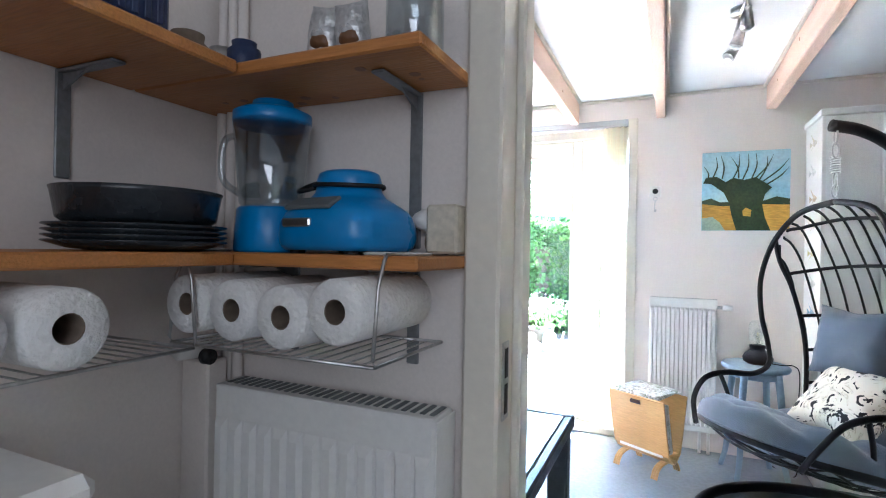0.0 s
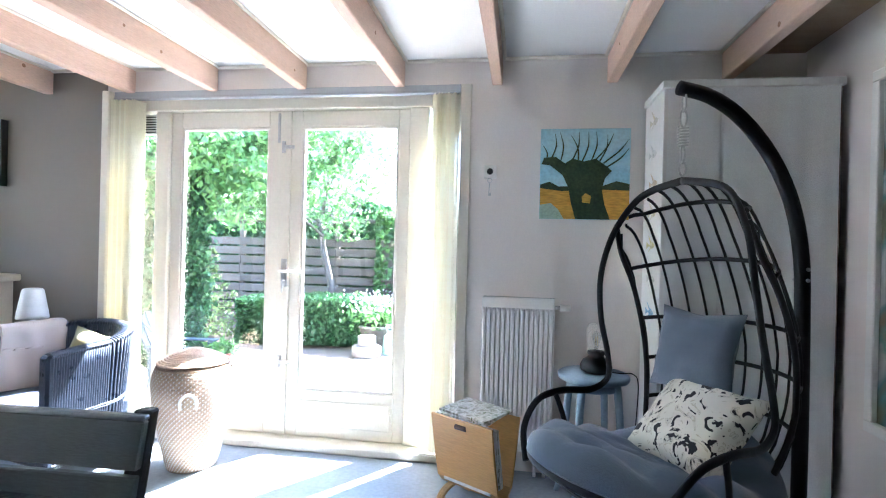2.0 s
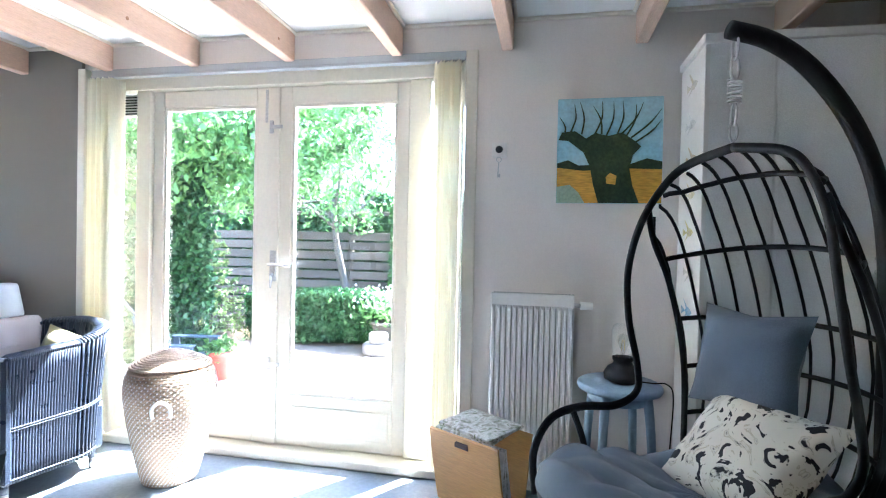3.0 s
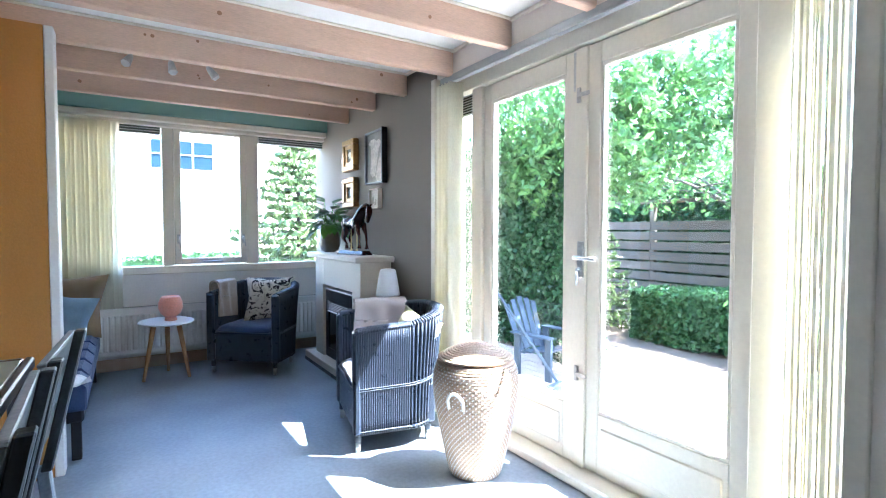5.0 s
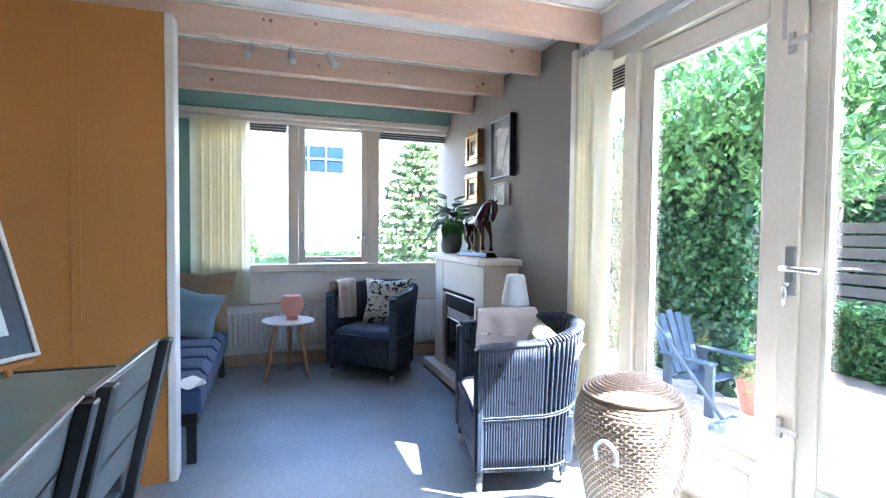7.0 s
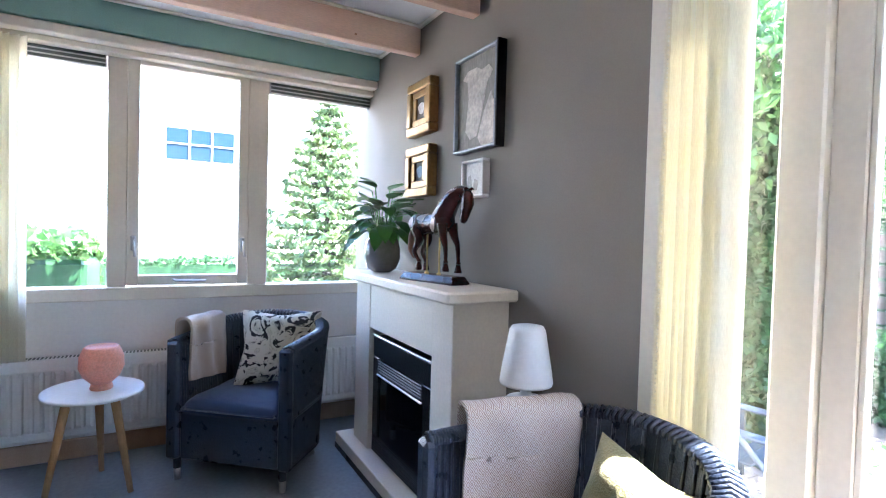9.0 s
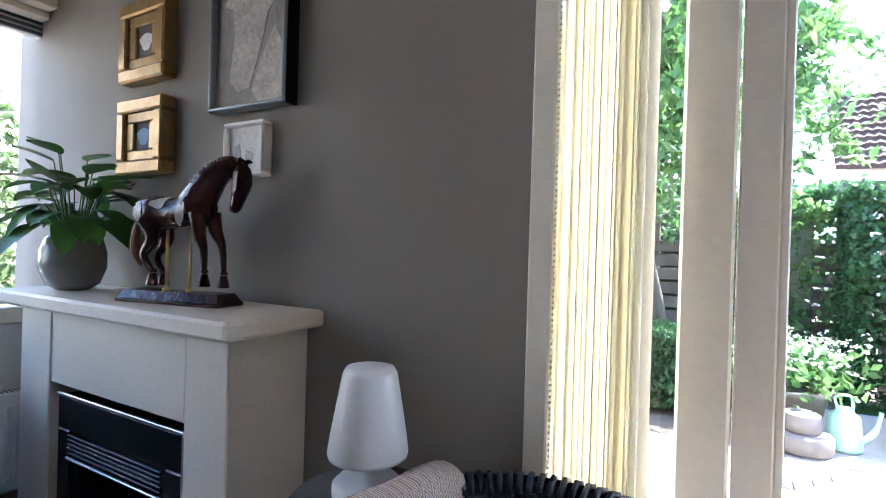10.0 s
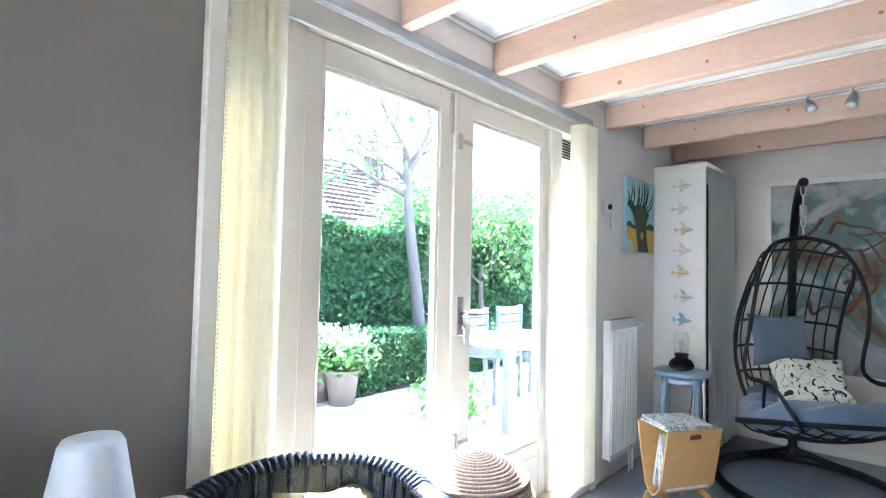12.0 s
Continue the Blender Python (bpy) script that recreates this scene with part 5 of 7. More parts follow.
# ---- tub armchairs ----
def armchair(m, group):
    ch = thing("armchair", "dark navy woven tub armchair on short metal feet", "armchair", m, group)

    def path(u):
        """Outline of the tub, from one front end round the back to the other, and how far it is towards the back."""
        if u < 0.3:
            t = u / 0.3
            return Vector((0.25 - 0.28 * t, 0.295, 0)), Vector((0, 1, 0)), 0.0 + 0.3 * t
        if u > 0.7:
            t = (1 - u) / 0.3
            return Vector((0.25 - 0.28 * t, -0.295, 0)), Vector((0, -1, 0)), 0.0 + 0.3 * t
        a = math.pi * (u - 0.3) / 0.4
        d = Vector((-math.sin(a), math.cos(a), 0))
        return Vector((-0.03, 0, 0)) + Vector((-0.215 * math.sin(a), 0.295 * math.cos(a), 0)), d, 0.3 + 0.7 * math.sin(a)

    def wall(u, v, off):
        p, d, k = path(u)
        top = 0.655 + 0.076 * k
        z = 0.10 + (top - 0.10) * v
        flare = (0.02 + 0.035 * k) * v ** 1.5
        q = p + d * (off + flare)
        return (q.x, q.y, z)

    b = Build().grid(lambda u, v: wall(u, v, 0.0), 70, 12)
    o = len(b.f)
    b.grid(lambda u, v: wall(u, v, -0.045), 70, 12)
    b.f[o:] = [q[::-1] for q in b.f[o:]]
    part("shell", b, M_RATTAN, ch, smooth=True)
    b = Build()
    for i in range(79):
        u = i / 78
        b.tube([wall(u, v, 0.004) for v in np.linspace(0.0, 0.985, 9)], 0.0068, 6)
    part("cane_weave", b, M_RATTAN, ch, "vertical woven cane stakes", True)["kind"] = "stuff"
    b = Build()
    for i in range(52):
        u = i / 51
        b.tube([wall(u, v, -0.047) for v in np.linspace(0.35, 0.98, 6)], 0.006, 5)
    part("inner_weave", b, M_RATTAN, ch, smooth=True)["kind"] = "stuff"
    b = Build()
    for v in (0.03, 0.42, 0.44):
        b.tube([wall(u, v, 0.008) for u in np.linspace(0, 1, 60)], 0.005, 6)
    part("binding", b, M_RATTAN, ch, smooth=True)
    rim = []
    b = Build()
    for i in range(120):
        u = i / 119
        a, c = Vector(wall(u, 1.0, 0.006)), Vector(wall(u, 1.0, -0.052))
        mid = (a + c) / 2 + Vector((0, 0, 0.012))
        b.tube([a + Vector((0, 0, -0.012)), a, mid, c, c + Vector((0, 0, -0.012))], 0.0062, 5)
    part("braided_rim", b, M_RATTAN, ch, smooth=True)["kind"] = "stuff"
    for s in (1, -1):
        part("arm_front", Build().box(0.235, 0.275, *sorted((s * 0.25, s * 0.318)), 0.10, 0.655, c=0.012), M_RATTAN, ch)
    part("seat_box", Build().box(-0.20, 0.265, -0.25, 0.25, 0.10, 0.33, c=0.012), M_RATTAN, ch)
    def cush(u, v):
        x, y = -0.20 + 0.475 * u, -0.245 + 0.49 * v
        e = max(0, 1 - abs(2 * u - 1) ** 8) * max(0, 1 - abs(2 * v - 1) ** 8)
        return (x, y, 0.335 + 0.062 * e ** 0.5 + 0.008 * noise.noise(Vector((x * 6, y * 6, 0))))
    b = Build().grid(cush, 24, 24).box(-0.198, 0.273, -0.243, 0.243, 0.331, 0.352, c=0.01)
    part("seat_cushion", b, M_NAVY, ch, smooth=True)
    for x, y in ((0.245, 0.27), (0.245, -0.27), (-0.16, 0.22), (-0.16, -0.22)):
        lg = part("leg", Build().tube([(x, y, 0.055), (x, y, 0.12)], 0.018, 10), M_RATTAN, ch, smooth=True)
        part("metal_foot", Build().tube([(x, y, 0.0), (x, y, 0.06)], [0.014, 0.017], 10), M_METAL, lg, smooth=True)
    return ch


def throw(m, mat, label, w=0.30, drop_in=0.24, drop_out=0.10, thick=0.07):
    """A folded blanket over an edge that runs along local x at height 0."""
    def fn(u, v, off=0.0):
        x = (u - 0.5) * w * (1 + 0.04 * math.sin(5 * v))
        s = v * (drop_in + drop_out + thick) - drop_in
        wv = 0.006 * math.sin(u * 14 + v * 3) + 0.005 * noise.noise(Vector((u * 5, v * 5, 2)))
        r = thick / 2 + off
        if s < 0:
            return (x, -r - wv, s + 0.03 * (1 - u) * (s < -0.1))
        if s < thick:
            a = math.pi * s / thick
            return (x, -r * math.cos(a), 0.012 + off + 0.028 * math.sin(a) + wv * 0.3)
        return (x, r + wv, thick - s)
    b = Build().grid(lambda u, v: fn(u, v, 0.012), 26, 46)
    o = len(b.f)
    b.grid(lambda u, v: fn(u, v, 0.0), 26, 46)
    b.f[o:] = [q[::-1] for q in b.f[o:]]
    for u in (0.0, 1.0):
        o = len(b.v)
        b.v.extend([fn(u, k / 45, 0.012) for k in range(46)] + [fn(u, k / 45, 0.0) for k in range(46)])
        b.f.extend((o + k, o + k + 1, o + k + 47, o + k + 46) for k in range(45))
    tagged(part("throw_blanket", b, mat, None, "", True, m), label, "blanket")


m1, m2 = at(-1.075, -0.445, 0, 258), at(-2.94, -0.80, 0, -40)
armchair(m1, "tub armchairs")
armchair(m2, "tub armchairs")
throw(m1 @ at(0.000, -0.272, 0.697, 180), M_THROW, "cream and brown diamond-woven blanket over the chair arm", w=0.34, drop_in=0.33, drop_out=0.06)
throw(m2 @ at(0.06, -0.288, 0.705, 180), M_BEIGE, "beige folded blanket over the chair arm", w=0.27, drop_in=0.28, drop_out=0.05)
tagged(part("olive_pillow", Build().cushion(0.36, 0.36, 0.13, wob=0.3), M_OLIVE, None, "", True, m1 @ at(-0.10, 0.10, 0.53, 110, -24, 10)), "olive green cushion in the armchair", "cushion")
tagged(part("floral_pillow", Build().cushion(0.42, 0.40, 0.13, wob=0.3), M_FLORAL, None, "", True, m2 @ at(-0.09, 0.06, 0.575, 105, -20, 0)), "cream cushion with a black floral print in the armchair", "cushion")


# ---- fireplace ----
def fireplace():
    f = thing("fireplace", "cream electric fireplace surround with a black firebox", "fireplace")
    X0, X1, YF, YB = -2.86, -1.835, -0.315, -0.062
    box_part("plinth", M_CREAM, (-2.96, -1.83, -0.385, YB, 0.0, 0.085), f, 0.004)
    part("plinth_trim", Build().box(-2.962, -1.828, -0.388, -0.386, 0.0, 0.03), M_FIREBLACK, f)
    box_part("pilaster", M_CREAM, (X0, -2.665, YF, YB, 0.0855, 0.94), f, 0.004)
    box_part("pilaster", M_CREAM, (-1.995, X1, YF, YB, 0.0855, 0.94), f, 0.004)
    box_part("frieze", M_CREAM, (-2.664, -1.996, YF + 0.003, YB, 0.708, 0.94), f, 0.004)
    box_part("back_panel", M_CREAM, (-2.664, -1.996, -0.11, YB, 0.0855, 0.707), f, 0.002)
    box_part("mantel_shelf", M_CREAM, (-2.92, -1.775, -0.375, YB, 0.941, 0.985), f, 0.008)
    fx0, fx1 = -2.64, -2.02
    part("firebox", Build().box(fx0, fx1, -0.285, -0.112, 0.09, 0.67, c=0.004), M_FIREBLACK, f)
    for a, b_, c, d in ((fx0, fx1, 0.57, 0.672), (fx0, fx0 + 0.07, 0.17, 0.57), (fx1 - 0.07, fx1, 0.17, 0.57), (fx0, fx1, 0.09, 0.17)):
        box_part("frame", M_FIREBLACK, (a, b_, -0.300, -0.2855, c, d), f, 0.004)
    box_part("chrome_edge", M_METAL, (fx0 - 0.004, fx1 + 0.004, -0.303, -0.290, 0.6725, 0.680), f, 0.002)
    box_part("chrome_edge", M_METAL, (fx1 + 0.0005, fx1 + 0.006, -0.303, -0.290, 0.09, 0.672), f, 0.002)
    for k in range(5):
        part("louver", Build().box(fx0 + 0.075, fx1 - 0.075, -0.309, -0.3005, 0.505 + k * 0.013, 0.512 + k * 0.013, c=0.002), M_FIREBLACK, f)
    box_part("chrome_bar", M_METAL, (fx0 + 0.07, fx1 - 0.07, -0.311, -0.3005, 0.488, 0.496), f, 0.002)
    part("glass", Build().box(fx0 + 0.072, fx1 - 0.072, -0.292, -0.2875, 0.172, 0.487), material("dark_fire_glass", (0.008, 0.008, 0.009), rough=0.06, bump=0, speck=0.02, rough_var=0.02), f)
    for k in range(4):
        part("louver", Build().box(fx0 + 0.02, fx1 - 0.02, -0.306, -0.3005, 0.10 + k * 0.016, 0.108 + k * 0.016, c=0.002), M_FIREBLACK, f)


fireplace()


def potted_lily():
    m = at(-2.735, -0.225, 0.9855) @ Matrix.Scale(1.02, 4)
    p = thing("potted_plant", "green peace lily in a glazed grey pot on the mantel", "plant", m)
    part("pot", Build().lathe([(0.045, 0.0), (0.075, 0.02), (0.092, 0.07), (0.092, 0.12), (0.08, 0.165), (0.074, 0.175), (0.068, 0.172), (0.072, 0.14)], 32), M_POT, p, smooth=True)
    part("soil", Build().lathe([(0.070, 0.13), (0.069, 0.145)], 20), M_SOIL, p)
    rg = np.random.default_rng(11)
    for k in range(54):
        a = k * 2.39996
        el = rg.uniform(0.15, 1.0) if k % 4 else rg.uniform(0.9, 1.15)
        L = rg.uniform(0.12, 0.21) * (1.1 - 0.2 * el)
        h = rg.uniform(0.12, 0.27) * (0.30 + 0.85 * el)
        d = Vector((math.cos(a), math.sin(a) * 0.75, 0))
        base = Vector((0.02 * math.cos(a), 0.02 * math.sin(a), 0.14))
        knee = base + d * (0.05 + 0.05 * (1 - el)) + Vector((0, 0, h))
        b = Build().tube([base, (base + knee) / 2 + Vector((0, 0, 0.02)), knee], 0.0022, 5)
        side = Vector((-d.y, d.x, 0)).normalized()
        pts = []
        n = 7
        for i in range(n):
            t = i / (n - 1)
            c = knee + d * (L * t) + Vector((0, 0, 0.05 * t * el - 0.13 * (1.15 - el) * t * t))
            w = 0.040 * math.sin(math.pi * min(t * 0.93 + 0.07, 1)) ** 0.8
            pts += [c - side * w + Vector((0, 0, 0.006)), c, c + side * w + Vector((0, 0, 0.006))]
        b.add(pts, [(3 * i + j, 3 * i + j + 1, 3 * i + j + 4, 3 * i + j + 3) for i in range(n - 1) for j in (0, 1)])
        part("leaf", b, M_PLANT, p, smooth=True)


potted_lily()


def horse():
    m = at(-2.165, -0.225, 0.9855, 12) @ Matrix.Scale(0.92, 4)
    H = thing("horse_sculpture", "carved dark mahogany horse on brass rods and a wooden base", "sculpture", m)
    base = Build().box(-0.190, 0.190, -0.055, 0.055, 0.0, 0.012, c=0.003)
    base.add([(-0.186, -0.050, 0.012), (0.186, -0.050, 0.012), (0.186, 0.050, 0.012), (-0.186, 0.050, 0.012), (-0.172, -0.038, 0.036), (0.172, -0.038, 0.036), (0.172, 0.038, 0.036), (-0.172, 0.038, 0.036)],
             [(0, 1, 5, 4), (1, 2, 6, 5), (2, 3, 7, 6), (3, 0, 4, 7), (4, 5, 6, 7)])
    part("base", base, M_MAHOGANY, H)
    for x in (-0.048, 0.040):
        part("brass_rod", Build().tube([(x, 0, 0.036), (x, 0, 0.235)], 0.0045, 8).lathe([(0.011, 0.036), (0.011, 0.041), (0.007, 0.046)], 10, (x, 0, 0)), M_BRASS, H, smooth=True)

    def swell(pts, radii, k=4):
        path = smooth_path(pts, k)
        rad = np.interp(np.linspace(0, len(radii) - 1, len(path)), range(len(radii)), radii)
        return path, [float(q) for q in rad]

    def swell_x(pts, radii, k=4):
        return swell([(x * 0.82, y, z) for x, y, z in pts], [q * 0.90 for q in radii], k)

    b = Build()
    trunk, girth = swell_x([(-0.192, 0, 0.262), (-0.165, 0, 0.268), (-0.11, 0, 0.270), (-0.04, 0, 0.268), (0.03, 0, 0.272), (0.09, 0, 0.285), (0.135, 0, 0.292)], [0.022, 0.049, 0.059, 0.054, 0.056, 0.060, 0.030])
    b.tube(trunk, girth, 18)
    neck, thick = swell_x([(0.065, 0, 0.290), (0.108, 0, 0.342), (0.160, 0, 0.388), (0.215, 0, 0.408), (0.250, 0, 0.398)], [0.060, 0.052, 0.042, 0.034, 0.026])
    b.tube(neck, thick, 16)
    head, jaw = swell_x([(0.240, 0, 0.413), (0.262, 0, 0.393), (0.264, 0, 0.356), (0.252, 0, 0.318), (0.240, 0, 0.290), (0.232, 0, 0.276)], [0.012, 0.029, 0.032, 0.023, 0.019, 0.012])
    b.tube(head, jaw, 14)
    legs = (((0.105, 0.032, 0.27), (0.122, 0.034, 0.22), (0.152, 0.034, 0.17), (0.162, 0.034, 0.092)), ((0.112, -0.032, 0.27), (0.122, -0.034, 0.218), (0.145, -0.034, 0.165), (0.150, -0.034, 0.100)),
            ((-0.13, 0.030, 0.25), (-0.105, 0.034, 0.19), (-0.15, 0.034, 0.135), (-0.118, 0.034, 0.090)), ((-0.12, -0.030, 0.25), (-0.085, -0.034, 0.195), (-0.125, -0.034, 0.14), (-0.082, -0.034, 0.095)))
    for n, leg in enumerate(legs):
        path, rad = swell_x(leg, [0.036 if n > 1 else 0.030, 0.022, 0.0125, 0.0085], 5)
        b.tube(path, rad, 10)
        x, y, z = leg[-1][0] * 0.82, leg[-1][1], leg[-1][2]
        b.lathe([(0.018, 0.0), (0.017, 0.006), (0.010, 0.036)], 12, (x, y, z - 0.042))
        b.lathe([(0.011, 0.0), (0.012, 0.005), (0.010, 0.010)], 10, (x, y, z - 0.004))
    for q in (1, -1):
        b.tube([(0.203, 0.013 * q, 0.412), (0.224, 0.018 * q, 0.424), (0.240, 0.016 * q, 0.419)], [0.008, 0.007, 0.001], 7)
    part("body", b, M_MAHOGANY, H, smooth=True)
    for side in (1, -1):
        for cx, cz, a, c, tilt in ((-0.122, 0.275, 0.022, 0.040, 0.4), (-0.045, 0.298, 0.026, 0.018, 0.0), (0.045, 0.275, 0.015, 0.045, -0.25), (0.216, 0.356, 0.006, 0.030, -0.2)):
            def patch(u, v, cx=cx, cz=cz, a=a, c=c, tilt=tilt, side=side):
                t, k = 2 * math.pi * u, v * (1 + 0.18 * math.sin(3 * 2 * math.pi * u + cx * 40))
                dx, dz = a * k * math.cos(t), c * k * math.sin(t)
                x, z = cx + dx * math.cos(tilt) - dz * math.sin(tilt), cz + dx * math.sin(tilt) + dz * math.cos(tilt)
                line, rad = (head, jaw) if cx > 0.15 else (trunk, girth)
                i = min(range(len(line)), key=lambda n: abs(line[n].x - x) if cx < 0.15 else abs(line[n].z - z))
                off = (z - line[i].z) if cx < 0.15 else (x - line[i].x)
                return (x, side * (math.sqrt(max(rad[i] ** 2 - off ** 2, 0.00001)) + 0.0022), z)
            part("pale_patch", Build().grid(patch, 20, 6, wrap_u=True), M_MAHWHITE, H, "pale worn paint patch", True)
    mane = Build()
    for k in range(9):
        i = 4 + k
        p, q = neck[min(i, len(neck) - 1)], thick[min(i, len(neck) - 1)]
        mane.tube([p + Vector((-0.6, side, 0.75)).normalized() * (q * 1.02) if abs(side) < 0.1 else p + Vector((-0.30, side, 0.30)).normalized() * (q * 1.03) for side in (-0.8, -0.4, 0.0, 0.4, 0.8)], 0.0032, 6)
    part("mane", mane, M_MAHWHITE, H, "ribbed pale carved mane", True)
    path, rad = swell_x([(-0.185, 0, 0.262), (-0.208, 0, 0.215), (-0.208, 0, 0.150), (-0.180, 0, 0.105)], [0.009, 0.015, 0.019, 0.004], 5)
    part("tail", Build().tube(path, rad, 9), material("tail_hair", (0.19, 0.075, 0.03), rough=0.7, stretch=(8, 8, 0.5), fine=60, bump=0.3), H, "brown hair tail", True)


horse()


# ---- round table with white lamp; side table with pink lamp ----
t = thing("round_table", "grey round side table with a turned pedestal", "side table", at(-1.462, -0.27, 0) @ Matrix.Diagonal((1, 1, 0.98, 1)))
part("tabletop", Build().lathe([(0.150, 0.642), (0.158, 0.648), (0.160, 0.660), (0.152, 0.668)], 36), M_GREYTABLE, t, smooth=True)
part("pedestal", Build().lathe([(0.135, 0.0), (0.135, 0.02), (0.07, 0.06), (0.05, 0.25), (0.055, 0.45), (0.09, 0.58), (0.130, 0.642)], 30), M_GREYTABLE, t, smooth=True)
l = thing("white_table_lamp", "white plastic cordless table lamp on the round table", "lamp", at(-1.462, -0.272, 0.6552))
part("base", Build().lathe([(0.062, 0.0), (0.070, 0.008), (0.070, 0.030), (0.058, 0.042), (0.024, 0.050), (0.016, 0.062), (0.016, 0.085)], 32), M_OPAL, l, smooth=True)
part("shade", Build().lathe([(0.070, 0.092), (0.079, 0.086), (0.081, 0.094), (0.076, 0.13), (0.055, 0.250), (0.048, 0.262), (0.030, 0.266)], 36), M_OPAL, l, smooth=True)
t = thing("side_table", "white oval side table on three splayed oak legs", "side table", at(-2.985, -1.50, 0, 20))
part("tabletop", Build().lathe([(0.195, 0.436), (0.208, 0.442), (0.208, 0.450), (0.200, 0.454)], 40, m=Matrix.Diagonal((1.05, 0.95, 1, 1))), M_WHITE, t, smooth=True)
for k in range(3):
    a = 2 * math.pi * k / 3 + 0.6
    part("leg", Build().tube([(0.10 * math.cos(a), 0.10 * math.sin(a), 0.436), (0.185 * math.cos(a), 0.185 * math.sin(a), 0.0)], [0.020, 0.012], 12), M_OAK, t, smooth=True)
l = thing("pink_lamp", "pink frosted glass lamp on the side table", "lamp", at(-2.97, -1.47, 0.4545))
part("foot", Build().lathe([(0.042, 0.0), (0.046, 0.006), (0.040, 0.028)], 24), M_PINK, l, smooth=True)
part("shade", Build().lathe([(0.040, 0.028), (0.072, 0.06), (0.088, 0.10), (0.086, 0.15), (0.070, 0.188), (0.060, 0.196), (0.056, 0.190)], 32), M_PINK, l, smooth=True)


# ---- sofa bed with cushions ----
def sofa():
    s = thing("sofa_bed", "dark blue tufted sofa bed on black legs", "sofa")
    x0, x1 = -3.15, -1.50
    box_part("frame", M_BLACK, (x0 + 0.01, x1 - 0.01, -2.60, -1.965, 0.20, 0.27), s, 0.01)
    n = 6
    for i in range(n):
        a, c = x0 + (x1 - x0) * i / n, x0 + (x1 - x0) * (i + 1) / n
        for y0, y1 in ((-2.62, -2.29), (-2.29, -1.95)):
            def fn(u, v, a=a, c=c, y0=y0, y1=y1):
                e = (max(0, 1 - abs(2 * u - 1) ** 7) * max(0, 1 - abs(2 * v - 1) ** 7)) ** 0.5
                return (a + (c - a) * u, y0 + (y1 - y0) * v, 0.375 + 0.045 * e)
            b = Build().grid(fn, 10, 10).box(a + 0.001, c - 0.001, y0 + 0.001, y1 - 0.001, 0.26, 0.378, c=0.008)
            part("seat_pad", b, M_SOFA, s, smooth=False)
        b = Build().box(a + 0.001, c - 0.001, -2.76, -2.63, 0.36, 0.82, c=0.03)
        part("back_pad", b, M_SOFA, s)
    for x in (x0 + 0.05, x1 - 0.055):
        for y in (-2.56, -2.0):
            box_part("leg", M_BLACK, (x - 0.022, x + 0.022, y - 0.022, y + 0.022, 0.0, 0.22), s, 0.004)
    tagged(part("light_blue_pillow", Build().cushion(0.37, 0.36, 0.13, wob=0.3), M_LIGHTBLUE, None, "", True, at(-2.70, -2.15, 0.565, 78, -16, 12)), "light blue square cushion on the sofa", "cushion")
    tagged(part("tan_pillow", Build().cushion(0.50, 0.48, 0.15, wob=0.3), M_TANCUSH, None, "", True, at(-2.96, -2.14, 0.62, 72, -20, 0)), "tan brown cushion on the sofa", "cushion")
    b = Build().grid(lambda u, v: (-1.53 + 0.11 * u, -2.03 + 0.10 * v, 0.425 + 0.02 * math.sin(3 * u + 4 * v) + 0.02 * u * v), 8, 8)
    b.grid(lambda u, v: (-1.53 + 0.11 * u, -2.03 + 0.10 * v, 0.420 + 0.02 * math.sin(3 * u + 4 * v) + 0.02 * u * v), 8, 8)
    tagged(part("white_cloth", b, M_PAPER, None, "", True), "crumpled white cloth on the sofa corner", "cloth")


sofa()


# ---- dining table and chairs ----
t = thing("dining_table", "anthracite dining table with a smoked green glass top", "table")
TX0, TX1, TY0, TY1 = -0.62, 1.03, -2.775, -2.045
for i, (a, c) in enumerate(((TX0 + 0.03, 0.24), (0.244, TX1 - 0.03))):
    part("glass_panel", Build().box(a, c, TY0 + 0.03, TY1 - 0.03, 0.726, 0.738, c=0.002), M_TABLEGLASS, t)
for d in ((TX0, TX1, TY1 - 0.028, TY1), (TX0, TX1, TY0, TY0 + 0.028)):
    box_part("edge_rail", M_TABLEMETAL, (d[0], d[1], d[2], d[3], 0.700, 0.740), t, 0.006)
for d in ((TX0, TX0 + 0.028), (TX1 - 0.028, TX1)):
    box_part("edge_rail", M_TABLEMETAL, (d[0], d[1], TY0 + 0.029, TY1 - 0.029, 0.700, 0.740), t, 0.006)
for x in (TX0 + 0.04, TX1 - 0.04):
    for y in (TY0 + 0.04, TY1 - 0.04):
        box_part("leg", M_TABLEMETAL, (x - 0.03, x + 0.03, y - 0.03, y + 0.03, 0.0, 0.70), t, 0.005)


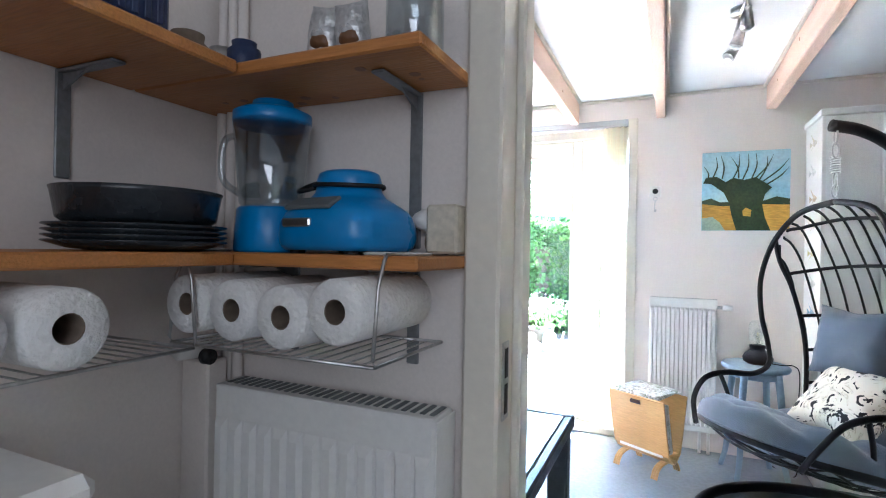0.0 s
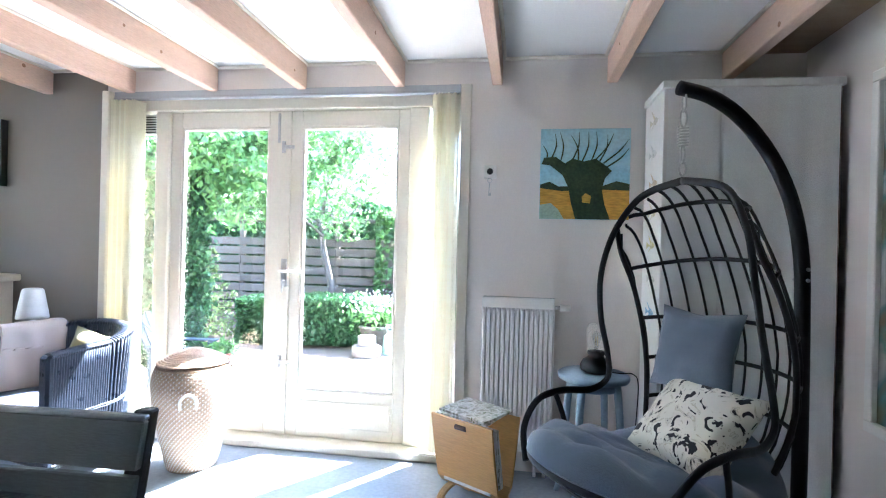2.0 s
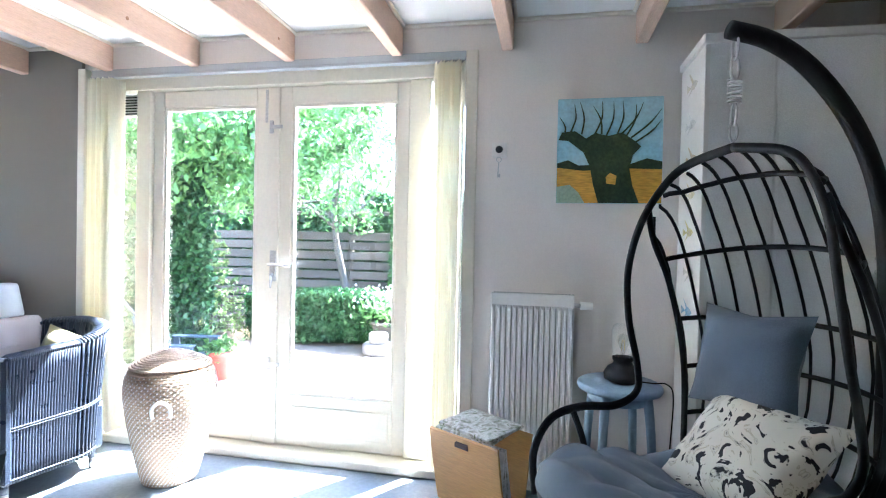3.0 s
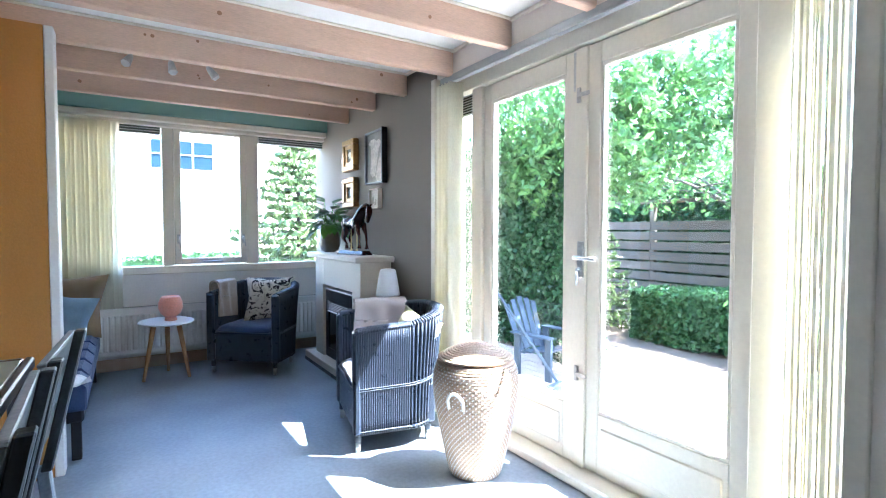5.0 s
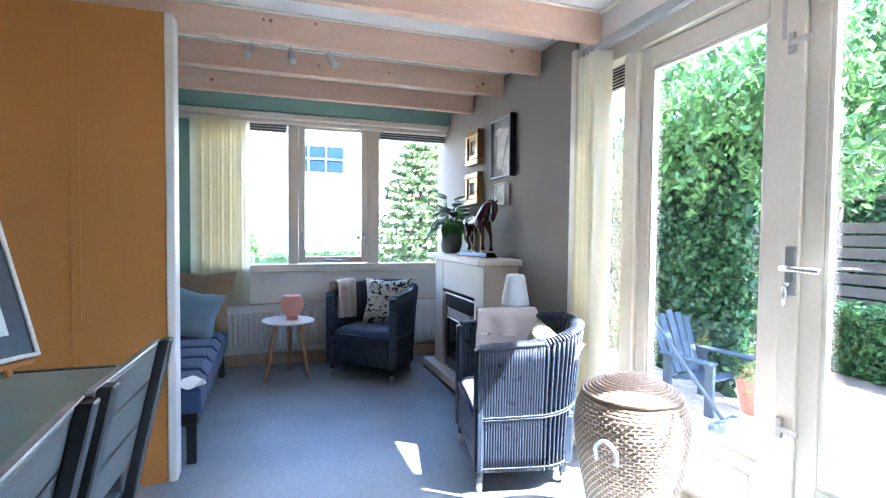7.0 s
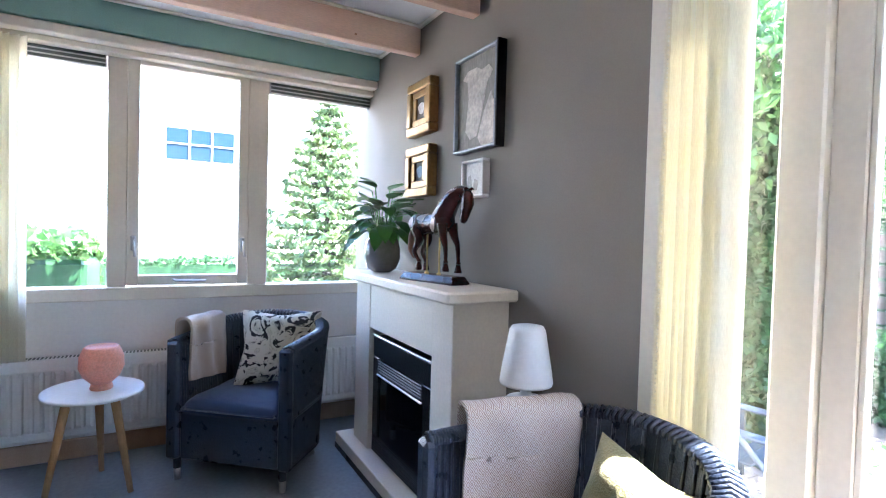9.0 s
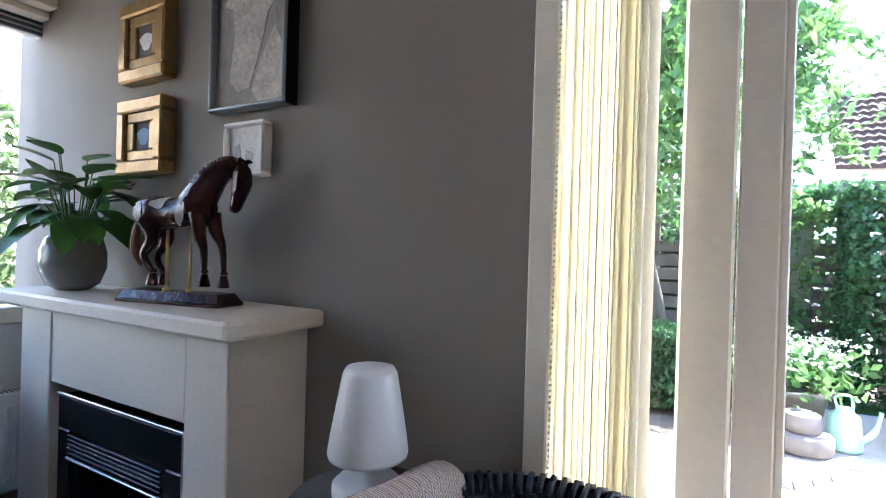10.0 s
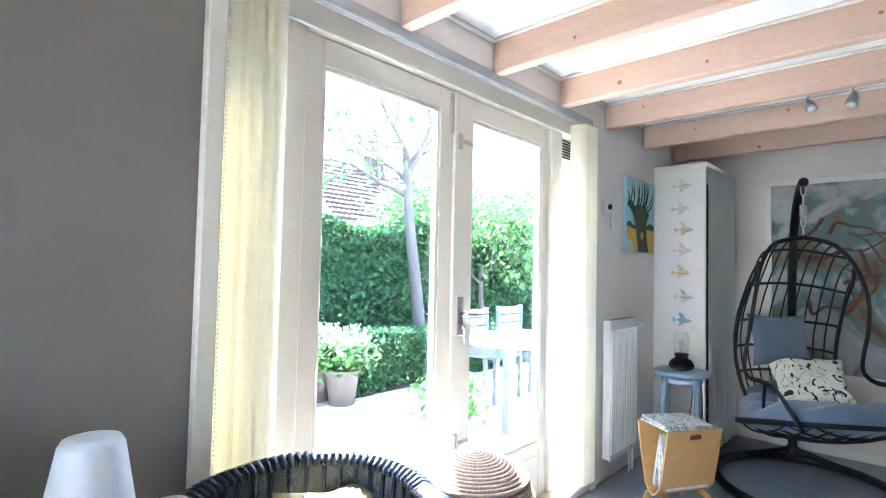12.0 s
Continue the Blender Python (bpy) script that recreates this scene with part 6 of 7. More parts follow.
def dining_chair(m):
    c = thing("dining_chair", "aluminium stacking chair with a grey slatted back", "chair", m, "chairs at the dining table")
    for s in (1, -1):
        x = s * 0.215
        part("front_leg", Build().box(x - 0.016, x + 0.016, -0.43, -0.395, 0.0, 0.45, c=0.004), M_SILVER, c)
        lean = Matrix(((1, 0, 0, 0), (0, 1, 0.22, -0.095), (0, 0, 1, 0), (0, 0, 0, 1)))
        part("back_post", Build().box(x - 0.020, x + 0.020, -0.006, 0.024, 0.43, 0.865, c=0.004, m=lean), M_TABLEMETAL, c, "anthracite back post")
        back = Matrix(((1, 0, 0, 0), (0, 1, -0.10, 0.043), (0, 0, 1, 0), (0, 0, 0, 1)))
        part("rear_leg", Build().box(x - 0.016, x + 0.016, -0.018, 0.018, 0.0, 0.43, c=0.004, m=back), M_SILVER, c)
        part("seat_rail", Build().box(x - 0.015, x + 0.015, -0.43, 0.0, 0.415, 0.445, c=0.003), M_SILVER, c)
    lean = Matrix(((1, 0, 0, 0), (0, 1, 0.22, -0.095), (0, 0, 1, 0), (0, 0, 0, 1)))
    for z0, z1 in ((0.535, 0.634), (0.646, 0.745), (0.757, 0.85)):
        part("back_slat", Build().box(-0.236, 0.236, -0.024, -0.0065, z0, z1, c=0.003, m=lean), M_SLAT, c)
    part("top_cap", Build().box(-0.237, 0.237, -0.026, -0.0065, 0.8505, 0.861, c=0.003, m=lean), M_SILVER, c)
    for k in range(5):
        part("seat_slat", Build().box(-0.199, 0.199, -0.425 + k * 0.085, -0.425 + k * 0.085 + 0.078, 0.447, 0.462, c=0.003), M_SLAT, c)
    return c


c1 = dining_chair(at(0.395, -2.02, 0, 2))
copy_thing(c1, at(-0.14, -2.01, 0, -3))

# drawing on a small easel
e = thing("table_easel", "small wooden easel on the dining table", "easel", at(-0.473, -2.410, 0.7405, 145))
for x in (-0.09, 0.09):
    part("leg", Build().tube([(x, -0.05, 0.006), (x * 0.55, 0.085, 0.34)], 0.010, 8), M_PINE, e)
part("leg", Build().tube([(0, 0.17, 0.006), (0, 0.08, 0.32)], 0.009, 8), M_PINE, e)
part("ledge", Build().box(-0.15, 0.15, -0.065, -0.028, 0.030, 0.045, c=0.003), M_PINE, e)
dm = at(-0.473, -2.410, 0.7405, 145) @ at(0, -0.048, 0.047, 0, -22)
d = thing("framed_drawing", "line drawing in a dark mat and pale frame", "picture", dm)
for a in ((-0.17, 0.17, 0.0, 0.012), (-0.17, 0.17, 0.428, 0.44), (-0.17, -0.158, 0.012, 0.428), (0.158, 0.17, 0.012, 0.428)):
    box_part("frame_rail", M_PAPER, (a[0], a[1], -0.014, 0.0, a[2], a[3]), d, 0.002)
part("mat", Build().box(-0.158, 0.158, -0.006, -0.001, 0.012, 0.428), M_TABLEMETAL, d)
part("sheet", Build().box(-0.105, 0.105, -0.0085, -0.0065, 0.075, 0.365), M_PAPER, d)
b = Build()
for pts in (((-0.05, 0.12), (-0.02, 0.2), (0.02, 0.23), (0.0, 0.30), (0.03, 0.34)), ((0.02, 0.23), (0.06, 0.18), (0.05, 0.12)), ((-0.02, 0.2), (-0.06, 0.25), (-0.04, 0.31))):
    b.tube(smooth_path([(x, -0.009, z) for x, z in pts], 5), 0.0012, 5)
part("ink_line", b, M_BLACK, d)


# ---- vertical blinds ----
def blind(label, x_list, y0, y1, z0, z1, turn, along_y=False):
    b = thing("vertical_blind", label, "blind", None, "vertical blinds")
    for i, x in enumerate(x_list):
        c = Vector((x, (y0 + y1) / 2, 0)) if not along_y else Vector(((y0 + y1) / 2, x, 0))
        w = (y1 - y0) / 2
        m = at(c.x, c.y + (0 if along_y else 0.011 * math.sin(i * 1.9)), 0, turn + 4 * math.sin(i * 2.4) + 3 * math.sin(i * 1.1))
        k = Build()
        def fn(u, v):
            s = 2 * u - 1
            return (s * w, 0.011 * (1 - s * s), z0 + (z1 - z0) * v)
        k.grid(fn, 7, 2)
        k.grid(lambda u, v: (fn(u, v)[0], fn(u, v)[1] + 0.0012, fn(u, v)[2]), 7, 2)
        part("lamella", k, M_LAMELLA, b, smooth=True, m=m)
    return b


blind("gathered cream vertical blind beside the garden door", [-1.135 + 0.0122 * i for i in range(14)], -0.084, 0.010, 0.07, 2.084, 83)
blind("gathered cream vertical blind beside the garden door", [0.880 + 0.0125 * i for i in range(12)], -0.083, 0.006, 0.07, 2.084, 104)
blind("gathered cream vertical blind at the window", [-2.20 + 0.030 * i for i in range(13)], -3.36, -3.25, 0.535, 2.058, 58, True)
b = Build()
for k in range(150):
    z = 0.30 + k * 0.012
    b.lathe([(0.0005, -0.003), (0.003, 0.0), (0.0005, 0.003)], 6, (-1.150, -0.083, z))
tagged(part("bead_chain", b, M_WHITE), "white bead chain of the blind", "chain")
tagged(part("chain_weight", Build().box(-1.162, -1.140, -0.096, -0.077, 0.50, 0.56, c=0.004), M_BEECH), "small wooden weight on the blind chain", "weight")


# ---- ceiling spots ----
def spot_bar(x, y0, y1, turn):
    s = thing("spot_bar", "brushed steel ceiling bar with three spotlights", "ceiling light", None, "ceiling spot bars")
    zb = Z_C - 0.03
    part("bar", Build().tube([(x, y0, zb), (x, y1, zb)], 0.008, 10), M_METAL, s, smooth=True)
    part("mount", Build().lathe([(0.04, 0.0), (0.04, 0.028)], 20, (x, (y0 + y1) / 2, Z_C - 0.029)), M_METAL, s, smooth=True)
    for i, k in enumerate((0.05, 0.5, 0.95)):
        y = y0 + (y1 - y0) * k
        a = turn + (i - 1) * 1.1
        d = Vector((math.cos(a) * 0.6, math.sin(a) * 0.6, -0.75 if i != 1 else -1.6)).normalized()
        st = Vector((x, y, zb - 0.07))
        h = part("spot_head", Build().tube([st - d * 0.02, st, st + d * 0.035, st + d * 0.055], [0.010, 0.018, 0.023, 0.027], 14), M_METAL, s, smooth=True)
        part("stem", Build().tube([(x, y, zb), st], 0.005, 8), M_METAL, h, smooth=True)
        part("bulb", Build().tube([st + d * 0.056, st + d * 0.068], [0.024, 0.018], 14), M_OPAL, h, "frosted bulb", True)


spot_bar(-1.86, -1.75, -1.28, 0.4)
spot_bar(1.55, -1.42, -1.0, 2.6)


# ---- storage nook ----
def shelf(name, x0, x1, y0, y1, z, label):
    return tagged(part(name, Build().box(x0, x1, y0, y1, z, z + 0.019, c=0.003), M_PINE), label, "shelf", "pine shelves in the nook")


ZL, ZU = 1.216, 1.500
M_BRACKET = material("grey_steel_bracket", (0.22, 0.23, 0.24), rough=0.45, metal=0.4, scale=10)
M_BLUEPLASTIC = material("bright_blue_plastic", (0.01, 0.20, 0.50), (0.012, 0.23, 0.56), rough=0.3, scale=5, bump=0.02, speck=0.04)
M_TOWEL = material("kitchen_paper", (0.80, 0.79, 0.77), (0.75, 0.74, 0.71), rough=0.95, scale=12, fine=120, bump=0.25, speck=0.05)
M_CARD = material("cardboard_core", (0.20, 0.15, 0.11), rough=0.9)
M_BLACKPLATE = material("black_stoneware", (0.014, 0.018, 0.022), (0.02, 0.025, 0.03), rough=0.25, scale=8)
M_NAVYBASKET = material("navy_plastic_basket", (0.015, 0.03, 0.09), rough=0.5, scale=14)
M_FOIL = material("silver_foil_bag", (0.60, 0.60, 0.60), (0.35, 0.34, 0.33), rough=0.3, metal=0.5, scale=22, fine=50, speck=0.3, bump=0.3, depth=0.008)
M_COFFEE = material("brown_label", (0.16, 0.075, 0.03), rough=0.5)
NX = 0.46
shelf("wall_shelf", NX + 0.002, 1.0, -3.092, -2.914, ZL, "orange pine wall shelf holding a blender and plates")
shelf("wall_shelf", NX + 0.002, 0.70, -3.75, -3.096, ZL, "orange pine wall shelf along the side wall")
u = shelf("wall_shelf", NX + 0.002, 1.0, -3.092, -2.914, ZU, "orange pine upper shelf with dark knots")
shelf("wall_shelf", NX + 0.002, 0.70, -3.75, -3.096, ZU, "orange pine upper shelf along the side wall")
rg = np.random.default_rng(4)
for _ in range(8):
    x, y = rg.uniform(0.52, 0.97), rg.uniform(-3.07, -2.93)
    part("knot", Build().tube([(x, y, ZU + 0.001), (x, y, ZU - 0.0008)], rg.uniform(0.004, 0.009), 8), M_KNOT, u)


def bracket(x, y, z, wall_dir, drop):
    m = Matrix.Translation((x, y, z)) @ (pose(0, 0, 0) if wall_dir == "y" else pose(0, 0, 0, 0, 0, 90))
    b = thing("shelf_bracket", "grey steel shelf bracket", "bracket", m, "shelf brackets")
    part("upright", Build().box(-0.011, 0.011, -0.006, -0.001, -drop, 0.0, c=0.002), M_BRACKET, b)
    part("arm", Build().box(-0.011, 0.011, -0.13, -0.0065, -0.006, -0.001, c=0.002), M_BRACKET, b)
    part("rib", Build().add([(-0.002, -0.006, -0.03), (-0.002, -0.06, -0.006), (-0.002, -0.006, -0.006), (0.002, -0.006, -0.03), (0.002, -0.06, -0.006), (0.002, -0.006, -0.006)], [(0, 1, 2), (3, 5, 4), (0, 3, 4, 1), (1, 4, 5, 2), (2, 5, 3, 0)]), M_BRACKET, b)


bracket(0.905, -2.910, ZU, "y", 0.255)
bracket(0.905, -2.910, ZL, "y", 0.16)
bracket(0.66, -2.910, ZL, "y", 0.16)
bracket(NX, -3.20, ZU, "x", 0.16)


def roll(m):
    r = thing("kitchen_roll", "white kitchen paper roll with a brown core", "paper roll", m, "kitchen paper rolls")
    pr = [(0.0165, 0.0), (0.040, 0.0), (0.043, 0.003), (0.0435, 0.10), (0.043, 0.197), (0.040, 0.20), (0.0165, 0.20), (0.0165, 0.0)]
    part("paper", Build().lathe(pr, 32, caps=False), M_TOWEL, r, smooth=True)
    part("core", Build().lathe([(0.0155, 0.002), (0.0165, 0.0015), (0.0165, 0.1985), (0.0155, 0.198), (0.0155, 0.002)], 20, caps=False), M_CARD, r, smooth=True)
    return r


r0 = None
for x, z in ((0.640, 1.158), (0.728, 1.154), (0.816, 1.150), (0.903, 1.163)):
    mm = at(x, -3.128, z, 0, -90)
    r0 = copy_thing(r0, mm) if r0 else roll(mm)
for y in (-3.335, -3.43):
    copy_thing(r0, at(0.725, y, 1.156, 90, -90))


def wire_rack(m, length, label):
    w = thing("wire_rack", label, "wire rack", m, "under-shelf wire racks")
    zb = -0.118
    for x in (0.0, length):
        pts = smooth_path([(x, 0.0, 0.022), (x, -0.19, 0.022)], 2)
        part("hook_wire", Build().tube([(x, -0.06, 0.021), (x, -0.185, 0.021), (x, -0.192, 0.012), (x, -0.205, -0.02), (x - 0.0, -0.215, zb + 0.01), (x, -0.21, zb), (x, -0.01, zb)], 0.0026, 7), M_METAL, w, smooth=True)
    for y in (-0.212, -0.01):
        part("long_wire", Build().tube([(0, y, zb), (length, y, zb)], 0.0026, 7), M_METAL, w, smooth=True)
    for k in range(1, 16):
        x = length * k / 16
        part("cross_wire", Build().tube([(x, -0.212, zb), (x, -0.01, zb)], 0.0014, 5), M_METAL, w, smooth=True)


wire_rack(at(0.605, -2.912, ZL), 0.355, "chromed wire rack under the shelf")
wire_rack(at(NX + 0.0, -3.47, ZL, 90), 0.33, "chromed wire rack under the side shelf")


def blender_set():
    b = thing("blender", "bright blue blender motor base with a wound black cord", "blender", at(0.838, -3.005, ZL + 0.0195, -10) @ Matrix.Scale(1.12, 4))
    prof = [(0.0, 0.004, 4.0), (0.074, 0.004, 4.0), (0.080, 0.009, 4.0), (0.083, 0.022, 4.0), (0.082, 0.042, 3.8), (0.076, 0.056, 3.4), (0.064, 0.066, 3.0), (0.052, 0.074, 2.4), (0.047, 0.084, 2.0), (0.046, 0.100, 2.0), (0.043, 0.108, 2.0), (0.036, 0.111, 2.0), (0.0, 0.112, 2.0)]

    def base(u, v):
        """Rounded square foot that draws in to a round neck."""
        q = v * (len(prof) - 1)
        i = min(int(q), len(prof) - 2)
        r, z, e = (prof[i][k] + (prof[i + 1][k] - prof[i][k]) * (q - i) for k in range(3))
        c, s = math.cos(2 * math.pi * u), math.sin(2 * math.pi * u)
        d = r / (abs(c) ** e + abs(s) ** e) ** (1 / e)
        return (d * c, d * s * 0.88, z)

    part("body", Build().grid(base, 56, 36, wrap_u=True), M_BLUEPLASTIC, b, smooth=True)
    part("control_panel", Build().box(-0.050, 0.034, -0.013, 0.013, -0.003, 0.003, c=0.002, m=at(0, -0.058, 0.0645, 0, 32)), M_SLAT, b, "grey sloping control panel")
    part("switch", Build().box(-0.046, 0.006, -0.0760, -0.060, 0.034, 0.045, c=0.002), M_METAL, b, "silver switch strip")
    cord = [(0.049 * math.cos(a), 0.045 * math.sin(a), 0.090 + 0.0015 * math.sin(2 * a)) for a in np.linspace(0, 2 * math.pi, 36, endpoint=False)]
    part("cord", Build().tube(cord, 0.0032, 6, closed=True).tube(smooth_path([(-0.045, -0.02, 0.09), (-0.068, -0.03, 0.085), (-0.062, 0.0, 0.10), (-0.03, 0.03, 0.106)], 5), 0.0032, 6), M_BLACK, b, smooth=True)
    for x, y in ((-0.05, -0.045), (0.05, -0.045), (-0.05, 0.045), (0.05, 0.045)):
        part("foot", Build().lathe([(0.010, 0.0), (0.011, 0.007)], 10, (x, y, 0)), M_BLACK, b)
    j = thing("blender_jar", "clear blender jar with a blue lid and collar", "blender jar", at(0.690, -3.01, ZL + 0.0195))
    part("collar", Build().lathe([(0.056, 0.0), (0.058, 0.004), (0.054, 0.068), (0.050, 0.072)], 32), M_BLUEPLASTIC, j, smooth=True)
    part("jar", Build().lathe([(0.046, 0.0725), (0.051, 0.08), (0.062, 0.21), (0.059, 0.21), (0.048, 0.084)], 32, caps=False), M_JAR, j, smooth=True)
    part("lid", Build().lathe([(0.060, 0.205), (0.062, 0.209), (0.062, 0.224), (0.050, 0.230), (0.034, 0.230), (0.032, 0.244), (0.010, 0.246)], 32), M_BLUEPLASTIC, j, smooth=True)
    part("handle", Build().tube(smooth_path([(-0.05, -0.02, 0.19), (-0.075, -0.03, 0.18), (-0.078, -0.03, 0.12), (-0.05, -0.02, 0.095)], 5), 0.006, 8), M_JAR, j, smooth=True)


blender_set()
for k in range(4):
    tagged(part("black_plate", Build().lathe([(0.06, 0.0), (0.085, 0.003), (0.113, 0.012), (0.112, 0.014), (0.083, 0.006), (0.05, 0.004)], 40), M_BLACKPLATE, None, "", True, at(0.605, -3.175, ZL + 0.0195 + 0.0072 * k)), "black stoneware plate in a stack", "plate", "stack of black plates")
tagged(part("black_dish", Build().lathe([(0.09, 0.0), (0.098, 0.006), (0.104, 0.04), (0.106, 0.046), (0.101, 0.046), (0.095, 0.010), (0.05, 0.008)], 40), M_BLACKPLATE, None, "", True, at(0.605, -3.175, ZL + 0.0195 + 0.037)), "round black baking dish on the plates", "dish")

s = thing("socket_box", "cream surface-mounted double socket with a plug", "socket", at(0.968, -2.9105, ZL + 0.022))
part("box", Build().box(-0.022, 0.030, -0.048, 0.0, 0.0, 0.075, c=0.004), material("aged_cream_plastic", (0.66, 0.60, 0.48), rough=0.4, scale=8), s)
part("plug", Build().lathe([(0.017, 0.0), (0.018, 0.012), (0.012, 0.026), (0.006, 0.032)], 16, m=at(-0.0225, -0.026, 0.052, 0, 0, -90)), M_WHITE, s, "white plug", True)
part("outlet", Build().lathe([(0.017, 0.0), (0.017, 0.003)], 18, m=at(-0.0225, -0.026, 0.018, 0, 0, -90)), M_CARD, s, "dark round outlet")
tagged(part("plastic_tray", Build().box(0.90, 0.965, -3.06, -2.97, ZL + 0.0195, ZL + 0.0235, c=0.0015), M_PAPER), "small clear plastic tray on the shelf", "tray")

# things on the upper shelf
for x, y, tilt in ((0.770, -2.99, 6), (0.832, -2.985, -5)):
    g = thing("coffee_bag", "silver foil bag with a brown label", "coffee bag", at(x, y, ZU + 0.0195, 8, 0, tilt), "foil bags")
    part("bag", Build().cushion(0.058, 0.115, 0.045, m=at(0, 0, 0.056), wob=0.5, pinch=0.05), M_FOIL, g, smooth=True)
    part("label", Build().cushion(0.047, 0.032, 0.0475, m=at(0, 0, 0.052), pinch=0.0), M_COFFEE, g, smooth=True)
j = thing("glass_jar", "empty clear glass storage jar", "jar", at(0.938, -2.99, ZU + 0.0195))
part("body", Build().lathe([(0.038, 0.0), (0.043, 0.006), (0.043, 0.10), (0.036, 0.112), (0.034, 0.112), (0.040, 0.10), (0.040, 0.008)], 28), M_JAR, j, smooth=True)
part("lid", Build().lathe([(0.037, 0.1125), (0.040, 0.115), (0.040, 0.126)], 28), M_METAL, j, smooth=True)
for y, h in ((-3.46, 0.09), (-3.27, 0.085)):
    g = thing("storage_basket", "dark navy plastic storage basket", "basket", at(0.585, y, ZU + 0.0195), "navy baskets")
    part("basket", Build().box(-0.09, 0.09, -0.085, 0.085, 0.0, h, c=0.008), M_NAVYBASKET, g)
    b = Build()
    for i in range(9):
        b.box(0.0905, 0.093, -0.075 + i * 0.017, -0.066 + i * 0.017, 0.012, h - 0.012, c=0.001)
        b.box(-0.075 + i * 0.017, -0.066 + i * 0.017, 0.0855, 0.088, 0.012, h - 0.012, c=0.001)
    part("slat", b, M_NAVYBASKET, g)
for i, (x, y, r, h) in enumerate(((0.55, -3.06, 0.035, 0.075), (0.62, -3.00, 0.03, 0.06), (0.53, -2.97, 0.03, 0.085), (0.66, -3.045, 0.026, 0.05))):
    tagged(part("small_jar", Build().lathe([(r * 0.9, 0), (r, 0.005), (r, h * 0.7), (r * 0.7, h * 0.85), (r * 0.75, h)], 20), (M_CARD, M_BLACKPLATE, M_METAL, M_NAVYBASKET)[i], None, "", True, at(x, y, ZU + 0.0195)), "small dark storage jar on the upper shelf", "jar", "small jars")

# pipes, radiator, appliance
for x in (0.487, 0.512, 0.537):
    setting("trim_pipe", Build().tube([(x, -2.928, 0.0), (x, -2.928, Z_C)], 0.0095, 10), M_WALL, "white painted heating pipe in the corner", "pipe", True)
setting("trim_pipe_box", Build().box(NX + 0.002, 0.53, -2.99, -2.945, 0.0, 1.035, c=0.004), M_WALL, "white boxed pipe casing", "pipe casing")
radiator("radiator", "white ribbed panel radiator under the shelves", at(0.560, -2.914, 0.35), 0.425, 0.645, 13, valve=False)
v = thing("radiator_valve", "white thermostat valve with a black ring", "valve", at(0.515, -2.99, 1.062))
part("knob", Build().tube([(0, -0.05, 0), (0, 0.0, 0)], [0.018, 0.021], 16), M_WHITE, v, smooth=True)
part("ring", Build().tube([(0.03, -0.02, -0.012), (0.045, -0.02, -0.012)], [0.014, 0.014], 12), M_BLACK, v, smooth=True)
a = thing("chest_freezer", "white appliance with a flat lid", "appliance")
part("body", Build().box(NX + 0.01, 0.785, -3.95, -3.345, 0.0, 0.985, c=0.012), M_WHITE, a)
part("lid", Build().box(NX + 0.008, 0.790, -3.955, -3.340, 0.990, 1.025, c=0.012), M_WHITE, a)


# ---- garden: ground, paving, hedges, fence, trees, neighbours ----
GZ = -0.09
setting("ground", Build().box(-600, 600, 0.14, 900, GZ - 0.08, GZ - 0.03), M_SOIL, "dark garden soil reaching into the distance", "ground")
setting("ground_front", Build().box(-600, -3.52, -600, 0.139, GZ - 0.08, GZ - 0.03), M_SOIL, "front garden soil", "ground")
rng = np.random.default_rng(21)


def region(x0, x1, y0, y1, z0, z1, n, top=0.0):
    """Points near the skin of a clipped block of leaves."""
    p = rng.uniform((x0, y0, z0), (x1, y1, z1), (n, 3))
    side = rng.integers(0, 4, n)
    d = np.abs(rng.normal(0, 0.05, n))
    p[:, 1] = np.where(side == 0, y0 + d, p[:, 1])
    p[:, 2] = np.where(side == 1, z1 - d, p[:, 2])
    p[:, 0] = np.where(side == 2, x0 + d, p[:, 0])
    p[:, 1] = np.where(side == 3, y0 + d * 2, p[:, 1])
    bump = 0.07 * np.sin(p[:, 0] * 3.1) * np.sin(p[:, 2] * 4.3 + p[:, 0])
    p[:, 1] += bump
    p[:, 2] += top * np.sin(p[:, 0] * 2.2 + p[:, 1]) + top * rng.normal(size=n) * 0.4
    return p


def hedge(name, label, x0, x1, y0, y1, h, n, size, mat, top=0.03, long=1.5):
    m = tagged(new(name, leaf_mesh(name, region(x0, x1, y0, y1, GZ, h, n, top), size, mat, rng, long=long)), label, "hedge", "", "stuff")
    # solid block in dark leaf colour, filling the hedge behind its leaf skin
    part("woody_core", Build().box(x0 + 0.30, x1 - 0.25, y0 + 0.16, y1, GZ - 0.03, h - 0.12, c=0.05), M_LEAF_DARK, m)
    return m


hedge("box_hedge", "clipped low box hedge along the terrace", 1.45, 4.6, 2.80, 3.35, 0.50, 15000, 0.034, M_LEAF)
hedge("box_hedge", "clipped low box hedge in front of the fence", -2.35, -0.55, 3.35, 4.1, 0.50, 12000, 0.036, M_LEAF)
hedge("climber_hedge", "tall dense climbing hedge behind the terrace", 0.05, 9.0, 4.25, 4.9, 1.85, 48000, 0.055, M_LEAF, 0.10, 1.35)
hedge("ivy_wall", "dark ivy covered wall beside the terrace", -3.6, -1.72, 1.75, 2.2, 2.05, 42000, 0.045, M_LEAF_DARK, 0.08, 1.35)
hedge("far_hedge", "tall green hedge behind the fence", -9.0, 0.2, 5.6, 6.2, 1.95, 32000, 0.055, M_LEAF, 0.10)


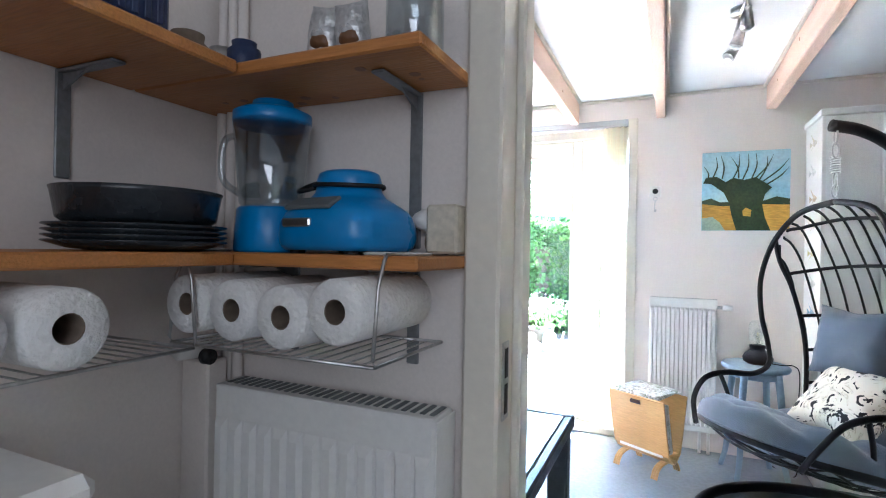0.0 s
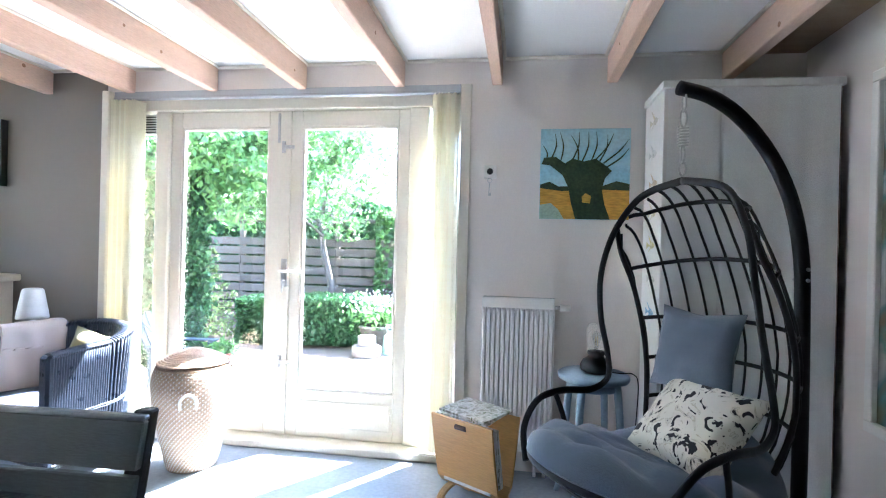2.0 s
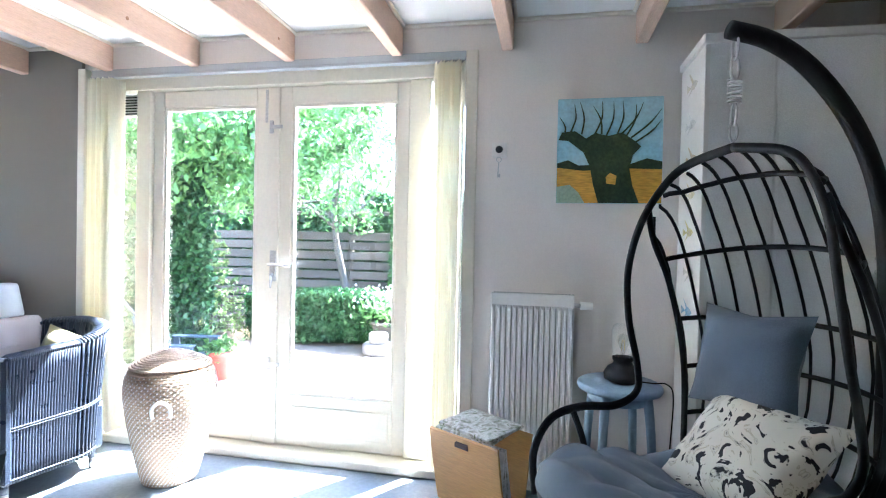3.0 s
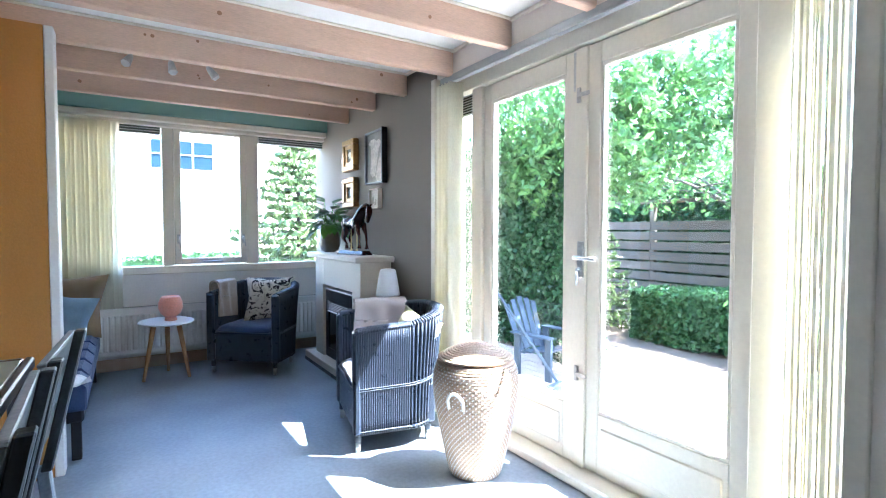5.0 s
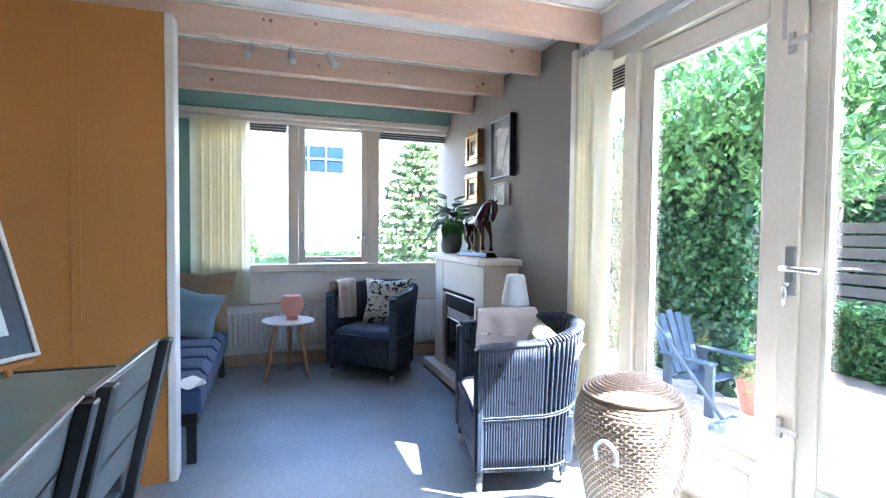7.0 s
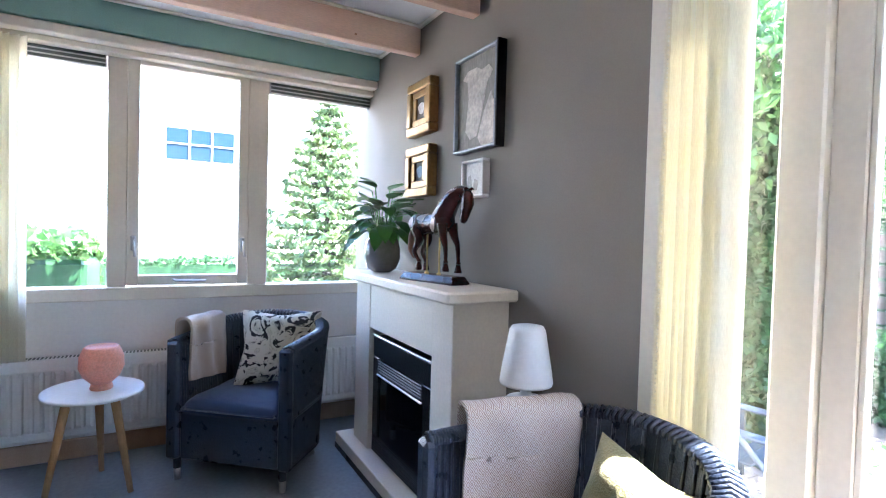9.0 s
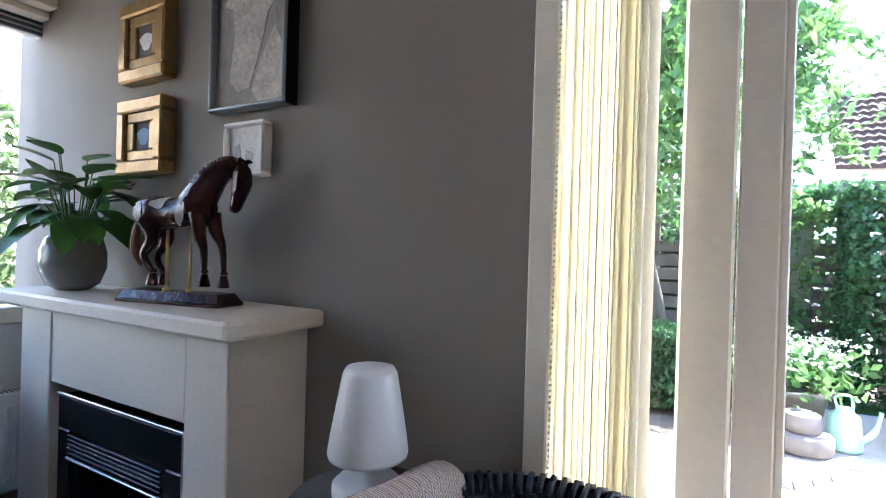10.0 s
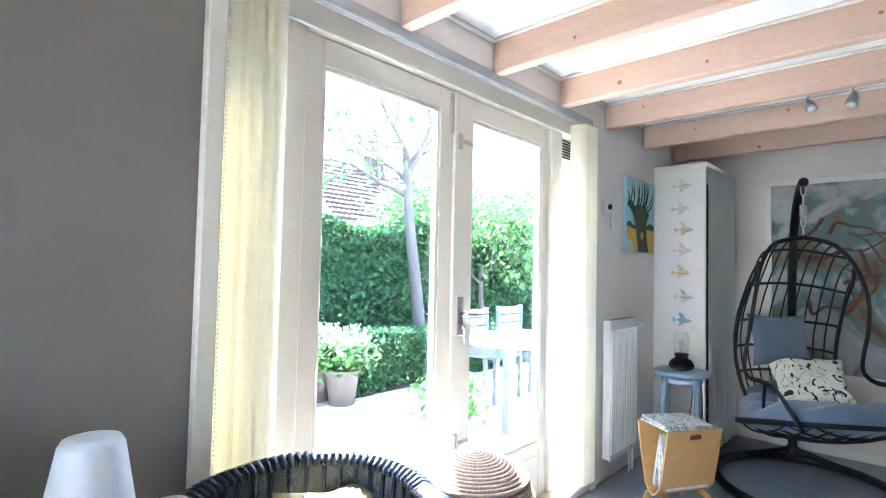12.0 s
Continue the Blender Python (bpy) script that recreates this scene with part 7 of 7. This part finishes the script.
hedge("fence_climber", "climbing plant with scattered leaves on the fence", -0.85, 0.12, 4.78, 4.97, 1.75, 1500, 0.06, M_LEAF_LIGHT, 0.10, 1.3)


# fence of overlapping horizontal boards
def fence(x0, x1, y, h, bays):
    f = thing("garden_fence", "weathered wooden fence of horizontal boards", "fence")
    w = (x1 - x0) / bays
    for i in range(bays + 1):
        box_part("post", M_FENCE, (x0 + i * w - 0.04, x0 + i * w + 0.04, y, y + 0.08, GZ - 0.03, h + 0.30), f, 0.006)
    for i in range(bays):
        for k in range(9):
            z = GZ + 0.06 + k * (h - GZ) / 9
            o = 0.018 * (k % 2)
            box_part("board", M_FENCE, (x0 + i * w + 0.002, x0 + (i + 1) * w - 0.002, y - 0.022 - o, y - 0.003 - o, z, z + 0.125), f, 0.003)
    box_part("top_rail", M_FENCE, (x0, x1, y - 0.02, y + 0.10, h + 0.30, h + 0.36), f, 0.006)


fence(-8.2, 0.1, 5.0, 1.28, 5)
fence(0.1, 9.0, 5.05, 1.55, 5)


# trees: trunk, limbs, leaf clumps
def branch(b, p, d, length, r, depth, tips, rg):
    pts = [p]
    q, v = Vector(p), Vector(d).normalized()
    n = 5
    for i in range(n):
        v = (v + Vector(rg.normal(size=3)) * 0.13).normalized()
        q = q + v * length / n
        pts.append(q.copy())
        if depth <= 1:
            tips.append(q.copy())
    b.tube(pts, [r * (1 - 0.55 * i / n) for i in range(n + 1)], 7)
    if depth > 0:
        for _ in range(3 if depth > 1 else 4):
            k = rg.integers(2, n + 1)
            dv = (v + Vector(rg.normal(size=3)) * 0.75 + Vector((0, 0, 0.15))).normalized()
            branch(b, pts[k], dv, length * rg.uniform(0.55, 0.8), r * 0.5, depth - 1, tips, rg)


def tree(name, label, x, y, h, r, seed, leaves, size, mat, spread=0.22, depth=3, lean=(0, 0, 1), tall=0.5, flat=1.0, droop=0.3, low=0.0):
    rg = np.random.default_rng(seed)
    t = thing(name, label, "tree", at(x, y, GZ - 0.03))
    b, tips = Build(), []
    trunk = Vector((0, 0, 0))
    top = Vector(lean).normalized() * h * tall
    b.tube(smooth_path([trunk, top * 0.35 + Vector((0.03, 0.02, 0)), top * 0.7 + Vector((-0.03, 0, 0)), top], 4), [r * (1.25 - 0.6 * i / 12) for i in range(13)], 10)
    for k in range(5):
        a = k * 1.3 + rg.uniform(0, 0.6)
        branch(b, top * rg.uniform(0.75, 1.0), (math.cos(a) * 0.8, math.sin(a) * 0.8, rg.uniform(0.35, 0.9) * flat), h * (1 - tall) * 0.62, r * 0.5, depth - 1, tips, rg)
    part("trunk", b, M_BARK, t, smooth=True)
    c = np.array([tuple(p) for p in tips])
    pick = c[rg.integers(0, len(c), leaves)] + rg.normal(size=(leaves, 3)) * np.array((spread, spread, spread * 0.75))
    pick = pick[(pick[:, 1] + y > 1.3) & (pick[:, 2] > low)]
    ob = new("crown", leaf_mesh("crown", pick, size, mat, rg, droop))
    ob.parent = t
    return t


tree("garden_tree", "slender garden tree with thin grey trunk and airy crown", 3.36, 3.64, 4.9, 0.08, 4, 1100, 0.06, M_LEAF_LIGHT, 0.20, 3, (-0.13, 0, 1), 0.62, low=2.3)
tree("garden_tree", "leafy shrub tree behind the low hedge", -1.38, 4.45, 3.7, 0.05, 9, 4200, 0.045, M_LEAF_LIGHT, 0.20, 3, (-0.12, 0.0, 1), 0.52, low=1.4)
tree("garden_tree", "leafy tree beside the hedge", 5.4, 4.2, 3.6, 0.06, 17, 9000, 0.055, M_LEAF_LIGHT, 0.28, 3, (0, 0, 1), 0.40)
tree("wisteria", "wisteria with long light green leaves overhanging the terrace", -2.35, 2.0, 3.1, 0.03, 23, 8000, 0.040, M_LEAF_LIGHT, 0.30, 3, (0.18, -0.05, 1), 0.78, 0.35, 0.9, low=1.55)
tree("birch_tree", "light tree above the far hedge", -4.0, 6.8, 5.0, 0.08, 31, 3200, 0.07, M_LEAF_LIGHT, 0.32, 3, (0, 0, 1), 0.45)


# long drooping sprays of the wisteria over the terrace edge
wg = np.random.default_rng(77)
for label, n, lo, hi in (("hanging light green leaf sprays", 90, (-2.6, 1.4, 1.62), (-0.95, 2.2, 2.75)), ("hanging light green leaf sprays", 75, (-1.5, 2.2, 1.85), (-0.35, 2.9, 2.9))):
    root = wg.uniform(lo, hi, (n, 3))
    sprays, stems = [], Build()
    for r in root:
        d = wg.normal(size=3) * np.array((1, 0.6, 0.25)) - np.array((0, 0.2, 0.45))
        d /= np.linalg.norm(d)
        L = wg.uniform(0.22, 0.42)
        line = [r + d * L * q - np.array((0, 0, 0.10 * q * q)) for q in np.linspace(0, 1, 12)]
        stems.tube([Vector(q) for q in line[::3]], 0.003, 4)
        for q in line:
            sprays += [q + wg.normal(size=3) * 0.028 for _ in range(4)]
    wp = thing("wisteria_sprays", "hanging light green wisteria sprays over the terrace", "climbing plant", None)
    part("stem", stems, M_BARK, wp)["kind"] = "stuff"
    ob = new("foliage", leaf_mesh("foliage", np.array(sprays), 0.036, M_LEAF_LIGHT, wg, 0.4, 2.6))
    ob.parent = wp


def spruce(x, y, h, r, seed, n_tier, label):
    rg = np.random.default_rng(seed)
    t = thing("spruce_tree", label, "tree", at(x, y, GZ - 0.03))
    part("trunk", Build().tube([(0, 0, 0), (0, 0, h)], [0.06 * h / 3, 0.008], 8), M_BARK, t, smooth=True)
    limb, pts = Build(), []
    for i in range(n_tier):
        z = h * (0.08 + 0.90 * i / n_tier)
        L = r * (1 - 0.93 * i / n_tier)
        for k in range(7):
            a = k * 0.9 + i * 0.55 + rg.uniform(-0.15, 0.15)
            d = Vector((math.cos(a), math.sin(a), 0))
            l = L * rg.uniform(0.75, 1.1)
            e = [Vector((0, 0, z)), d * l * 0.5 + Vector((0, 0, z - 0.06 * l)), d * l + Vector((0, 0, z - 0.02 * l))]
            limb.tube(e, [0.012, 0.008, 0.003], 5)
            m = int(70 * l / r) + 12
            s = rg.uniform(0.12, 1.0, m)
            side = Vector((-d.y, d.x, 0))
            w = rg.normal(size=m) * 0.16 * l * (1.15 - s)
            for q, ww in zip(s, w):
                p = d * l * q + side * ww + Vector((0, 0, z - 0.07 * l * math.sin(math.pi * q) + rg.normal() * 0.015))
                pts.append(tuple(p))
    part("limb", limb, M_BARK, t)
    ob = new("needles", leaf_mesh("needles", np.array(pts), 0.055 * h / 3, M_NEEDLE, rg, 0.1, 2.6))
    ob.parent = t


spruce(-8.6, 1.2, 3.7, 1.7, 2, 20, "light green spruce in the front garden")
spruce(-3.0, 3.6, 1.5, 0.70, 6, 11, "small dark spruce beside the terrace")
hedge("front_shrub", "leafy shrub in the front garden", -8.4, -6.4, -2.6, -1.9, 0.95, 5000, 0.075, M_LEAF_LIGHT, 0.12)
hedge("front_hedge", "low clipped hedge in the front garden", -11.5, -11.0, -3.0, 3.5, 0.62, 6000, 0.07, M_LEAF, 0.05)


# ---- garden furniture and pots ----
M_BLUEWOOD = material("blue_painted_wood", (0.026, 0.044, 0.070), (0.036, 0.055, 0.080), rough=0.6, scale=6, fine=50, speck=0.12)
M_TERRA = material("grey_clay_pot", (0.17, 0.15, 0.135), (0.13, 0.115, 0.10), rough=0.85, scale=6, speck=0.12)
M_RUST = material("rusty_steel", (0.18, 0.09, 0.05), (0.12, 0.06, 0.04), rough=0.8, scale=8, speck=0.25)
M_CAN = material("mint_enamel", (0.32, 0.55, 0.42), rough=0.4, scale=8)
M_BLOSSOM = material("white_blossom", (0.75, 0.74, 0.72), (0.60, 0.58, 0.72), rough=0.7, bump=0, translucent=0.3)


def adirondack(m, label):
    c = thing("garden_chair", label, "garden chair", m, "blue garden chairs")
    for k in range(5):
        a = (k - 2) * 0.10
        part("back_slat", Build().box(-0.045 + a, 0.045 + a, -0.01, 0.01, 0.0, 0.68 - 0.03 * abs(k - 2), c=0.004, m=at(0.0, 0.20, 0.30, 0, -20, (k - 2) * 3)), M_BLUEWOOD, c)
    for k in range(5):
        part("seat_slat", Build().box(-0.26, 0.26, -0.32 + k * 0.105, -0.235 + k * 0.105, 0.345 - k * 0.02, 0.363 - k * 0.02, c=0.004), M_BLUEWOOD, c)
    for s in (1, -1):
        part("arm", Build().box(*sorted((s * 0.25, s * 0.37)), -0.36, 0.25, 0.52, 0.542, c=0.006), M_BLUEWOOD, c)
        part("front_leg", Build().box(*sorted((s * 0.26, s * 0.30)), -0.34, -0.25, 0.0, 0.52, c=0.004), M_BLUEWOOD, c)
        part("rear_leg", Build().box(*sorted((s * 0.26, s * 0.30)), 0.15, 0.24, 0.0, 0.52, c=0.004), M_BLUEWOOD, c)


adirondack(at(1.08, 3.30, GZ, 12), "blue slatted garden armchair before the climbing hedge")
adirondack(at(-1.70, 1.38, GZ, 98) @ Matrix.Scale(0.70, 4), "blue slatted garden armchair on the terrace")


def flower_pot(x, y, r, h, seed, bloom, label):
    rg = np.random.default_rng(seed)
    p = thing("flower_pot", label, "plant pot", at(x, y, GZ), "terrace pots")
    part("pot", Build().lathe([(r * 0.72, 0.0), (r * 0.95, h * 0.86), (r * 1.05, h * 0.88), (r * 1.05, h), (r * 0.95, h), (r * 0.9, h * 0.9)], 26), M_TERRA, p, smooth=True)
    c = rg.normal(size=(900, 3)) * np.array((r * 0.8, r * 0.8, 0.09)) + np.array((0, 0, h + 0.14))
    c[:, 2] = np.maximum(c[:, 2], h * 0.9)
    ob = new("foliage", leaf_mesh("foliage", c, 0.045, M_LEAF_LIGHT, rg))
    ob.parent = p
    if bloom:
        c = rg.normal(size=(500, 3)) * np.array((r * 0.8, r * 0.8, 0.05)) + np.array((0, 0, h + 0.29))
        ob = new("blossom", leaf_mesh("blossom", c, 0.028, M_BLOSSOM, rg, long=1.1))
        ob.parent = p


flower_pot(1.22, 2.98, 0.17, 0.36, 1, True, "tall clay pot with white and violet flowers")
flower_pot(1.32, 2.70, 0.17, 0.34, 2, True, "clay pot with pale flowers")
flower_pot(-0.42, 3.50, 0.25, 0.30, 5, True, "wide pot with a mass of white flowers")
flower_pot(1.28, 1.24, 0.14, 0.20, 3, False, "dark pot with a leafy garden plant")

M_REDPOT = material("red_glazed_pot", (0.28, 0.06, 0.04), (0.22, 0.05, 0.035), rough=0.4, scale=6, speck=0.1)
rp = thing("red_pot", "red glazed pot with a small plant", "plant pot", at(-1.44, 1.60, GZ))
part("pot", Build().lathe([(0.09, 0.0), (0.125, 0.21), (0.135, 0.22), (0.135, 0.26), (0.12, 0.26), (0.11, 0.22)], 24), M_REDPOT, rp, smooth=True)
rp_leaf = new("foliage", leaf_mesh("foliage", np.random.default_rng(3).normal(size=(300, 3)) * np.array((0.07, 0.07, 0.03)) + np.array((0, 0, 0.29)), 0.04, M_LEAF_LIGHT, rng))
rp_leaf.parent = rp
br = thing("garden_broom", "blue handled garden broom leaning on the terrace", "broom")
part("handle", Build().tube([(-1.26, 1.11, -0.02), (-1.80, 1.0, 0.56), (-2.0, 0.96, 0.775)], 0.013, 10), M_BLUEWOOD, br, smooth=True)
part("head", Build().box(-0.03, 0.03, -0.15, 0.15, 0.0, 0.07, c=0.01, m=at(-1.25, 1.11, GZ, 15)), M_BLUEWOOD, br)

s = thing("garden_stove", "rusty patio stove with a tall flue", "stove", at(0.27, 3.35, GZ))
part("body", Build().lathe([(0.10, 0.20), (0.15, 0.26), (0.16, 0.45), (0.12, 0.66), (0.06, 0.78)], 24), M_RUST, s, smooth=True)
part("flue", Build().tube([(0, 0, 0.77), (0, 0, 1.95)], 0.045, 14), M_SILVER, s, smooth=True)
for k in range(3):
    a = k * 2.1
    part("leg", Build().tube([(0.10 * math.cos(a), 0.10 * math.sin(a), 0.24), (0.17 * math.cos(a), 0.17 * math.sin(a), 0.0)], 0.012, 7), M_RUST, s)

w = thing("watering_can", "mint green enamel watering can", "watering can", at(-0.15, 3.15, GZ))
part("body", Build().lathe([(0.10, 0.0), (0.105, 0.02), (0.085, 0.22), (0.05, 0.25), (0.05, 0.27)], 22), M_CAN, w, smooth=True)
part("spout", Build().tube(smooth_path([(0.09, 0, 0.06), (0.16, 0, 0.14), (0.19, 0, 0.27)], 4), [0.02] * 5 + [0.014, 0.012, 0.012, 0.014], 9), M_CAN, w, smooth=True)
part("handle", Build().tube(smooth_path([(-0.04, 0, 0.27), (-0.05, 0, 0.34), (0.03, 0, 0.35), (0.045, 0, 0.27)], 5), 0.009, 8), M_CAN, w, smooth=True)
f = thing("stone_planter", "low stacked grey stone planter with white flowers", "planter", at(-0.40, 2.98, GZ))
part("base", Build().lathe([(0.17, 0.0), (0.18, 0.02), (0.18, 0.10), (0.16, 0.12)], 26), M_TERRA, f, smooth=True)
part("bowl", Build().lathe([(0.10, 0.12), (0.11, 0.13), (0.11, 0.23), (0.095, 0.24)], 24), M_TERRA, f, smooth=True)

M_GREYWOOD = material("grey_painted_garden_wood", (0.13, 0.155, 0.17), (0.10, 0.12, 0.135), rough=0.6, scale=6, fine=50, speck=0.12)
# garden dining set
t = thing("garden_table", "silver grey garden table on the terrace", "garden table", at(2.36, 1.44, GZ, 4) @ Matrix.Diagonal((1.50, 1.0, 0.94, 1.0)))
for k in range(6):
    part("top_board", Build().box(-0.45, 0.45, -0.40 + k * 0.135, -0.275 + k * 0.135, 0.71, 0.74, c=0.004), M_GREYWOOD, t)
for x in (-0.41, 0.41):
    for y in (-0.36, 0.36):
        part("leg", Build().box(x - 0.035, x + 0.035, y - 0.035, y + 0.035, 0.0, 0.71, c=0.004), M_GREYWOOD, t)
    part("apron", Build().box(x - 0.02, x + 0.02, -0.33, 0.33, 0.64, 0.71, c=0.003), M_GREYWOOD, t)


def garden_chair(m):
    c = thing("garden_dining_chair", "grey garden chair with a slatted back", "garden chair", m, "garden dining chairs")
    for x in (-0.24, 0.24):
        for y in (-0.22, 0.22):
            part("leg", Build().box(x - 0.02, x + 0.02, y - 0.02, y + 0.02, 0.0, 0.44, c=0.003), M_GREYWOOD, c)
        part("back_post", Build().box(x - 0.02, x + 0.02, -0.02, 0.02, 0.44, 0.92, c=0.003, m=at(0, 0.22, 0, 0, 0)), M_GREYWOOD, c)
    for k in range(4):
        part("back_slat", Build().box(-0.22, 0.22, 0.21, 0.23, 0.54 + k * 0.095, 0.62 + k * 0.095, c=0.003), M_GREYWOOD, c)
    part("seat", Build().box(-0.25, 0.25, -0.24, 0.23, 0.44, 0.465, c=0.006), M_GREYWOOD, c)
    return c


g = garden_chair(at(2.60, 1.86, GZ, 4))
copy_thing(g, at(3.32, 1.90, GZ, 2))


# ---- neighbouring houses ----
def tiled_roof(parent, x0, x1, y0, z0, y1, z1, nx, nz):
    """Roof slope in rows of tiles, rising from (y0, z0) to (y1, z1)."""
    b = Build()
    for j in range(nz):
        a, c = j / nz, (j + 1.25) / nz
        ya, za, yb, zb = y0 + (y1 - y0) * a, z0 + (z1 - z0) * a, y0 + (y1 - y0) * c, z0 + (z1 - z0) * c
        for i in range(nx):
            xa, xb = x0 + (x1 - x0) * i / nx, x0 + (x1 - x0) * (i + 1) / nx
            xm = (xa + xb) / 2
            b.add([(xa, ya - 0.05, za + 0.11), (xm, ya - 0.07, za + 0.15), (xb, ya - 0.05, za + 0.11), (xa, yb, zb), (xm, yb - 0.02, zb + 0.04), (xb, yb, zb), (xa, ya, za - 0.01), (xb, ya, za - 0.01)],
                  [(0, 1, 4, 3), (1, 2, 5, 4), (6, 7, 2, 1, 0)])
    return part("roof", b, M_ROOF, parent, "rows of clay roof tiles")


h = thing("house", "brick house with a red tiled roof behind the garden", "house")
box_part("wall", M_BRICKWHITE, (11.3, 27.0, 17.0, 23.0, GZ - 0.03, 3.4), h, 0.01)
tiled_roof(h, 11.0, 27.4, 16.6, 3.3, 20.0, 6.4, 56, 13)
part("gable", Build().add([(11.3, 17.0, 3.4), (11.3, 23.0, 3.4), (11.3, 20.0, 6.4), (11.5, 17.0, 3.4), (11.5, 23.0, 3.4), (11.5, 20.0, 6.4)], [(0, 1, 2), (3, 5, 4), (0, 2, 5, 3), (1, 4, 5, 2), (0, 3, 4, 1)]), M_BRICKWHITE, h)
box_part("chimney", M_ROOF, (15.4, 16.3, 19.6, 20.4, 5.6, 7.2), h, 0.02)
h = thing("house", "neighbouring house with a tiled roof and pale gable", "house")
box_part("wall", M_BRICKWHITE, (2.0, 4.9, 17.2, 22.0, GZ - 0.03, 3.8), h, 0.01)
tiled_roof(h, 1.7, 5.1, 16.9, 3.7, 19.2, 6.4, 14, 12)

h = thing("house", "white rendered house with dark roof windows across the street", "house")
box_part("wall", M_BRICKWHITE, (-24.0, -15.0, -12.0, 9.0, GZ - 0.03, 6.5), h, 0.02)
for y0, y1, z0, z1 in ((-1.1, 0.5, 2.95, 3.75), (-8.5, -6.8, 2.9, 3.8), (4.2, 5.8, 2.9, 3.8)):
    wv = part("window", Build().box(-15.001, -14.95, y0, y1, z0, z1, c=0.01), M_BLUEGLASS, h)
    b = Build()
    for k in (0.33, 0.66):
        b.box(-14.955, -14.925, y0 + (y1 - y0) * k - 0.025, y0 + (y1 - y0) * k + 0.025, z0, z1, c=0.004)
    b.box(-14.955, -14.925, y0, y1, (z0 + z1) / 2 - 0.02, (z0 + z1) / 2 + 0.02, c=0.004)
    part("glazing_bar", b, M_SILVER, wv)
setting("pavement", Build().box(-15.0, -9.6, -60, 60, GZ - 0.05, GZ - 0.01), M_PAVE, "pale street paving in front of the house", "pavement")

# ---- terrace of single pavers ----
pv = setting("terrace", Build().box(-3.6, 9.0, 0.142, 2.78, GZ - 0.06, GZ - 0.012), M_SOIL, "sandy paved terrace outside the garden doors", "terrace")
setting("terrace_path", Build().box(-0.5, 1.40, 2.782, 4.2, GZ - 0.06, GZ - 0.006), M_PAVE, "sandy paved path between the hedges", "path")
S = 0.20
paver = Build().box(-S / 2 + 0.004, S / 2 - 0.004, -S / 4 + 0.004, S / 4 - 0.004, -0.03, 0.0, c=0.004).data("paver", M_PAVE)
near, count = [], 0
rest = Build()
for j in range(26):
    for i in range(64):
        x, y = -3.5 + i * S + (S / 2 if j % 2 else 0), 0.20 + j * S / 2
        dz = float(rng.normal() * 0.0012)
        if -1.2 < x < 1.6 and y < 2.3:
            ob = new("paver", paver)
            ob.parent = pv
            ob.matrix_basis = at(x, y, GZ + dz, float(rng.normal() * 0.5))
        else:
            rest.box(x - S / 2 + 0.004, x + S / 2 - 0.004, y - S / 4 + 0.004, y + S / 4 - 0.004, GZ - 0.03, GZ + dz)
o = part("far_pavers", rest, M_PAVE, pv)
o["kind"] = "stuff"

# unseen fill lamp added before the hall's back wall to brighten the nook
hall = new("hall_fill_light", bpy.data.lights.new("hall_fill_light", "AREA"))
hall.data.shape, hall.data.size, hall.data.size_y, hall.data.energy = "RECTANGLE", 1.2, 1.2, 0.22
hall.matrix_world = look((1.7, -4.97, 1.5), (1.3, -3.0, 1.2))
